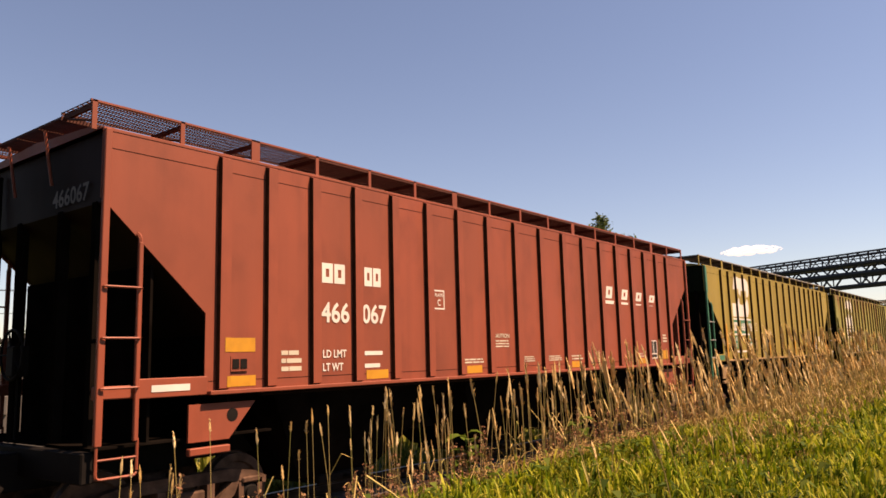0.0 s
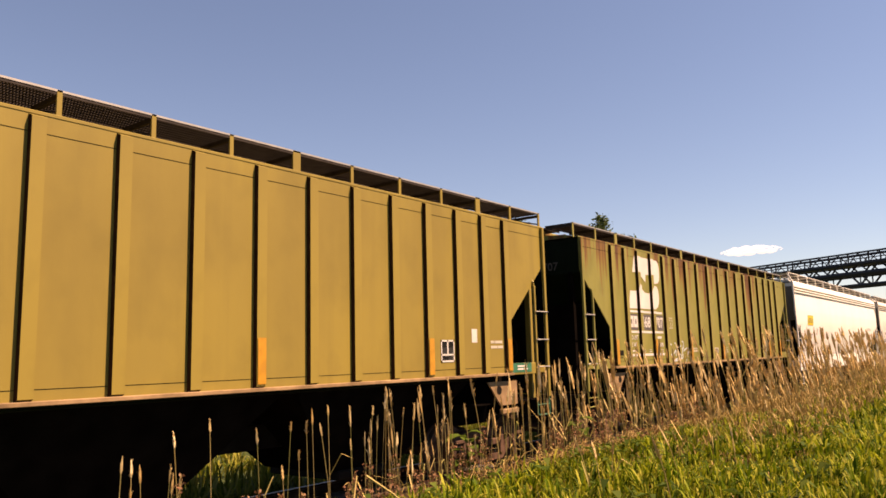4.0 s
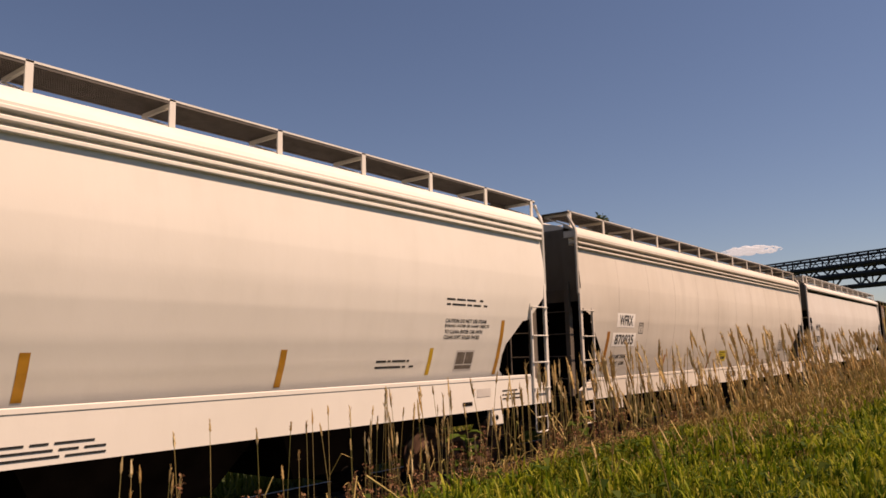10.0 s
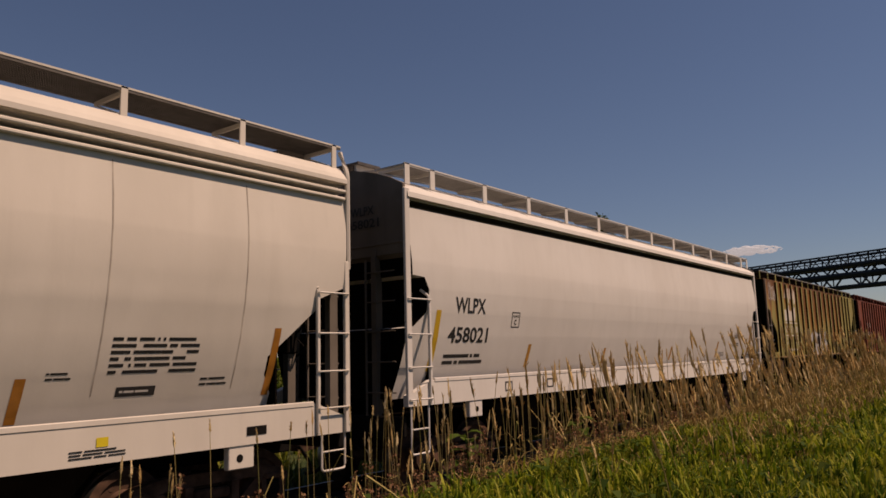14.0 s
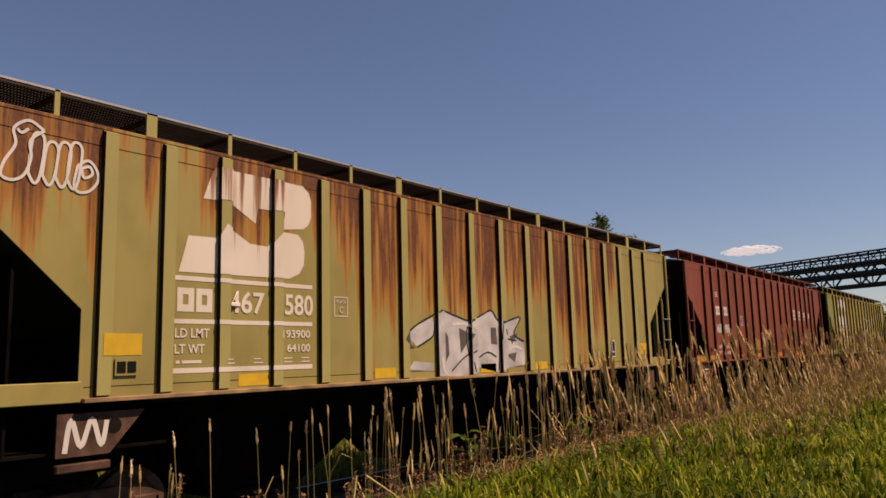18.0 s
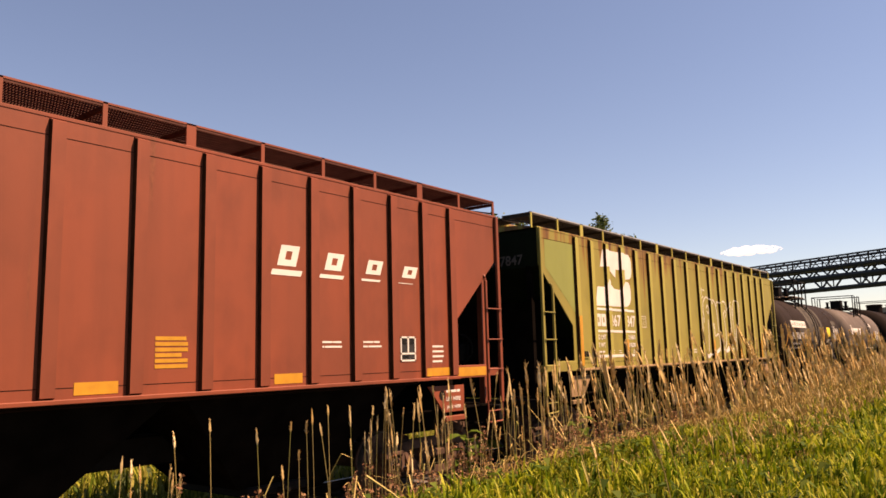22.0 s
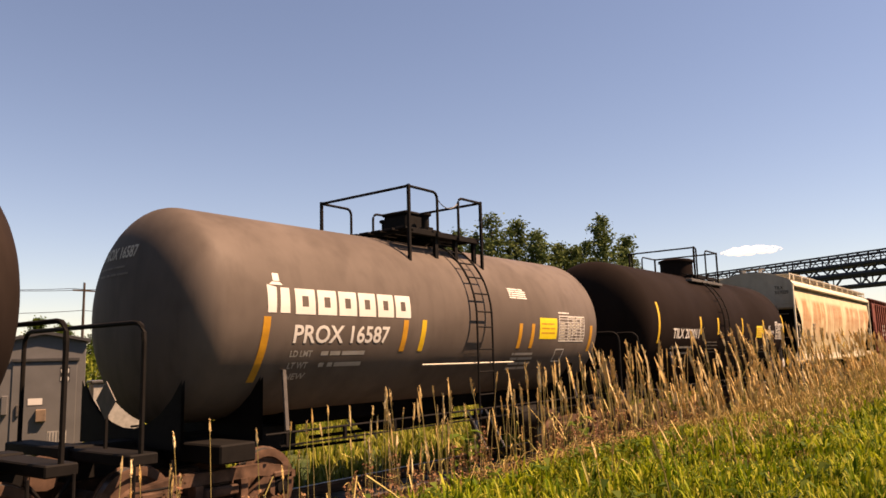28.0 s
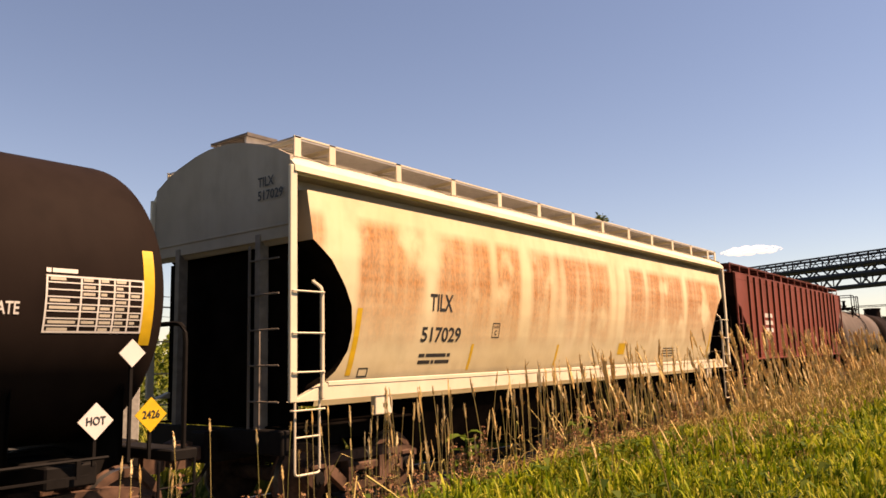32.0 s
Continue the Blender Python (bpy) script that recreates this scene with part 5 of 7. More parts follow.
patch("green_corner", -7.96, -7.76, 3.62, 4.33, "green", c, label="dark green repainted corner")
for x0, x1 in ((-5.80, -5.26), (-5.15, -4.52), (-4.41, -3.86)):
    patch("green_ground", x0, x1, 2.48, 2.90, "green", c)
patch("green_ground", -5.80, -5.36, 2.02, 2.40, "green", c)
patch("green_ground", -4.36, -3.92, 2.02, 2.40, "green", c)
def raised(x, z):
    return flat_side(x, z) - 0.004
logo(c, "stencil")
block_marks(-5.77, -5.30, 2.56, 2.82, 2, "stencil", c, raised)
letters("468", -5.05, -4.55, 2.56, 2.82, "stencil", c, raised)
letters("028", -4.29, -3.83, 2.56, 2.82, "stencil", c, raised)
letters("LD LMT", -5.77, -5.40, 2.25, 2.36, "stencil", c, raised)
letters("LT WT", -5.77, -5.45, 2.07, 2.18, "stencil", c, raised)
bars(-4.34, -3.94, 2.06, 2.36, 2, "stencil", c, raised, words=2)
outline(-3.45, -3.2, 2.58, 2.84, 0.02, "chalk", c)
hook_slot(c, -6.50, 1.90, "mustard")
rib_reflectors(c, (0,), "orange", 1.75, 2.75)
rib_reflectors(c, (3, 6, 10, 14, 17))
board_mark(c, 4.84, 1.92, 0.34, 0.34)
patch("notice", 5.66, 5.81, 2.22, 2.44, "stencil", c, label="blank white square of paint")
bars(6.20, 6.58, 2.10, 2.27, 2, "chalk", c, words=2)
patch("sill_plate", -7.40, -6.85, 1.70, 1.84, "green", c, lambda x, z: -1.566, "green sill end with small white writing")
patch("sill_plate", 6.80, 7.42, 1.70, 1.86, "green", c, lambda x, z: -1.566, "green sill end with small white writing")
bars(6.95, 7.30, 1.73, 1.83, 2, "stencil", c, lambda x, z: -1.569, words=2)
CARS.append(c)

c = rib_hopper(46.9, "olive", "olive green ribbed covered hopper car with rust along the eaves", end_mat="darkgreen", rib_mat="ribolive", edge="galvanised")
end_letters(c, "468707", -7.99, 0.25, 1.00, 3.74, 3.92, "grate")
for x0, x1 in ((-5.83, -5.32), (-5.13, -4.56), (-4.37, -3.80)):
    patch("number_ground", x0, x1, 2.50, 2.87, "plum", c, lambda x, z: SHEET_Y - 0.002, "dark repainted ground behind the numbers")
green_marks(c, "468", "707", "stencil", "", "64200")
outline(-3.46, -3.2, 2.56, 2.83, 0.02, "chalk", c)
hook_slot(c, -6.45, 1.90, "olive")
rib_reflectors(c, (0, 3, 6, 9, 12, 15, 17))
board_mark(c, panel(14) + 0.11, 1.86, 0.42, 0.38)
patch("notice", panel(8) + 0.22, panel(8) + 0.56, 1.92, 2.06, "chalk", c, flat_side, "small pale notice with dark writing")
bars(panel(8) + 0.25, panel(8) + 0.53, 1.94, 2.04, 2, "ink", c, lambda x, z: SHEET_Y - 0.007, words=2)
bars(panel(9) + 0.12, panel(9) + 0.56, 1.90, 2.08, 3, "chalk", c, words=3, fill=0.3)
bars(panel(15) + 0.10, panel(15) + 0.30, 1.90, 2.14, 3, "orange", c, words=1, fill=0.4)
for pts in ([(-3.35, 2.15), (-3.52, 2.18), (-3.55, 2.04), (-3.47, 1.91), (-3.24, 1.94), (-3.14, 2.02)], [(-3.12, 2.03), (-3.09, 1.87)], [(-3.15, 2.20), (-3.10, 2.18)], [(-2.88, 2.14), (-3.05, 1.99), (-2.92, 1.89), (-2.99, 1.77), (-3.21, 1.74)],
            [(-2.82, 1.79), (-2.78, 2.14), (-2.58, 2.23), (-2.56, 2.08), (-2.77, 1.97), (-2.61, 1.87)], [(-2.56, 1.99), (-2.38, 2.05), (-2.21, 2.05), (-2.28, 1.89), (-2.40, 1.72)], [(-3.28, 1.73), (-3.10, 1.79), (-2.81, 1.81)]):
    g = Geo()
    stroke(g, pts, 0.034)
    part("spray_line", g, "bluewhite", c, "pale blue-white spray-paint line")
bars(panel(6) + 0.12, panel(6) + 0.6, 1.95, 2.08, 2, "chalk", c, words=2)
CARS.append(c)

OPEN_A = [(4.5, 0.0), (3.07, 0.06), (2.63, 0.55), (2.60, 0.75), (2.20, 1.18), (2.0, 1.25), (1.75, 1.22), (1.6, 1.0)]
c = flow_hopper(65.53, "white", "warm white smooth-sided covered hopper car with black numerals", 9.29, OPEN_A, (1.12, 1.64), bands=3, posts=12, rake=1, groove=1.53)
patch("owner_panel", -7.455, -6.465, 2.875, 3.285, "labelgrey", c, flow_side)
def over_flow(x, z):
    return flow_side(x, z) - 0.002
patch("owner_panel", -7.44, -6.48, 2.89, 3.27, "lemon", c, over_flow, "yellow panel with a dark border")
letters("UTCX", -7.32, -6.60, 2.98, 3.17, "labelgrey", c, lambda x, z: flow_side(x, z) - 0.004)
letters("53487", -7.43, -6.47, 2.33, 2.55, "ink", c, flow_side)
letters("LD LMT", -7.49, -7.06, 1.95, 2.02, "labelgrey", c, flow_side)
letters("LT WT", -7.50, -7.14, 1.81, 1.88, "labelgrey", c, flow_side)
bars(-6.98, -6.58, 1.93, 2.03, 1, "labelgrey", c, flow_side, words=2)
bars(-6.94, -6.62, 1.79, 1.89, 1, "labelgrey", c, flow_side, words=1)
outline(-5.82, -5.60, 2.52, 2.77, 0.018, "ink", c, flow_side)
for x, w in ((-7.86, 0.11), (-5.95, 0.10), (-3.0, 0.10), (0.05, 0.10), (3.1, 0.10), (7.86, 0.10)):
    patch("reflector", x, x + w, 1.68, 2.60 if abs(x) > 7 else 2.14, "orange" if x > -7 else "yellow", c, flow_side, "yellowed reflector strip")
block_marks(-5.05, -3.95, 1.27, 1.37, 13, "ink", c, sill_side)
bars(-8.5, -8.1, 1.25, 1.45, 4, "ink", c, sill_side, words=1, fill=0.3)
outline(-6.6, -6.4, 1.28, 1.46, 0.02, "ink", c, sill_side, inner=False)
bars(-0.6, 0.88, 1.16, 1.34, 3, "ink", c, sill_side, words=3, fill=0.35)
bars(6.28, 7.43, 2.78, 2.94, 2, "ink", c, flow_side, words=6, fill=0.38)
letters("CAUTION: DO NOT USE STEAM", 6.29, 7.40, 2.535, 2.595, "ink", c, flow_side)
letters("BOILING WATER OR SHARP OBJECTS", 6.29, 7.50, 2.450, 2.510, "ink", c, flow_side)
letters("TO CLEAN: ENTER CAR WITH", 6.30, 7.32, 2.365, 2.425, "ink", c, flow_side)
letters("CLEAN SOFT SOLED SHOES", 6.29, 7.25, 2.280, 2.340, "ink", c, flow_side)
frame_board = patch("label_board", 6.70, 7.20, 1.77, 2.10, "stencil", c, flow_side, "white-bordered dark label on the side")
patch("label_field", 6.73, 6.94, 1.88, 2.07, "labelgrey", c, over_flow)
patch("label_field", 6.96, 7.17, 1.88, 2.07, "labelgrey", c, over_flow)
patch("label_field", 6.73, 7.17, 1.80, 1.86, "labelgrey", c, over_flow)
patch("reflector", 6.01, 6.10, 1.73, 2.14, "yellow", c, flow_side, "yellowed reflector strip")
bars(4.85, 5.72, 1.83, 2.00, 2, "ink", c, flow_side, words=4, fill=0.34)
patch("slot_plate", 6.62, 6.88, 1.22, 1.28, "steel", c, sill_side)
patch("bright_patch", 7.02, 7.40, 1.34, 1.47, "stencil", c, sill_side, "fresh white paint patch")
bars(7.75, 8.35, 1.24, 1.44, 3, "ink", c, sill_side, words=2, fill=0.34)
end_letters(c, "53487", -9.30, 0.45, 1.1, 4.0, 4.16, "ink")
CARS.append(c)

OPEN_B = [(4.5, 0.0), (2.94, 0.08), (2.78, 0.50), (2.63, 0.55), (2.06, 1.2), (1.85, 1.2), (1.62, 1.05), (1.55, 0.9)]
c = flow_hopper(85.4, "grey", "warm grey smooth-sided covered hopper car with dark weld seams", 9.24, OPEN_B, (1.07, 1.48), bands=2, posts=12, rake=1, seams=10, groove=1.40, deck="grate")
for x0, x1, z0, z1, s in ((-7.44, -6.51, 2.55, 2.86, "WFRX"), (-7.58, -6.38, 2.13, 2.43, "870835")):
    patch("letter_ground", x0, x1, z0, z1, "decal", c, flow_side, "white block behind black characters")
    letters(s, x0 + 0.12, x1 - 0.12, z0 + 0.04, z1 - 0.04, "ink", c, over_flow)
letters("LD LMT 220200", -7.42, -6.72, 1.87, 1.95, "ink", c, flow_side)
letters("LT WT   65800", -7.42, -6.74, 1.72, 1.80, "ink", c, flow_side)
outline(-6.26, -6.02, 2.42, 2.67, 0.018, "ink", c, flow_side)
for x, z0, z1, w in ((-7.88, 1.62, 2.45, 0.13), (-4.45, 1.46, 1.92, 0.10), (-1.10, 1.46, 1.94, 0.10), (2.26, 1.46, 1.91, 0.10), (5.16, 1.48, 1.90, 0.10), (8.06, 1.60, 2.40, 0.10)):
    patch("reflector", x, x + w, z0, z1, "amber", c, flow_side, "aged orange reflector strip", lean=0.02)
patch("notice", -0.28, 0.45, 1.66, 1.97, "lemon", c, flow_side, "yellow emergency notice with dark writing")
bars(-0.20, 0.38, 1.90, 1.94, 1, "ink", c, over_flow, words=3)
bars(-0.20, 0.10, 1.83, 1.87, 1, "ink", c, over_flow, words=2)
bars(-0.24, 0.42, 1.71, 1.81, 1, "ink", c, over_flow, words=3, fill=0.8)
bars(-0.45, 0.50, 1.20, 1.38, 3, "ink", c, sill_side, words=5, fill=0.5)
for x in (1.50, 5.60):
    bars(x, x + 0.58, 1.13, 1.22, 3, "ink", c, sill_side, words=3, fill=0.5)
    patch("small_label", x + 0.26, x + 0.38, 1.23, 1.32, "lemon", c, sill_side, "small yellow label")
bars(4.26, 4.75, 1.12, 1.30, 3, "ink", c, sill_side, words=3, fill=0.5)
patch("slot_plate", 7.62, 7.90, 1.17, 1.27, "steel", c, sill_side)
bars(6.05, 7.10, 1.90, 2.30, 6, "ink", c, flow_side, words=6, fill=0.5)
patch("plate", 6.18, 6.62, 1.68, 1.78, "ink", c, flow_side, "small black plate with pale writing")
bars(6.22, 6.58, 1.71, 1.75, 1, "stencil", c, over_flow, words=3)
bars(5.45, 5.70, 1.86, 1.96, 2, "ink", c, flow_side, words=2, fill=0.4)
bars(7.15, 7.52, 1.74, 1.86, 2, "ink", c, flow_side, words=2, fill=0.4)
CARS.append(c)

OPEN_C = [(4.5, 0.0), (3.22, 0.10), (3.20, 0.38), (3.01, 0.50), (2.67, 0.46), (2.46, 0.20), (2.44, 0.08), (1.55, 0.05)]
c = flow_hopper(104.68, "silver", "pale grey smooth-sided covered hopper car with black stencils", 8.82, OPEN_C, (1.30, 1.68), bands=0, posts=11, deck="galvanised", gap=0.085, groove=1.31)
letters("WLPX", -7.64, -6.80, 2.69, 2.94, "ink", c, flow_side)
letters("458021", -7.75, -6.66, 2.22, 2.47, "ink", c, flow_side)
bars(-7.78, -6.66, 1.86, 2.06, 2, "ink", c, flow_side, words=3)
outline(-5.98, -5.72, 2.48, 2.75, 0.018, "ink", c, flow_side)
for x, z1, w in ((-8.14, 2.72, 0.12), (-5.32, 2.19, 0.10), (-2.2, 2.1, 0.09), (1.6, 2.1, 0.09), (5.12, 2.23, 0.10), (8.10, 2.72, 0.12)):
    patch("reflector", x, x + w, 1.78, z1, "orange" if x > -6 else "yellow", c, flow_side, "yellow reflector strip", lean=0.03)
patch("notice", 7.71, 7.88, 1.80, 1.98, "lemon", c, flow_side)
bars(7.73, 7.82, 1.83, 1.90, 2, "ink", c, lambda x, z: flow_side(x, z) - 0.002, words=1)
for x in (-6.3, -4.9):
    outline(x, x + 0.22, 1.40, 1.56, 0.02, "ink", c, sill_side, inner=False)
part("round_decal", Geo().lathe([(-1.5600, 0.05), (-1.5665, 0.05), (-1.5665, 0.001)], "y", at=(5.45, 0, 1.45), n=20), "lemon", c, "small round yellow decal")
patch("sill_slot", 6.30, 6.53, 1.30, 1.39, "castiron", c, sill_side, "rusty slot in the sill")
patch("stain_line", 5.92, 5.935, 1.32, 1.60, "seam", c, sill_side)
patch("stain_line", 7.815, 7.827, 2.30, 3.50, "seam", c, flow_side, "thin grey weld line")
bars(6.78, 7.23, 1.52, 1.57, 1, "ink", c, sill_side, words=4)
letters("LINING", 6.60, 6.84, 2.445, 2.49, "ink", c, flow_side)
bars(6.60, 7.21, 2.32, 2.43, 2, "ink", c, flow_side, words=2)
letters("PAINT", 6.57, 6.78, 2.215, 2.26, "ink", c, flow_side)
bars(6.57, 7.16, 2.08, 2.20, 2, "ink", c, flow_side, words=2)
bars(5.42, 5.93, 1.80, 1.93, 3, "ink", c, flow_side, words=3, fill=0.3)
end_letters(c, "WLPX", -8.845, 0.45, 0.95, 4.20, 4.34, "ink")
end_letters(c, "458021", -8.845, 0.35, 1.05, 4.0, 4.14, "ink")
CARS.append(c)

c = rib_hopper(122.88, "rusty", "heavily rusted green ribbed covered hopper car with spray-painted letters", end_mat="darkgreen", ladder_mat="drab", rib_mat="ribgreen", edge="galvanised")
green_marks(c, "467", "580", "rustmark", "193900", "64100")
outline(-3.46, -3.2, 2.56, 2.83, 0.02, "chalk", c)
hook_slot(c, -6.45, 1.90, "rusty")
reflectors(c, (panel(2) + 0.2, panel(5) + 0.15, panel(8) + 0.2, panel(10) + 0.15, panel(13) + 0.2), "yellow", h=0.14)
patch("reflector", -6.6, -6.16, 2.10, 2.32, "yellow", c)
patch("reflector", panel(16) + 0.08, panel(16) + 0.58, 1.95, 2.20, "yellow", c)
board_mark(c, 4.58, 1.90)
def lifted(x, z):
    return flat_side(x, z) - 0.003
for poly in ([(-1.97, 2.35), (-1.77, 2.47), (-1.41, 2.60), (-1.36, 2.48), (-1.41, 2.32), (-1.77, 2.16), (-1.90, 2.24)],
             [(-1.34, 2.66), (-1.17, 2.71), (-0.76, 2.62), (-0.43, 2.58), (-0.37, 1.71), (-0.75, 1.70), (-1.33, 1.71)], [(-0.43, 2.58), (-0.03, 2.69), (0.19, 2.75), (0.47, 2.57), (0.34, 1.72), (-0.20, 1.81), (-0.37, 1.71)],
             [(0.47, 2.57), (1.09, 2.67), (0.87, 2.38), (1.19, 2.24), (1.22, 1.83), (0.60, 1.78), (0.34, 1.72)], [(-1.99, 1.83), (-1.85, 1.95), (-1.40, 1.91), (-1.40, 1.79)]):
    g = Geo()
    shape(g, poly)
    part("spray_letter", g, "spray", c, "silver-white spray-painted block letter")
for poly in ([(-1.17, 2.46), (-1.02, 2.32), (-1.0, 2.04), (-1.16, 1.84), (-1.09, 2.2)], [(-0.73, 2.45), (-0.37, 2.35), (-0.70, 2.05)], [(0.16, 2.47), (0.31, 2.47), (0.34, 2.19), (0.16, 2.20)], [(0.74, 2.33), (1.01, 2.38), (0.80, 2.19)], [(0.60, 2.01), (0.94, 2.05), (0.87, 1.88)], [(-2.09, 2.28), (-1.99, 2.41), (-1.99, 2.3), (-1.92, 2.2), (-1.80, 2.15), (-1.92, 2.14)]):
    k = Geo()
    shape(k, poly)
    k.v = [(x, y - 0.003, z) for x, y, z in k.v]
    part("spray_shadow", k, "plum", c, "dark shading inside a spray-painted letter")
for pts in ([(-2.0, 2.36), (-1.77, 2.49), (-1.34, 2.66), (-1.17, 2.72), (-0.76, 2.63), (-0.43, 2.58), (-0.03, 2.70), (0.19, 2.76), (0.47, 2.57), (1.09, 2.67), (0.87, 2.38), (1.19, 2.24)], [(-1.36, 2.5), (-1.40, 2.32), (-1.77, 2.16)], [(-0.43, 2.58), (-0.55, 2.30), (-0.37, 1.75)], [(0.47, 2.57), (0.42, 2.2), (0.36, 1.74)],
            [(-0.95, 1.78), (-0.62, 1.98), (-0.30, 2.10)], [(0.55, 2.45), (0.62, 2.30), (0.95, 2.25)], [(-0.2, 1.98), (0.05, 2.06), (0.30, 1.98)]):
    g = Geo()
    stroke(g, pts, 0.024, lifted)
    part("spray_line", g, "ink", c, "black spray-paint outline")
for pts in ([(-1.25, 2.0), (-1.2, 1.78), (-1.05, 1.75)], [(-0.9, 2.5), (-0.6, 2.52), (-0.3, 2.45)], [(0.7, 2.1), (0.9, 2.15), (1.1, 2.1)]):
    g = Geo()
    stroke(g, pts, 0.05, lifted)
    part("spray_line", g, "stencil", c, "pale highlight of spray paint")
for pts in ([(-7.23, 4.23), (-7.37, 4.3), (-7.5, 4.2), (-7.48, 4.05), (-7.57, 3.87), (-7.59, 3.74), (-7.49, 3.71), (-7.39, 3.78), (-7.34, 3.95), (-7.35, 4.11), (-7.23, 4.23)],
            *([(x - 0.05, 3.80), (x - 0.02, z1 - 0.06), (x + 0.04, z1), (x + 0.09, z1 - 0.08), (x + 0.06, 3.80), (x + 0.01, 3.71), (x - 0.05, 3.80)] for x, z1 in ((-7.31, 4.20), (-7.18, 4.14), (-7.06, 4.16), (-6.95, 4.18))),
            [(-6.90, 3.95), (-6.80, 4.02), (-6.72, 3.96), (-6.69, 3.84), (-6.77, 3.72), (-6.88, 3.69), (-6.93, 3.76), (-6.90, 3.95)],
            [(-7.47, 4.2), (-7.43, 4.17), (-7.37, 4.22)], [(-6.86, 3.93), (-6.78, 3.96), (-6.75, 3.89), (-6.83, 3.84), (-6.86, 3.92)]):
    g = Geo()
    stroke(g, pts, 0.028, lifted)
    part("spray_loop", g, "stencil", c, "white looping spray-paint line")
part("scrawl", (lambda q: (stroke(q, [(-6.90, 1.2), (-6.85, 1.5), (-6.75, 1.25), (-6.65, 1.5), (-6.55, 1.25), (-6.5, 1.48)], 0.05, lambda x, z: -1.524), q)[1])(Geo()), "stencil", c)
end_letters(c, "467580", -7.97, 0.35, 1.15, 3.72, 3.92, "grate")
CARS.append(c)

c = rib_hopper(140.27, "red_two", "dark oxide red ribbed covered hopper car with white stencils", end_mat="shadered", light=(4.3, 99))
red_marks(c, "468", "496", "221800", "64200", -0.70)
bars(-5.78, -5.40, 3.52, 3.68, 3, "stencil", c, words=1, fill=0.4)
bars(panel(3) + 0.14, panel(3) + 0.52, 2.12, 2.28, 3, "stencil", c, words=1, fill=0.4)
bars(panel(6) + 0.2, panel(6) + 0.6, 1.95, 2.3, 6, "orange", c, words=1, fill=0.7)
bars(panel(10) + 0.2, panel(10) + 0.6, 1.95, 2.3, 6, "orange", c, words=1, fill=0.7)
reflectors(c, (panel(3) + 0.15, panel(6) + 0.15, panel(9) + 0.24, panel(12) + 0.15), h=0.12)
patch("sill_stripe", -7.50, -6.78, 1.69, 1.83, "orange", c, lambda x, z: -1.566, "orange-yellow sill stripe")
patch("sill_stripe", 6.78, 7.55, 1.69, 1.83, "orange", c, lambda x, z: -1.566, "orange-yellow sill stripe")
patch("sill_stripe", -6.62, -6.02, 1.72, 1.84, "orange", c)
patch("sill_stripe", 5.98, 6.62, 1.72, 1.84, "orange", c)
bars(panel(16) + 0.14, panel(16) + 0.42, 1.90, 2.2, 4, "stencil", c, words=1, fill=0.4)
bars(panel(13) + 0.14, panel(13) + 0.5, 2.14, 2.26, 2, "stencil", c, words=2, fill=0.4)
bars(panel(14) + 0.12, panel(14) + 0.5, 2.14, 2.26, 2, "stencil", c, words=2, fill=0.4)
hook_slot(c, -6.47, 1.92, "red_two")
for d in (-1, 1):
    x = -6.92 if d < 0 else 6.50
    bars(x + 0.02, x + 0.40, 1.44, 1.51, 1, "stencil", c, lambda x, z: -1.524, words=2)
    for text, z in (("LIFT HERE", 1.33), ("JACK HERE", 1.20)):
        letters(text, x + 0.02, x + 0.38, z, z + 0.06, "stencil", c, lambda x, z: -1.524)
end_letters(c, "468496", -7.97, 0.55, 1.15, 3.92, 4.06, "grate")
board_mark(c, panel(15) + 0.12, 1.95)
CARS.append(c)

c = rib_hopper(157.75, "lime", "yellow-green ribbed covered hopper car with white spray-paint outlines", end_mat="darkgreen", rib_mat="riblime", edge="galvanised")
g = Geo()
shape(g, [(-7.80, 4.19), (-6.68, 4.19), (-6.68, 2.80), (-7.80, 3.66)], lambda x, z: SHEET_Y - 0.0025)
part("repainted_patch", g, "limegreen", c, "paler green repainted end panel")
green_marks(c, "467", "847", "stencil", "221800", "64200")
outline(-3.46, -3.2, 2.56, 2.83, 0.02, "chalk", c)
hook_slot(c, -6.45, 1.90, "lime")
rib_reflectors(c, (0,), "orange", 1.75, 2.75)
rib_reflectors(c, (3, 10, 13, 16), "orange")
board_mark(c, 4.55, 1.90)
g = Geo()
for pts in ([(0.95, 1.85), (0.62, 2.05), (0.50, 2.5), (0.55, 2.9), (0.78, 3.05), (0.80, 2.75)], [(0.78, 3.05), (0.85, 3.35), (1.10, 3.48), (1.30, 3.42), (1.40, 3.30), (1.55, 3.42), (1.75, 3.38), (1.88, 3.25), (1.98, 3.38), (2.15, 3.35)],
            [(1.85, 3.3), (1.95, 3.0), (1.98, 2.5)], [(1.35, 2.75), (1.50, 2.4), (1.55, 2.1), (1.45, 1.95)], [(1.65, 2.75), (1.66, 2.4), (1.95, 2.45), (2.05, 2.2), (1.95, 1.98), (1.6, 1.88), (1.2, 1.87), (0.95, 1.85)],
            [(2.30, 3.3), (2.32, 2.8), (2.28, 2.0)], [(2.30, 3.3), (2.55, 3.42), (2.75, 3.35), (2.85, 3.15), (3.0, 3.40), (3.2, 3.35), (3.32, 3.1), (3.4, 2.6), (3.45, 2.2)], [(2.5, 3.1), (2.62, 2.6), (2.6, 2.2), (2.4, 2.0)],
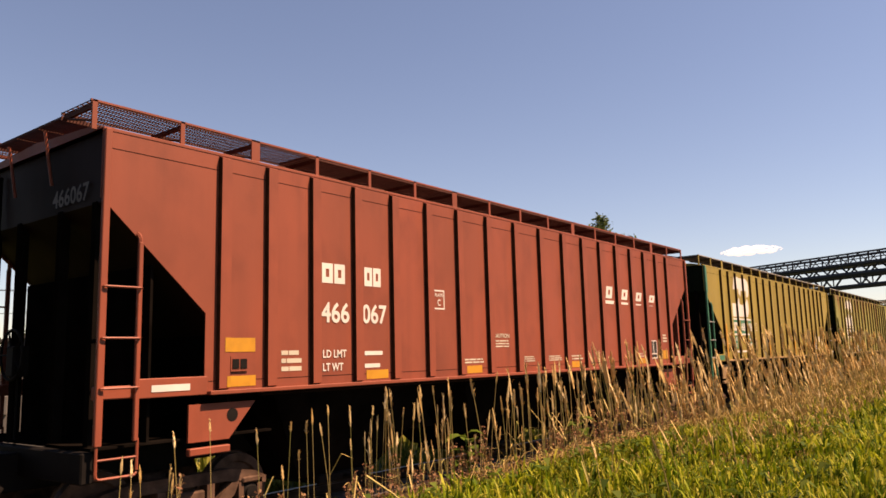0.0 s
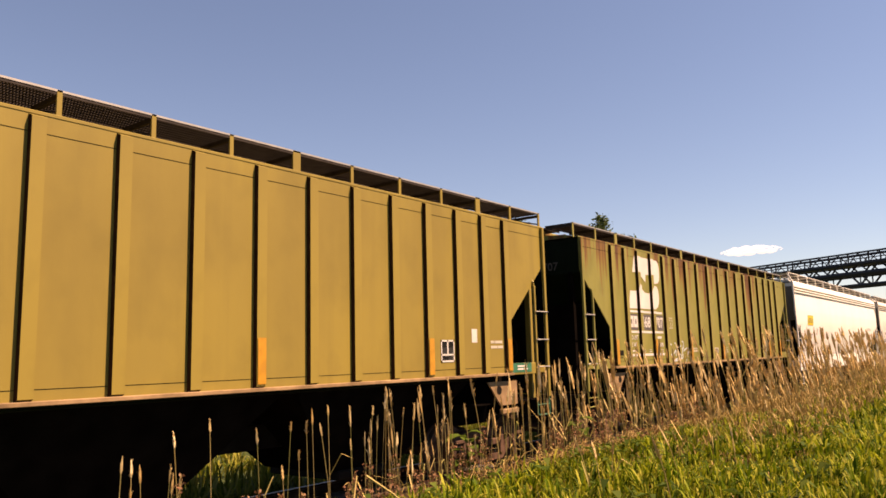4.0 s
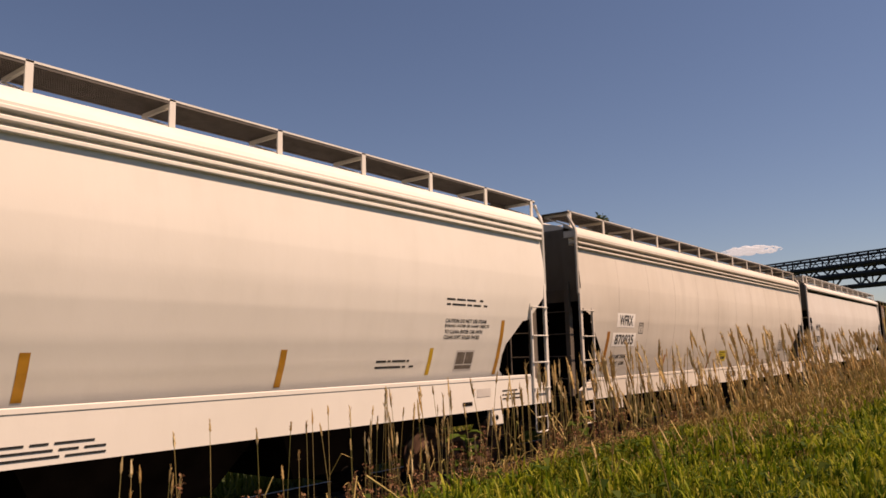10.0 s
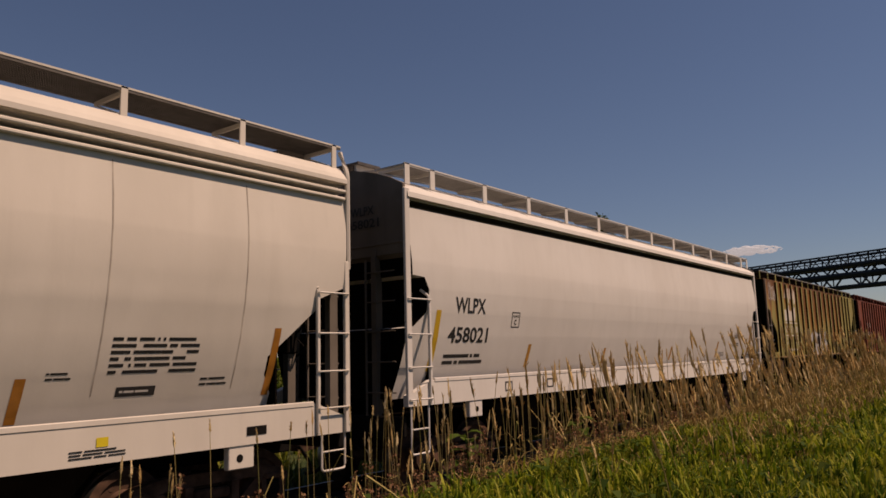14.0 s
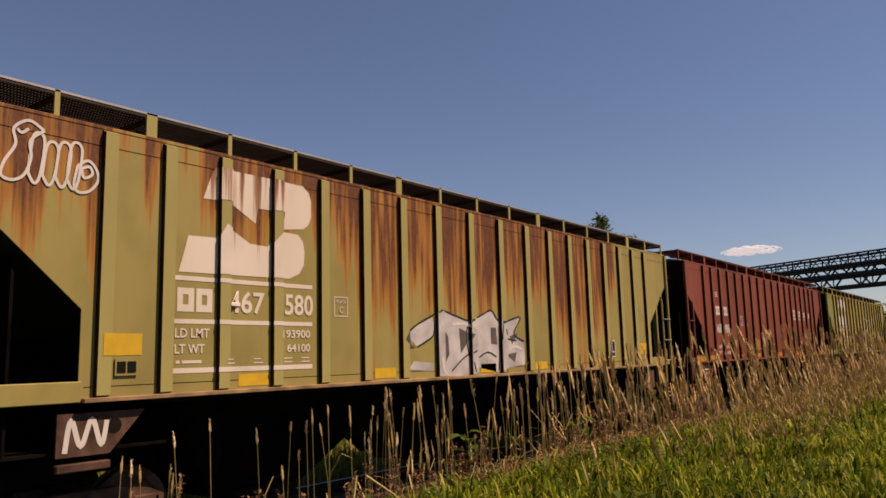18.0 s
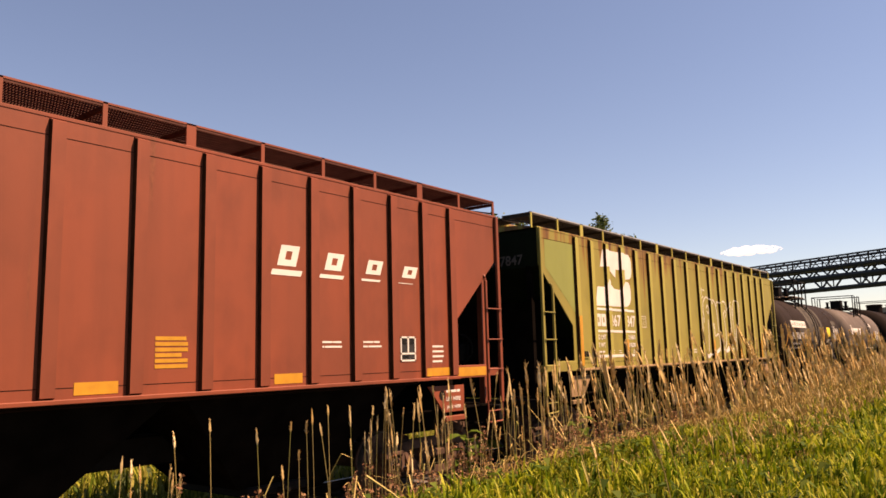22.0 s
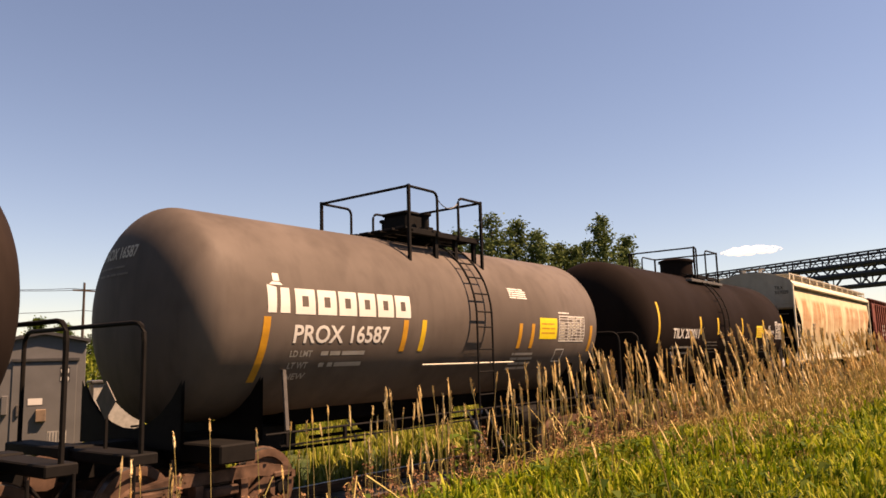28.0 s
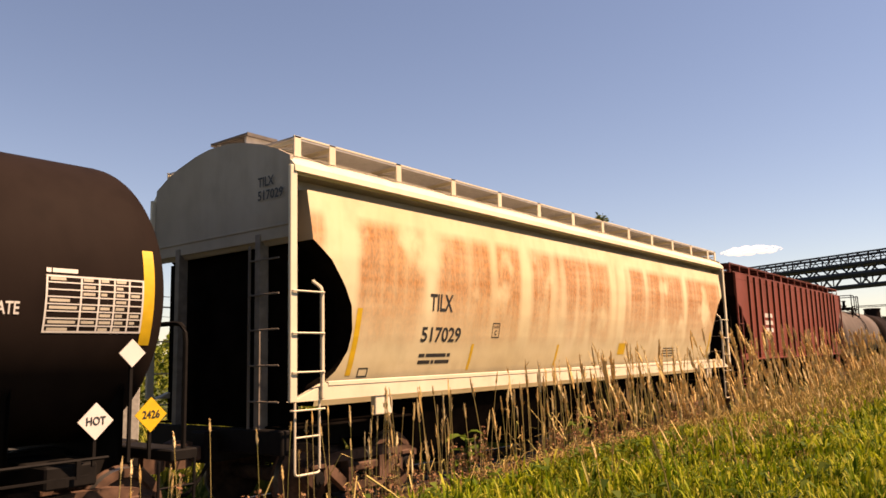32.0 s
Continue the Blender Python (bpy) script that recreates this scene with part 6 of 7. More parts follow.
            [(2.15, 2.0), (2.5, 1.95), (2.8, 2.08), (3.1, 1.98), (3.3, 2.1), (3.4, 2.35)], [(2.95, 3.2), (2.98, 2.6), (2.95, 2.1)], [(3.38, 3.0), (3.5, 3.4), (3.68, 3.48), (3.85, 3.3), (3.75, 2.9), (3.6, 2.5), (3.55, 2.0), (3.4, 1.9)], [(1.15, 2.85), (1.12, 2.4), (1.05, 1.95)],
            [(1.05, 3.15), (1.15, 3.25), (1.28, 3.15), (1.18, 3.02), (1.08, 3.1)], [(2.55, 3.05), (2.65, 3.15), (2.75, 3.05), (2.65, 2.95)], [(3.05, 3.0), (3.13, 3.1), (3.2, 3.0), (3.12, 2.92)],
            [(0.55, 3.62), (0.65, 3.68), (0.62, 3.52), (0.60, 3.45)], [(0.78, 3.72), (0.72, 3.45), (0.88, 3.5)], [(0.85, 3.68), (0.98, 3.66)], [(3.85, 2.7), (3.95, 2.72), (3.9, 2.55), (4.02, 2.55)]):
    g = Geo()
    stroke(g, pts, 0.035)
    part("spray_line", g, "stencil", c, "white bubble-shaped spray-paint outline")
for pts in ([(0.55, 2.2), (0.7, 1.95), (1.0, 1.82), (1.2, 1.9)], [(1.3, 1.9), (1.7, 1.93), (2.0, 2.02)], [(2.2, 2.02), (2.6, 1.96), (2.85, 2.02)]):
    g = Geo()
    stroke(g, pts, 0.10)
    part("spray_line", g, "stencil", c, "broad white spray-paint stroke")
bars(panel(8) + 0.2, panel(8) + 0.45, 1.92, 2.05, 2, "chalk", c, words=1)
end_letters(c, "467847", -7.97, 0.35, 1.15, 3.72, 3.92, "grate")
CARS.append(c)

c, side = tank_car(172.8, "tank", "sooty black tank car with white marks and pale repainted bands", 5.56, 1.42, 2.62, 6.26, "valve", ladder_x=-0.42, rings=((-0.39, 1.88, "tankband"), (1.09, 0.44, "tankband")), plat_x=(-1.58, 0.44), gate=(-0.84, -0.26), brake=1, planks="boards")
patch("repainted_patch", -2.95, -1.34, 2.12, 2.82, "tankband", c, lambda x, z: side(x, z) + 0.002, "squared grey-brown repainted patch")
head_marks(c, "PROX 60256", 5.56, 1.42, 2.62, -0.7, 0.2, 3.32, 3.48)
block_marks(-4.05, -1.74, 2.78, 3.05, 6, "stencil", c, side)
letters("PROX 60256", -4.04, -2.23, 2.33, 2.60, "stencil", c, side)
letters("LD LMT  199400LB  90 450KG", -4.06, -2.52, 2.11, 2.20, "stencil", c, side)
letters("LT WT    63600LB  28 850KG", -4.06, -2.55, 1.95, 2.04, "stencil", c, side)
bars(-4.06, -3.4, 1.80, 1.90, 1, "chalk", c, side, words=2)
patch("notice", 2.0, 2.69, 2.45, 2.86, "lemon", c, side, "yellow notice with a faint line of writing")
bars(2.08, 2.60, 2.48, 2.53, 1, "amber", c, lambda x, z: side(x, z) - 0.002, words=2, fill=0.6)
letters("EXTERIOR", 2.0, 2.40, 2.27, 2.335, "stencil", c, side)
bars(2.44, 2.66, 2.27, 2.335, 1, "stencil", c, side, words=2)
bars(2.0, 2.62, 2.18, 2.25, 1, "chalk", c, side, words=3)
part("rust_spot", Geo().lathe([(-1.41, 0.08), (-1.424, 0.075), (-1.424, 0.001)], "y", at=(1.73, 0, 2.69), n=16), "red_three", c, "round red-brown spot")
patch("repainted_patch", 3.36, 4.25, 2.98, 3.17, "tankband", c, side, "small grey repainted patch")
patch("repainted_patch", 0.92, 1.10, 1.84, 2.40, "grate", c, lambda x, z: side(x, z) - 0.008, "small pale grey repainted patch")
for x in (-3.46, 3.25):
    part("weld_ring", Geo().lathe([(x - 0.02, 1.41), (x - 0.012, 1.426), (x + 0.012, 1.426), (x + 0.02, 1.41)], "x", at=(0, 0, 2.62), n=72), "tank", c, "raised weld round the shell", smooth=True)
data_table(c, 3.38, 4.46, 2.31, 2.82, side)
bars(3.38, 3.87, 2.88, 2.93, 1, "stencil", c, side, words=3)
bars(3.38, 4.1, 1.84, 2.25, 6, "chalk", c, side, words=2, fill=0.35)
bars(2.0, 2.73, 1.87, 2.08, 3, "chalk", c, side, words=3, fill=0.35)
outline(2.88, 3.21, 1.88, 2.18, 0.026, "stencil", c, side, inner=False)
bars(2.92, 3.17, 1.99, 2.12, 2, "stencil", c, side, words=2, fill=0.7)
patch("table_rule", 2.90, 3.19, 1.95, 1.97, "stencil", c, side)
for x, w in ((-1.52, 0.11), (1.41, 0.11), (4.78, 0.11), (-4.9, 0.1)):
    patch("reflector", x, x + w, 1.72, 2.62, "orange", c, side, "aged orange reflector strip", lean=0.05)
g = Geo()
for pts in ([(0.05, 2.42), (0.18, 2.46), (0.28, 2.34), (0.36, 2.46), (0.46, 2.36), (0.52, 2.46), (0.62, 2.38)], [(0.10, 2.26), (0.28, 2.20), (0.44, 2.28), (0.36, 2.05), (0.50, 1.98), (0.62, 2.14)],
            [(0.30, 2.40), (0.38, 2.16), (0.30, 1.98)], [(0.22, 2.12), (0.42, 2.10), (0.66, 2.22), (0.74, 2.12)], [(0.55, 2.40), (0.50, 2.22), (0.64, 2.06), (0.70, 1.98)]):
    g = Geo()
    stroke(g, pts, 0.014, lambda x, z: side(x, z) - 0.008)
    part("spray_line", g, "grate", c, "thin grey spray-paint line")
CARS.append(c)

c, side = tank_car(185.05, "tankdust", "dusty brown-black tank car with a white name", 5.20, 1.38, 2.63, 6.28, "valve", ladder_x=0.40, plat_x=(-1.0, 1.07), gate=(-0.23, 0.36), brake=1)
head_marks(c, "PROX 16587", 5.20, 1.38, 2.63, -0.7, 0.2, 3.32, 3.48)
block_marks(-3.65, -1.35, 2.59, 2.92, 6, "stencil", c, side)
g = Geo()
for poly in ([(-4.09, 2.60), (-3.96, 2.60), (-3.94, 2.92), (-4.09, 2.95)], [(-3.90, 2.60), (-3.74, 2.60), (-3.74, 2.92), (-3.88, 2.92)], [(-3.98, 3.0), (-3.88, 3.0), (-3.88, 3.10), (-3.98, 3.10)], [(-4.05, 2.95), (-3.83, 2.95), (-3.88, 2.99), (-4.00, 2.99)]):
    shape(g, poly, side)
part("emblem", g, "stencil", c, "white upright emblem")
letters("PROX 16587", -3.65, -1.85, 2.22, 2.46, "stencil", c, side)
letters("LD LMT", -3.65, -3.28, 2.05, 2.13, "galvanised", c, side)
letters("LT WT", -3.63, -3.30, 1.90, 1.98, "galvanised", c, side)
bars(-3.12, -2.11, 2.04, 2.14, 1, "galvanised", c, side, words=4)
bars(-3.10, -2.09, 1.89, 1.99, 1, "galvanised", c, side, words=4)
letters("NEW", -3.61, -3.27, 1.76, 1.84, "galvanised", c, side)
patch("notice", 2.38, 3.03, 2.29, 2.69, "lemon", c, side, "yellow notice with faint writing")
bars(2.44, 2.97, 2.36, 2.62, 3, "orange", c, lambda x, z: side(x, z) - 0.002, words=2, fill=0.3)
data_table(c, 3.12, 4.17, 2.24, 2.75, side)
bars(3.10, 3.55, 2.78, 2.83, 1, "stencil", c, side, words=3)
bars(1.45, 2.05, 3.02, 3.22, 5, "stencil", c, side, words=2, fill=0.6)
outline(3.10, 3.43, 1.85, 2.10, 0.022, "stencil", c, side, inner=False)
bars(1.57, 2.35, 1.72, 2.06, 4, "galvanised", c, side, words=2, fill=0.5)
for x, z0, z1, m in ((-4.18, 1.75, 2.55, "orange"), (-1.58, 2.1, 2.56, "orange"), (-1.15, 2.1, 2.57, "yellow"), (1.63, 2.12, 2.57, "orange"), (2.06, 2.12, 2.57, "orange"), (4.39, 2.04, 2.57, "orange")):
    patch("reflector", x, x + 0.11, z0, z1, m, c, side, "reflector strip", lean=0.03)
part("guide_bar", Geo().tube([(-1.20, -1.42, 1.89), (1.32, -1.42, 1.88)], 0.015, 5), "chalk", c)
CARS.append(c)

c, side = tank_car(198.31, "tankblack", "matt black tank car with yellow strips and white stencils", 6.515, 1.57, 2.74, 7.05, "dome", ladder_x=-0.70, plat_x=(-1.25, 0.85), gate=(-1.02, -0.24), dome_x=0.02)
sh = 0.19
head_marks(c, "TILX 202011", 6.515, 1.57, 2.74, -0.75, 0.2, 3.22, 3.38)
letters("TILX 202011", -4.62, -2.74, 2.31, 2.57, "stencil", c, side)
letters("LD LMT", -4.61, -4.16, 2.05, 2.12, "galvanised", c, side)
letters("LT WT", -4.59, -4.21, 1.90, 1.97, "galvanised", c, side)
bars(-4.01, -2.93, 2.04, 2.13, 1, "galvanised", c, side, words=4)
bars(-3.99, -2.91, 1.89, 1.98, 1, "galvanised", c, side, words=4)
for x, z0, z1, w in ((-5.78, 2.2, 3.2, 0.11), (-2.87, 2.43, 2.91, 0.12), (-1.42, 2.43, 2.91, 0.12), (0.90, 2.45, 2.95, 0.10), (3.20, 2.44, 2.95, 0.10), (5.70, 2.2, 3.18, 0.12)):
    patch("reflector", x + sh, x + w + sh, z0, z1, "yellow", c, side, "bright yellow reflector strip")
patch("notice", 2.63, 3.32, 2.36, 2.74, "lemon", c, side, "yellow notice with faint writing")
bars(2.69, 3.26, 2.40, 2.70, 4, "orange", c, lambda x, z: side(x, z) - 0.002, words=3)
letters("HOT", 4.05, 4.25, 2.64, 2.76, "stencil", c, side)
letters("AMMONIUM NITRATE", 3.61, 4.69, 2.48, 2.60, "stencil", c, side)
letters("SOLUTION", 3.85, 4.41, 2.32, 2.44, "stencil", c, side)
data_table(c, 4.91, 5.89, 2.32, 2.86, side)
bars(4.91, 5.28, 2.88, 2.93, 1, "stencil", c, side, words=2, fill=0.8)
for x, z, rows in ((1.0, 1.75, 3), (2.3, 1.9, 2), (3.2, 1.85, 3), (-2.2, 1.9, 4)):
    bars(x + sh, x + 1.0 + sh, z, z + 0.09 * rows, rows, "grate", c, side, words=3, fill=0.4)
for x, z, m, t in ((5.41, 1.48, "stencil", "HOT"), (5.98, 1.50, "yellow", "2426"), (5.76, 2.12, "stencil", "")):
    g = Geo()
    s = 0.175 if z < 2 else 0.14
    g.add([(x, -1.62, z - s), (x + s, -1.62, z), (x, -1.62, z + s), (x - s, -1.62, z), (x, -1.61, z - s), (x + s, -1.61, z), (x, -1.61, z + s), (x - s, -1.61, z)],
          [(0, 1, 2, 3), (7, 6, 5, 4), (0, 4, 5, 1), (1, 5, 6, 2), (2, 6, 7, 3), (3, 7, 4, 0)])
    pl = part("hazard_placard", g, m, c, "diamond hazard placard on a bracket")
    part("placard_bracket", Geo().box(x - 0.015, x + 0.015, -1.61, -1.58, 1.06, z), "steel", pl)
    if t:
        letters(t, x - 0.095, x + 0.095, z - 0.035, z + 0.045, "ink", pl, lambda a, b: -1.623)
CARS.append(c)

OPEN_D = [(4.5, 0.05), (4.36, 0.10), (4.2, 0.27), (3.54, 0.32), (3.50, 0.38), (3.30, 0.65), (2.95, 0.92), (2.72, 1.05), (2.4, 1.12), (2.12, 1.10), (1.85, 0.95), (1.68, 0.75), (1.55, 0.7)]
c = flow_hopper(214.5, "cream", "cream smooth-sided covered hopper car blotched with rust", 8.32, OPEN_D, (1.50, 1.72), bands=0, posts=11, walk_z=4.89, deck="galvanised", trim="creamtrim", gap=0.14, groove=1.31, end="shadecream", post="labelgrey", recess=0.25)
letters("TILX", -5.60, -5.03, 2.70, 2.96, "ink", c, flow_side)
letters("517029", -5.73, -4.74, 2.23, 2.46, "ink", c, flow_side)
bars(-5.7, -4.9, 1.88, 2.08, 2, "ink", c, flow_side, words=3)
outline(-3.86, -3.64, 2.30, 2.55, 0.016, "ink", c, flow_side)
for x, z0, z1, w in ((-7.18, 1.78, 2.69, 0.10), (-4.42, 1.78, 2.2, 0.07), (-1.58, 1.78, 2.18, 0.07), (7.0, 1.8, 2.5, 0.1)):
    patch("reflector", x, x + w, z0, z1, "yellow", c, flow_side, "yellow reflector strip", lean=0.03)
patch("notice", 1.2, 1.55, 1.95, 2.2, "yellow", c, flow_side)
bars(3.8, 4.6, 1.85, 2.1, 4, "ink", c, flow_side, words=2, fill=0.45)
outline(-6.95, -6.75, 1.75, 1.88, 0.02, "ink", c, flow_side, inner=False)
end_letters(c, "TILX", -8.345, 0.92, 1.24, 4.26, 4.39, "ink")
end_letters(c, "517029", -8.345, 0.92, 1.42, 4.08, 4.21, "ink")
CARS.append(c)

c = rib_hopper(232.1, "red_three", "faded oxide red ribbed covered hopper car", end_mat="shadered")
bars(-5.14, -3.95, 2.5, 3.25, 3, "stencil", c, words=2)
CARS.append(c)
c, side = tank_car(247.4, "tankdust", "dusty brown-black tank car behind the red hopper", 5.55, 1.38, 2.63, 6.28, "valve")
CARS.append(c)
c, side = tank_car(259.95, "tankblack", "black tank car at the end of the visible train", 5.55, 1.38, 2.63, 6.28, "dome")
CARS.append(c)


# ---- ground and track ----
def ground_height(x, y):
    """The bank that the camera stands on, the ditch, the track bed and the fields beyond."""
    bank = 0.36 + 0.05 * noise.noise((x * 0.15, y * 0.3, 0))
    t = min(1.0, max(0.0, (y - 5.35) / 1.2))
    z = bank + (-0.42 - bank) * (t * t * (3 - 2 * t))
    if y > 12:
        z += 0.15 * noise.noise((x * 0.03, y * 0.03, 4))
    return z


def ground():
    g = Geo()
    xs = [-1500, -500, -150, -60, -25] + [-12 + i * 0.8 for i in range(66)] + [45, 55, 70, 90, 130, 200, 400, 1000, 2500]
    ys = [-1500, -400, -100, -30, -10, -4] + [-2 + i * 0.4 for i in range(24)] + [8, 9, 10, 11, 12, 14, 17, 21, 26, 35, 50, 80, 140, 300, 900, 2500]
    for x in xs:
        for y in ys:
            g.v.append((x, y, ground_height(x, y)))
    n = len(ys)
    g.f = [(i * n + j, (i + 1) * n + j, (i + 1) * n + j + 1, i * n + j + 1) for i in range(len(xs) - 1) for j in range(n - 1)]
    tagged(part("ground", g, "soil", smooth=True), "grassy ground reaching to the horizon", "ground", kind="structure")


ground()


def track():
    g = Geo()
    xs = [-60 + 3 * i for i in range(100)]
    prof = [(-2.6, -0.44), (-1.75, -0.20), (-1.5, -0.19), (1.5, -0.19), (1.75, -0.20), (2.6, -0.44)]
    for x in xs:
        for y, z in prof:
            g.v.append((x, TRACK + y, z + 0.02 * noise.noise((x, y * 3, 1))))
    n = len(prof)
    g.f = [(i * n + j, (i + 1) * n + j, (i + 1) * n + j + 1, i * n + j + 1) for i in range(len(xs) - 1) for j in range(n - 1)]
    bed = tagged(part("track_bed", g, "gravel"), "bed of grey-brown ballast under the rails", "track", kind="structure")
    for s in (-1, 1):
        prof = [(-0.07, -0.17), (-0.07, -0.155), (-0.012, -0.14), (-0.012, -0.045), (-0.036, -0.035), (-0.036, -0.006), (-0.028, 0), (0.028, 0), (0.036, -0.006), (0.036, -0.035), (0.012, -0.045), (0.012, -0.14), (0.07, -0.155), (0.07, -0.17)]
        g = Geo()
        n = len(prof)
        for x in (-60, 240):
            g.v += [(x, TRACK + s * 0.7535 + y, z) for y, z in prof]
        g.f = [(i, (i + 1) % n, n + (i + 1) % n, n + i) for i in range(n)] + [tuple(range(n)), tuple(range(2 * n - 1, n - 1, -1))]
        part("rail", g, "railtop", bed, "steel rail with a worn bright top")
    tie = Geo().box(-0.11, 0.11, -1.3, 1.3, -0.33, -0.172, 0.015)
    me = mesh_of("tie", lambda: tie, "wood")
    for i in range(130):
        o = part("tie", me, None, bed)
        o.location = (-6 + i * 0.53, TRACK + random.uniform(-0.03, 0.03), 0)
    rest = Geo()
    for i in range(300):
        x = -6 + (130 + i) * 0.53
        rest.box(x - 0.11, x + 0.11, TRACK - 1.3, TRACK + 1.3, -0.33, -0.172)
    tagged(part("far_ties", rest, "wood", bed), kind="stuff")


track()


def shed():
    """The grey trackside equipment hut behind the rails."""
    hut = tagged(new("equipment_hut"), "grey sheet-metal trackside hut with a shallow dark roof", "hut")
    w, d, h = 1.66, 2.4, 2.45
    part("wall", Geo().box(-w / 2, w / 2, -d / 2, d / 2, 0, h, 0.01), "shed", hut)
    g = Geo()
    g.prism([(-w / 2 - 0.08, h - 0.02), (0, h + 0.16), (w / 2 + 0.08, h - 0.02), (w / 2 + 0.08, h + 0.05), (0, h + 0.23), (-w / 2 - 0.08, h + 0.05)], -d / 2 - 0.1, d / 2 + 0.1)
    part("roof", g, "shedtrim", hut)
    g = Geo()
    g.prism([(-w / 2, h - 0.02), (w / 2, h - 0.02), (0, h + 0.16)], -d / 2, d / 2)
    part("gable", g, "shed", hut)
    yf = -d / 2
    part("lintel", Geo().box(-0.62, 0.70, yf - 0.06, yf, 2.02, 2.08), "shedtrim", hut)
    door = part("door", Geo().box(-0.60, 0.66, yf - 0.025, yf, 0.08, 1.98, 0.008), "shed", hut, "plain grey metal door")
    part("door_handle", Geo().box(-0.50, -0.44, yf - 0.07, yf - 0.02, 0.85, 1.10, 0.01), "grate", door)
    part("vent", Geo().box(0.12, 0.50, yf - 0.03, yf - 0.024, 0.12, 0.5), "concrete", door, "pale louvred vent")
    g = Geo()
    for i in range(6):
        g.box(0.14 + i * 0.06, 0.165 + i * 0.06, yf - 0.036, yf - 0.03, 0.14, 0.48)
    part("louvre", g, "shed", door)
    part("notice", Geo().box(-0.28, 0.0, yf - 0.034, yf - 0.026, 1.08, 1.22), "stencil", door, "white notice")
    part("lock_box", Geo().box(-0.12, 0.08, yf - 0.12, yf - 0.02, 0.72, 0.98, 0.01), "boards", door)
    g = Geo()
    for cz in (1.62, 1.80):
        g.lathe([(yf - 0.034, 0.085), (yf - 0.028, 0.085)], "y", at=(0.42, 0, cz), n=18)
    part("round_sign", g, "stencil", hut, "two white discs on a dark square")
    part("sign_back", Geo().box(0.32, 0.52, yf - 0.028, yf - 0.004, 1.55, 1.88), "ink", hut)
    part("wall_box", Geo().box(-0.78, -0.66, yf - 0.1, yf, 0.9, 1.3, 0.01), "shed", hut)
    hut.matrix_basis = pose(8.29, 18.35, 0.12, 0, 0, -25)
    box = tagged(new("utility_box"), "pale concrete utility box beside the hut", "utility box")
    part("body", Geo().box(-0.55, 0.55, -0.4, 0.4, 0, 1.72, 0.02), "concrete", box)
    part("lid", Geo().box(-0.6, 0.6, -0.45, 0.45, 1.72, 1.80, 0.02), "shedtrim", box)
    box.matrix_basis = pose(10.15, 18.6, -0.15, 0, 0, -20)


shed()


def gantry():
    """The conveyor bridge that crosses high over the track, far down the line."""
    a, b = Vector((106.3, 41.0, 0)), Vector((82.2, -13.0, 0))
    run = b - a
    u = run.normalized()
    side = Vector((-u.y, u.x, 0)).normalized()
    up = Vector((0, 0, 1))
    bridge = tagged(new("conveyor_bridge"), "long dark steel conveyor bridge with open truss sides", "conveyor bridge")
    n = 25
    w = 1.1
    for s in (-1, 1):
        for z, r in ((12.2, 0.11), (11.8, 0.06), (11.0, 0.24), (9.9, 0.30), (8.6, 0.20)):
            part("chord", Geo().tube([a + side * s * w + up * z, b + side * s * w + up * z], r, 6), "gantry", bridge)
        for i in range(n):
            p, q, o = (a + run * ((i + k) / n) + side * s * w for k in (0, 0.5, 1))
            part("post", Geo().tube([p + up * 11.0, p + up * 12.2], 0.09, 5), "gantry", bridge)
            part("diagonal", Geo().tube([p + up * 11.0, q + up * 12.15], 0.06, 5).tube([q + up * 12.15, o + up * 11.0], 0.06, 5), "gantry", bridge)
            part("web", Geo().tube([p + up * 9.9, q + up * 11.0], 0.10, 5).tube([q + up * 11.0, o + up * 9.9], 0.10, 5), "gantry", bridge)
            if i % 2 == 0:
                part("hanger", Geo().tube([p + up * 9.9, q + up * 8.6], 0.12, 5).tube([o + up * 9.9, q + up * 8.6], 0.12, 5).tube([q + up * 9.9, q + up * 8.6], 0.08, 5), "gantry", bridge)
    g = Geo()
    c = [a + side * w, a - side * w, b - side * w, b + side * w]
    g.add([q + up * 10.85 for q in c] + [q + up * 11.05 for q in c], [(0, 1, 2, 3), (7, 6, 5, 4), (0, 4, 5, 1), (1, 5, 6, 2), (2, 6, 7, 3), (3, 7, 4, 0)])
    part("belt_deck", g, "gantry", bridge)
    for f in (0.03, 0.97):
        c0 = a + run * f
        for s in (-1, 1):
            for k in (-0.9, 0.9):
                part("trestle_leg", Geo().tube([c0 + side * s * w + up * 10, c0 + side * s * 2.6 + u * k * 2 - up * 0.4], 0.2, 6), "gantry", bridge)


gantry()


# ---- trees and far things ----
def pine(x, y, height, spread, seed, tone="needles", gaps=0.35, trunks=1):
    rnd = random.Random(seed)
    tree = tagged(new("pine_tree" if tone == "needles" else "leafy_tree"), "tall dark green pine with an uneven open crown" if tone == "needles" else "rounded leafy tree beyond the track", "tree")
    z0 = -0.3
    lean = rnd.uniform(-0.3, 0.3)
    trunk = part("trunk", Geo().tube([(0, 0, 0), (lean * 0.3, 0, height * 0.4), (lean, 0, height * 0.97)], 0.24 * height / 13, 8, 0.03), "bark", tree)
    crown = Geo()
    layers = int(height * 1.9)
    for i in range(layers):
        f = 0.22 + 0.76 * i / layers
        zc = f * height
        reach = spread * 1.22 * (1.04 - f) ** 0.72 * rnd.uniform(0.7, 1.15)
        for k in range(rnd.randint(4, 6)):
            if rnd.random() < gaps * 0.4:
                continue
            a = rnd.uniform(0, 2 * math.pi)
            L = reach * rnd.uniform(0.6, 1.15)
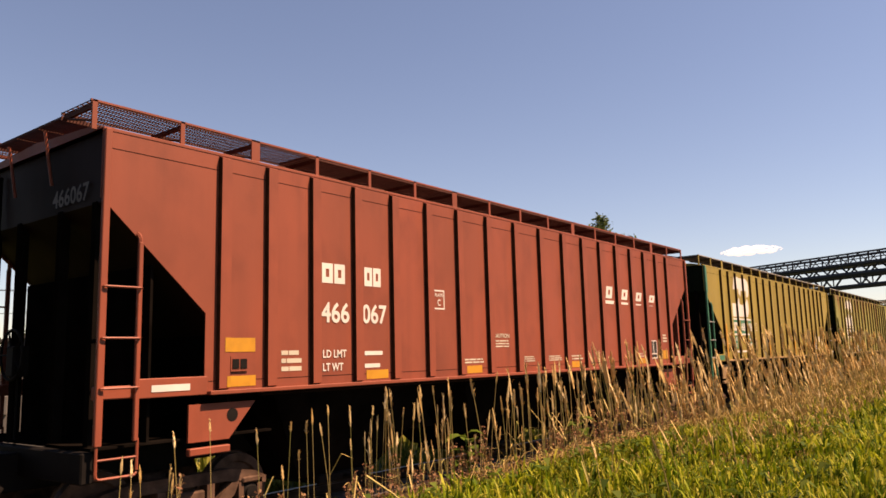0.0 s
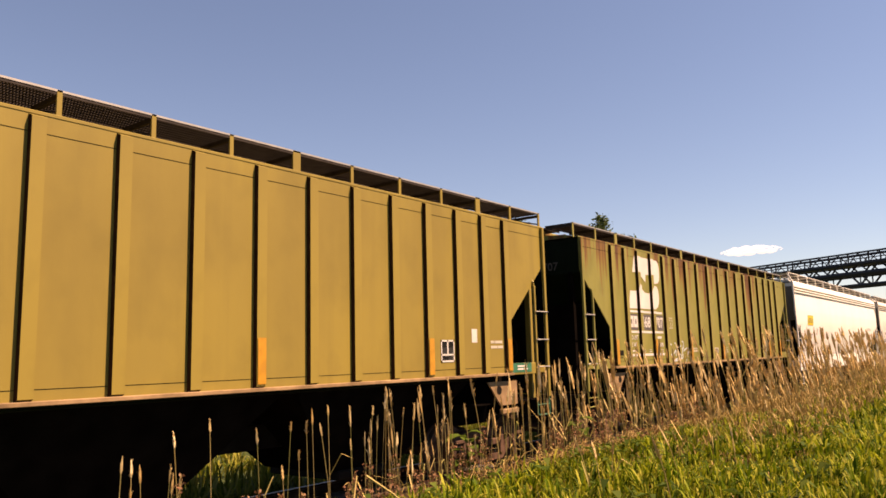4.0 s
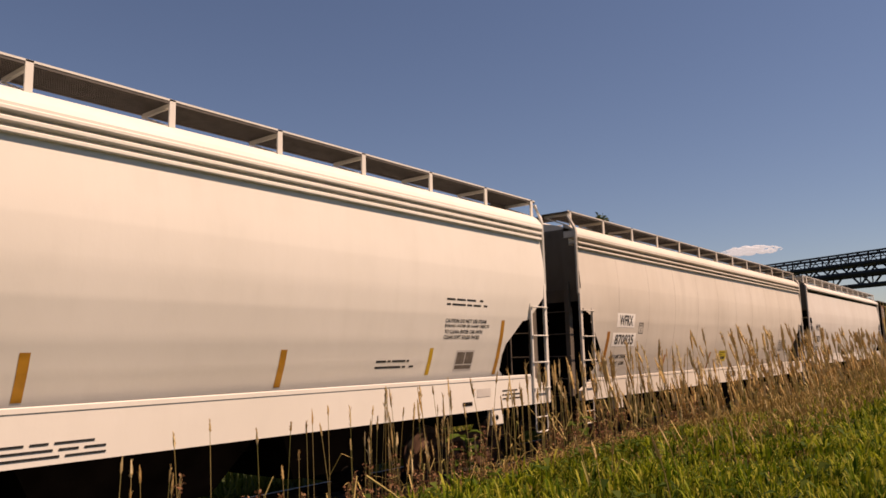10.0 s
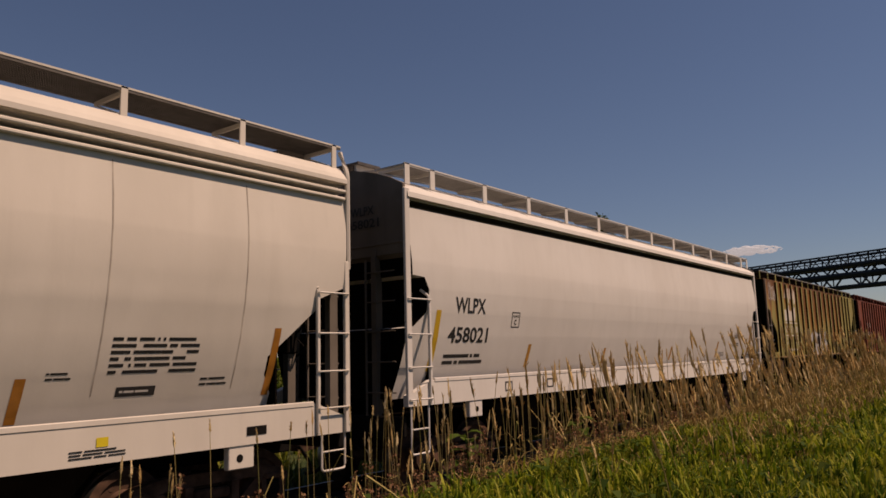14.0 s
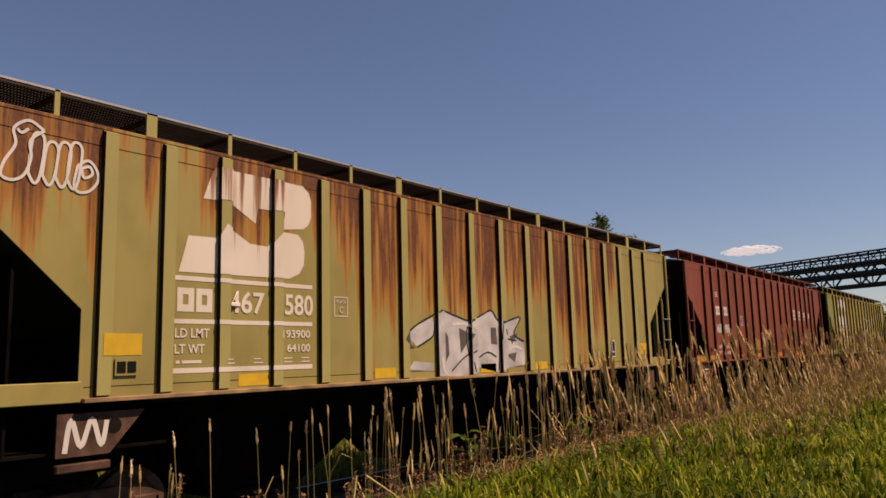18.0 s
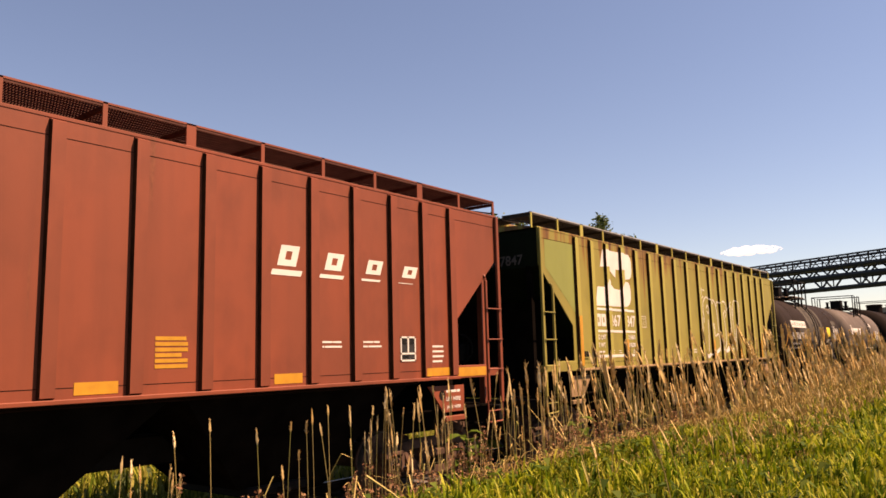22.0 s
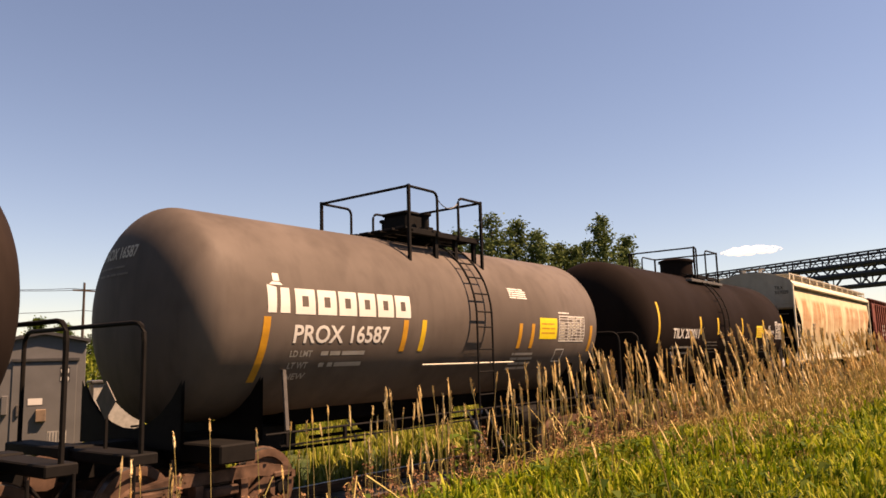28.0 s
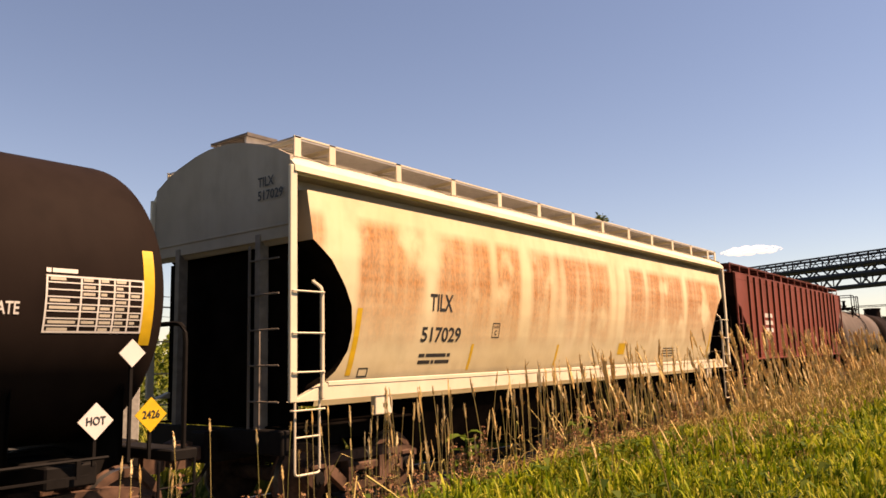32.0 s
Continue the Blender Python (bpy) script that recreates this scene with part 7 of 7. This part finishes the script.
            tip = Vector((lean * f + L * math.cos(a), L * math.sin(a), zc + rnd.uniform(0.0, 0.25) * L))
            root = Vector((lean * f, 0, zc - 0.1 * L))
            if rnd.random() < 0.5:
                part("limb", Geo().tube([root, tip], 0.05, 4, 0.015), "bark", trunk)
            for m in range(int((32 + 38 * L) * (0.62 if tone == "needles" else 1))):
                t = rnd.uniform(0.25, 1.05)
                c = root.lerp(tip, t) + Vector((rnd.gauss(0, 0.26), rnd.gauss(0, 0.26), rnd.gauss(0.08, 0.22)))
                s = rnd.uniform(0.10, 0.24)
                d = Vector((rnd.gauss(0, 1), rnd.gauss(0, 1), rnd.gauss(0.2, 0.6))).normalized()
                e = d.cross(Vector((rnd.gauss(0, 1), rnd.gauss(0, 1), rnd.gauss(0, 1)))).normalized()
                crown.add([c - d * s, c + e * s * 0.45, c + d * s * 1.2, c - e * s * 0.45], [(0, 1, 2, 3)])
    part("crown", crown, tone, tree)
    tree.location = (x, y, z0)
    return tree


def at(px_az, dist):
    a = radians(px_az)
    return dist * math.cos(a), dist * math.sin(a)


for az, dist, hgt, spr, sd in ((25.5, 72, 14.8, 3.4, 1), (24.1, 75, 13.2, 3.4, 2), (37.7, 76, 13.6, 3.6, 11), (28.1, 76, 12.6, 3.4, 12), (34.0, 72, 15.5, 3.4, 3), (32.2, 74, 15.3, 3.2, 4), (30.6, 71, 13.6, 3.2, 5), (29.2, 75, 12.9, 3.0, 6), (36.6, 78, 15.2, 3.8, 7), (27.0, 80, 13.6, 3.4, 8), (22.6, 78, 9.2, 2.6, 9), (35.4, 73, 13.8, 2.6, 10)):
    x, y = at(az, dist)
    pine(x, y, hgt * 1.04, spr * 1.12, sd)
for az, dist, hgt, spr, sd in ((18.6, 110, 10.5, 3.8, 21), (16.9, 115, 9.0, 3.4, 22), (15.2, 118, 7.5, 3.2, 23), (66.2, 125, 9.6, 3.6, 24), (64.6, 130, 9.0, 3.6, 25), (69.5, 120, 8.2, 4.0, 26), (62.5, 135, 9.2, 3.4, 27), (59.5, 130, 8.4, 3.6, 30), (72.0, 128, 8.8, 3.6, 31), (10.5, 150, 7.5, 4.0, 28), (8.0, 160, 7.0, 4.0, 29)):
    x, y = at(az, dist)
    pine(x, y, hgt, spr, sd, "leaves", 0.2)


def hedge():
    """A rough bank of light green shrubs beyond the far field."""
    rnd, g = random.Random(31), Geo()
    for i in range(15000):
        az, dist = rnd.uniform(38, 76), rnd.uniform(36, 44)
        x, y = at(az, dist)
        top = 3.0 + 1.3 * noise.noise((az * 0.25, 3, 1)) + 0.7 * noise.noise((az * 1.1, 1, 5))
        c = Vector((x, y, -0.3 + top * rnd.random() ** 0.6))
        s = rnd.uniform(0.09, 0.22)
        d = Vector((rnd.gauss(0, 1), rnd.gauss(0, 1), rnd.gauss(0.5, 0.8))).normalized()
        e = d.cross(Vector((rnd.gauss(0, 1), rnd.gauss(0, 1), rnd.gauss(0, 1)))).normalized()
        g.add([c - d * s, c + e * s * 0.5, c + d * s * 1.2, c - e * s * 0.5], [(0, 1, 2, 3)])
    tagged(part("shrub_bank", g, "shrub"), "rough bank of light green shrubs beyond the track", "shrubs", kind="stuff")


hedge()


def power_line():
    line = tagged(new("power_line"), "thin overhead wires on wooden poles behind the track", "power line")
    poles = [at(80, 60), at(63.5, 66), at(48, 74)]
    for x, y in poles:
        part("pole", Geo().tube([(x, y, -0.3), (x, y, 8.6)], 0.14, 8, 0.09), "bark", line)
        part("cross_arm", Geo().box(x - 0.9, x + 0.9, y - 0.06, y + 0.06, 7.9, 8.02), "bark", line)
    for k, z in ((-0.8, 8.1), (0.8, 8.1), (0.0, 6.4)):
        for (xa, ya), (xb, yb) in zip(poles, poles[1:]):
            pts = [(xa + (xb - xa) * t + k, ya + (yb - ya) * t, z - 2.0 * t * (1 - t)) for t in [i / 12 for i in range(13)]]
            part("wire", Geo().tube(pts, 0.022, 5), "steel", line)


power_line()


def cloud(az, elev, wide, tall, seed):
    rnd, g = random.Random(seed), Geo()
    dist = 3000.0
    a, e = radians(az), radians(elev)
    c = Vector((math.cos(a) * math.cos(e), math.sin(a) * math.cos(e), math.sin(e))) * dist
    right = Vector((math.sin(a), -math.cos(a), 0))
    for i in range(110):
        u = rnd.uniform(-1, 1)
        p = c + right * u * wide / 2 + Vector((0, 0, rnd.uniform(-0.25, 0.4) * tall * (1 - u * u) ** 0.5))
        r = rnd.uniform(0.05, 0.17) * tall * (1.05 - abs(u)) + 0.6
        g.lathe([(r * math.sin(k), max(0.01, r * 3.2 * math.cos(k))) for k in [-1.57 + j * 0.314 for j in range(11)]], "z", at=p, n=12)
    tagged(part("cloud", g, "cloud", smooth=True), "small white fair-weather cloud", "cloud", kind="structure")


cloud(15.4, 6.85, 215, 46, 3)
cloud(20.6, 5.0, 110, 40, 5)
cloud(18.6, 4.5, 160, 34, 8)


# ---- grasses ----
def ribbon(g, x, y, z, h, w, bend, a):
    """One bent grass blade, rooted at x, y, z and falling over towards the angle a."""
    dx, dy = math.cos(a), math.sin(a)
    px, py = -dy * w, dx * w
    b = bend * h
    vs = [(x - px, y - py, z), (x + px, y + py, z)]
    for f, k in ((0.45, 1.0), (0.8, 0.7)):
        lift = z + h * f * (1 - 0.30 * bend * f)
        vs += [(x + dx * b * f * f - px * k, y + dy * b * f * f - py * k, lift), (x + dx * b * f * f + px * k, y + dy * b * f * f + py * k, lift)]
    vs.append((x + dx * b, y + dy * b, z + h * (1 - 0.45 * bend)))
    g.add(vs, [(0, 1, 3, 2), (2, 3, 5, 4), (4, 5, 6)])


def tuft(g, rnd, x, y, size, count, w, spread=0.35):
    for _ in range(count):
        r, a = size * spread * rnd.random(), rnd.uniform(0, 6.283)
        px, py = x + r * math.cos(a), y + r * math.sin(a)
        ribbon(g, px, py, ground_height(px, py) - 0.02, size * rnd.uniform(0.55, 1.15), w * rnd.uniform(0.7, 1.4), rnd.uniform(0.05, 0.75), a + rnd.gauss(0, 0.6))


def blades():
    """The green meadow before the camera, in tufts, with taller clumps and hollows between them."""
    rnd, g = random.Random(5), Geo()
    for i in range(3900):
        x = 3.0 + rnd.random() ** 1.8 * 40
        y = rnd.uniform(0.3 + x * 0.09, 5.75)
        lush = 0.5 + 0.5 * noise.noise((x * 0.6, y * 0.9, 3))
        tuft(g, rnd, x, y, (0.12 + 0.28 * lush) * rnd.uniform(0.7, 1.25), 11, 0.0065 * (1 + x * 0.06))
    for i in range(700):                      # clumps of broad, tall blades
        x = 4.5 + rnd.random() ** 1.6 * 30
        y = rnd.uniform(0.6 + x * 0.09, 5.7)
        if noise.noise((x * 0.7 + 9, y * 1.1, 6)) > -0.05:
            tuft(g, rnd, x, y, rnd.uniform(0.26, 0.46), 9, 0.010 * (1 + x * 0.05), 0.25)
    for i in range(13000):                    # the same meadow round and behind the camera
        x, y = (rnd.gauss(3, 5), rnd.gauss(-0.5, 4)) if i % 3 else (rnd.uniform(-18, 30), rnd.uniform(-13, 5.6))
        if y < 5.6 and (x < 3 + rnd.uniform(-0.5, 1.2) or y < 0.3 + x * 0.09 + rnd.uniform(-0.2, 0.5)):
            tuft(g, rnd, x, y, rnd.uniform(0.16, 0.36), 7, 0.0095)
    for i in range(520):                      # lusher plants along the edge of the bank
        x = 4.2 + 14 * rnd.random()
        tuft(g, rnd, x, rnd.uniform(5.0, 5.6), rnd.uniform(0.16, 0.36), 9, 0.010)
    for i in range(650):
        tuft(g, rnd, rnd.uniform(-12, 30), rnd.uniform(5.9, 7.0), rnd.uniform(0.15, 0.4), 8, 0.008)
    tagged(part("meadow_grass", g, "blade"), "dense green meadow grass on the bank", "grass", kind="stuff")
    g = Geo()                                 # dead grass among the green, more of it farther off
    for i in range(3800):
        x = 7.0 + 36 * rnd.random() ** 1.1
        y = 5.9 - (5.9 - max(2.6, 5.3 - 0.09 * x)) * rnd.random() ** 1.7 if i % 5 < 3 else rnd.uniform(1.5 + 0.09 * x, 5.9)
        tuft(g, rnd, x, y, rnd.uniform(0.25, 0.58) * min(1.0, 0.30 + max(0.0, x - 9) * 0.07), 5, 0.0045 * (1 + x * 0.07), 0.2)
    for i in range(900):                      # flattened straw along the edge of the bank
        x = 7.5 + 15 * rnd.random()
        y = 5.55 + rnd.gauss(0, 0.09)
        ribbon(g, x, y, ground_height(x, 5.3) + rnd.uniform(0.06, 0.26), rnd.uniform(0.10, 0.22), 0.007, rnd.uniform(1.2, 2.4), rnd.choice((0.0, math.pi)) + rnd.gauss(0, 0.5))
    tagged(part("dead_grass", g, "hay"), "tawny dead grass between the green blades", "grass", kind="stuff")


def far_grass():
    """The field beyond the rails, seen under and between the cars."""
    rnd, g = random.Random(41), Geo()
    for i in range(5200):
        x = rnd.uniform(-12, 46)
        y = 10.9 + 16 * rnd.random() ** 1.5
        lush = 0.5 + 0.5 * noise.noise((x * 0.5, y * 0.5, 8))
        tuft(g, rnd, x, y, (0.28 + 0.50 * lush) * rnd.uniform(0.7, 1.2), 8, 0.012 + 0.0006 * y, 0.3)
    tagged(part("field_grass", g, "field"), "tall yellow-green grass beyond the rails", "grass", kind="stuff")


blades()
far_grass()


def reeds():
    """Tall dry grasses with golden seed heads between the bank and the track."""
    rnd, stems, heads = random.Random(11), Geo(), Geo()
    def reed(x, y, top, lean, fat, head):
        z0 = ground_height(x, y) - 0.03
        h = top - z0
        a = rnd.uniform(0, 2 * math.pi)
        lx, ly = -0.62 * lean * h, 0.79 * lean * h + rnd.uniform(-0.05, 0.05) * h
        def at_f(f):
            return Vector((x + lx * f * f, y + ly * f * f, z0 + h * f))
        hf = 1 - head * rnd.uniform(0.6, 1.3) / max(0.8, h)
        thick = 0.0035 + 0.0002 * x
        stems.tube([at_f(0), at_f(0.3), at_f(0.6), at_f(hf + 0.02)], thick, 4, thick * 0.8)
        r = fat * rnd.uniform(0.7, 1.2)
        rows = [(t, q) for t, q in ((0, 0.3), (0.25, 0.75), (0.6, 0.7), (1.0, 0.1))]
        vs = []
        for t, q in rows:
            p, j = at_f(hf + (1.0 - hf) * t), rnd.uniform(0.75, 1.25)
            vs += [(p.x + r * q * j * math.cos(k * 2.0944 + a), p.y + r * q * j * math.sin(k * 2.0944 + a), p.z) for k in range(3)]
        heads.add(vs, [(i * 3 + k, i * 3 + (k + 1) % 3, i * 3 + 3 + (k + 1) % 3, i * 3 + 3 + k) for i in range(3) for k in range(3)])
        for m in range(18):           # the feathery spikelets of the head
            f = rnd.uniform(0.0, 0.85)
            p = at_f(hf + (1 - hf) * f)
            d = Vector((rnd.gauss(0, 0.45), rnd.gauss(0, 0.45), 1.6)).normalized() * (1 - hf) * h * rnd.uniform(0.12, 0.26)
            o = Vector((rnd.gauss(0, 1), rnd.gauss(0, 1), 0)).normalized() * r * (1 - 0.5 * f)
            s = o.normalized().cross(d).normalized() * r * 0.32
            heads.add([p + o * 0.3 - s, p + o * 0.3 + s, p + o * 0.9 + d * 0.6 + s * 0.7, p + o + d], [(0, 1, 2, 3)])
        for m in range(rnd.randint(0, 2)):        # long leaves
            f = rnd.uniform(0.1, 0.5)
            p, b = at_f(f), rnd.uniform(0, 6.28)
            d = Vector((math.cos(b), math.sin(b), 0))
            s = Vector((-d.y, d.x, 0)) * (0.005 + 0.0003 * x)
            L = rnd.uniform(0.2, 0.5)
            stems.add([p - s, p + s, p + d * L * 0.5 + s + Vector((0, 0, L * 0.6)), p + d * L * 0.5 - s + Vector((0, 0, L * 0.6)), p + d * L + Vector((0, 0, L * 0.5))], [(0, 1, 2, 3), (3, 2, 4)])
    def rim(x):
        """How high the tops stand along the track."""
        return 1.42 + 0.48 * min(1.0, max(0.0, (x - 5) / 7)) + 0.55 * min(1.0, max(0.0, (x - 12) / 12))
    for i in range(34):               # few and thin where the camera is near
        x = rnd.uniform(1.6, 7.5)
        reed(x, rnd.uniform(5.6, 6.4), rim(x) * rnd.uniform(0.70, 1.08), rnd.uniform(-0.03, 0.07), 0.015, 0.17)
    for i in range(105):
        x = 6.5 + 9.5 * rnd.random()
        clump = noise.noise((x * 0.9, 2, 0))
        reed(x, rnd.uniform(5.7, 6.5), (rim(x) + 0.25 * clump) * rnd.uniform(0.50, 1.08), rnd.uniform(-0.05, 0.09), 0.018, 0.27)
    for i in range(350):
        x = 12 + 42 * rnd.random() ** 1.3
        reed(x, rnd.uniform(5.6, 6.6), rim(x) * rnd.uniform(0.55, 1.16), rnd.uniform(0.0, 0.20), 0.024 + 0.0010 * x, 0.46)
    for i in range(260):              # lower ones that fill in behind the bank's edge
        x = 14 + 34 * rnd.random()
        reed(x, rnd.uniform(5.2, 6.0), rim(x) * rnd.uniform(0.42, 0.70), rnd.uniform(0.0, 0.25), 0.020 + 0.0008 * x, 0.35)
    for i in range(15):               # one dense stand
        reed(rnd.uniform(8.7, 10.5), rnd.uniform(5.5, 5.9), rnd.uniform(1.45, 2.0), rnd.uniform(-0.03, 0.05), 0.022, 0.34)
    for i in range(60):               # strays in the green
        x = rnd.uniform(7, 26)
        reed(x, rnd.uniform(2.8, 5.3), 0.66 + rnd.uniform(0.15, 0.60), rnd.uniform(-0.1, 0.25), 0.022, 0.22)
    # one dead stalk bent over the bank
    stems.tube([(5.55, 5.35, 0.86), (5.80, 5.22, 0.66), (6.0, 5.1, 0.45)], 0.014, 5, 0.005)
    tagged(part("dry_grass_stems", stems, "straw"), "thin dry stems of tall grass beside the track", "grass", kind="stuff")
    tagged(part("dry_grass_heads", heads, "plume"), "golden seed heads of the tall grass", "grass", kind="stuff")


reeds()


def weeds():
    """Brown dock and low broad-leaved weeds at the foot of the grass."""
    rnd, seeds, leaf, stems = random.Random(23), Geo(), Geo(), Geo()
    for i in range(560):
        x, y = 3.6 + 13 * rnd.random() ** 0.9, rnd.uniform(5.65, 6.6)
        patchy = noise.noise((x * 0.8, 7, 2))
        z0, h = ground_height(x, y), rnd.uniform(0.45, 1.10) * (0.78 + 0.5 * patchy)
        lx = rnd.uniform(-0.15, 0.15)
        stems.tube([(x, y, z0), (x + lx, y, z0 + h)], 0.005, 4, 0.003)
        for m in range(46):
            f = 1 - 0.62 * rnd.random() ** 1.4
            wide = 0.030 * (1.25 - f)
            c = Vector((x + lx * f + rnd.gauss(0, 0.012 + wide), y + rnd.gauss(0, 0.012 + wide), z0 + h * f))
            s = rnd.uniform(0.010, 0.022)
            d = Vector((rnd.gauss(0, 1), rnd.gauss(0, 1), rnd.gauss(0, 1))).normalized() * s
            e = d.cross(Vector((rnd.gauss(0, 1), rnd.gauss(0, 1), rnd.gauss(0, 1)))).normalized() * s * 0.7
            seeds.add([c - d, c + e, c + d, c - e], [(0, 1, 2, 3)])
    for i in range(1150):
        x, y = (rnd.uniform(2.0, 14), rnd.uniform(5.0, 6.6)) if i < 700 else (4.0 + 14 * rnd.random() ** 1.5, rnd.uniform(1.6, 5.6))
        z0 = ground_height(x, y)
        a, L, lift = rnd.uniform(0, 6.28), rnd.uniform(0.10, 0.26), rnd.uniform(0.15, 0.45)
        d, s = Vector((math.cos(a), math.sin(a), 0)), Vector((-math.sin(a), math.cos(a), 0)) * L * 0.20
        p = Vector((x, y, z0 + rnd.uniform(0, 0.28)))
        leaf.add([p, p + d * L * 0.5 + s + Vector((0, 0, lift * L)), p + d * L + Vector((0, 0, lift * L * 0.6)), p + d * L * 0.5 - s + Vector((0, 0, lift * L))], [(0, 1, 2, 3)])
    tagged(part("dock_stems", stems, "straw"), "stems of brown dock plants", "weed", kind="stuff")
    tagged(part("dock_seeds", seeds, "dock"), "reddish brown seed clusters of dock", "weed", kind="stuff")
    tagged(part("weed_leaves", leaf, "leaves"), "broad green leaves of low weeds", "weed", kind="stuff")


weeds()


def leafy_weed(x, y, top, seed):
    """A tall weed with broad, hanging green leaves."""
    rnd = random.Random(seed)
    plant = tagged(new("leafy_weed"), "broad-leaved green weed growing beside the ballast", "weed")
    z0 = ground_height(x, y) - 0.03
    part("stem", Geo().tube([(0, 0, 0), (0.03, 0, (top - z0) * 0.6), (-0.02, 0.02, top - z0)], 0.012, 6, 0.006), "leaves", plant)
    for i in range(11):
        a, f, L = i * 2.4 + rnd.uniform(-0.4, 0.4), 0.45 + 0.055 * i, rnd.uniform(0.22, 0.38)
        d, e, p = Vector((math.cos(a), math.sin(a), 0)), Vector((-math.sin(a), math.cos(a), 0)), Vector((0, 0, (top - z0) * f))
        rows = [(0.0, 0.02, 0.0), (0.25, 0.30, 0.10), (0.55, 0.34, 0.09), (0.85, 0.16, -0.02), (1.0, 0.0, -0.10)]
        vs = [v for t, w, h in rows for v in (p + d * L * t - e * L * w + Vector((0, 0, L * (h + w * 0.25))), p + d * L * t + Vector((0, 0, L * h)), p + d * L * t + e * L * w + Vector((0, 0, L * (h + w * 0.25))))]
        part("leaf", Geo().add(vs, [(3 * k + j, 3 * k + j + 1, 3 * k + j + 4, 3 * k + j + 3) for k in range(4) for j in (0, 1)]), "leaves", plant)
    plant.location = (x, y, z0)


leafy_weed(8.13, 6.0, 1.0, 3)
leafy_weed(11.15, 6.0, 0.93, 4)


# ---- movement ----
def motions():
    """The whole train rolls by at one speed, and its wheels turn."""
    for car in CARS:
        x = car.location.x
        walk(car, [(t, pose(x - SPEED * t, TRACK, 0)) for t in (0.0, 16.0, 32.0)])
    turn = math.degrees(SPEED / 0.448)
    for w, d in WHEELSETS:
        walk(w, [(t / 10, pose(d, 0, 0.448, 0, -turn * t / 10, 0)) for t in range(321)])


motions()
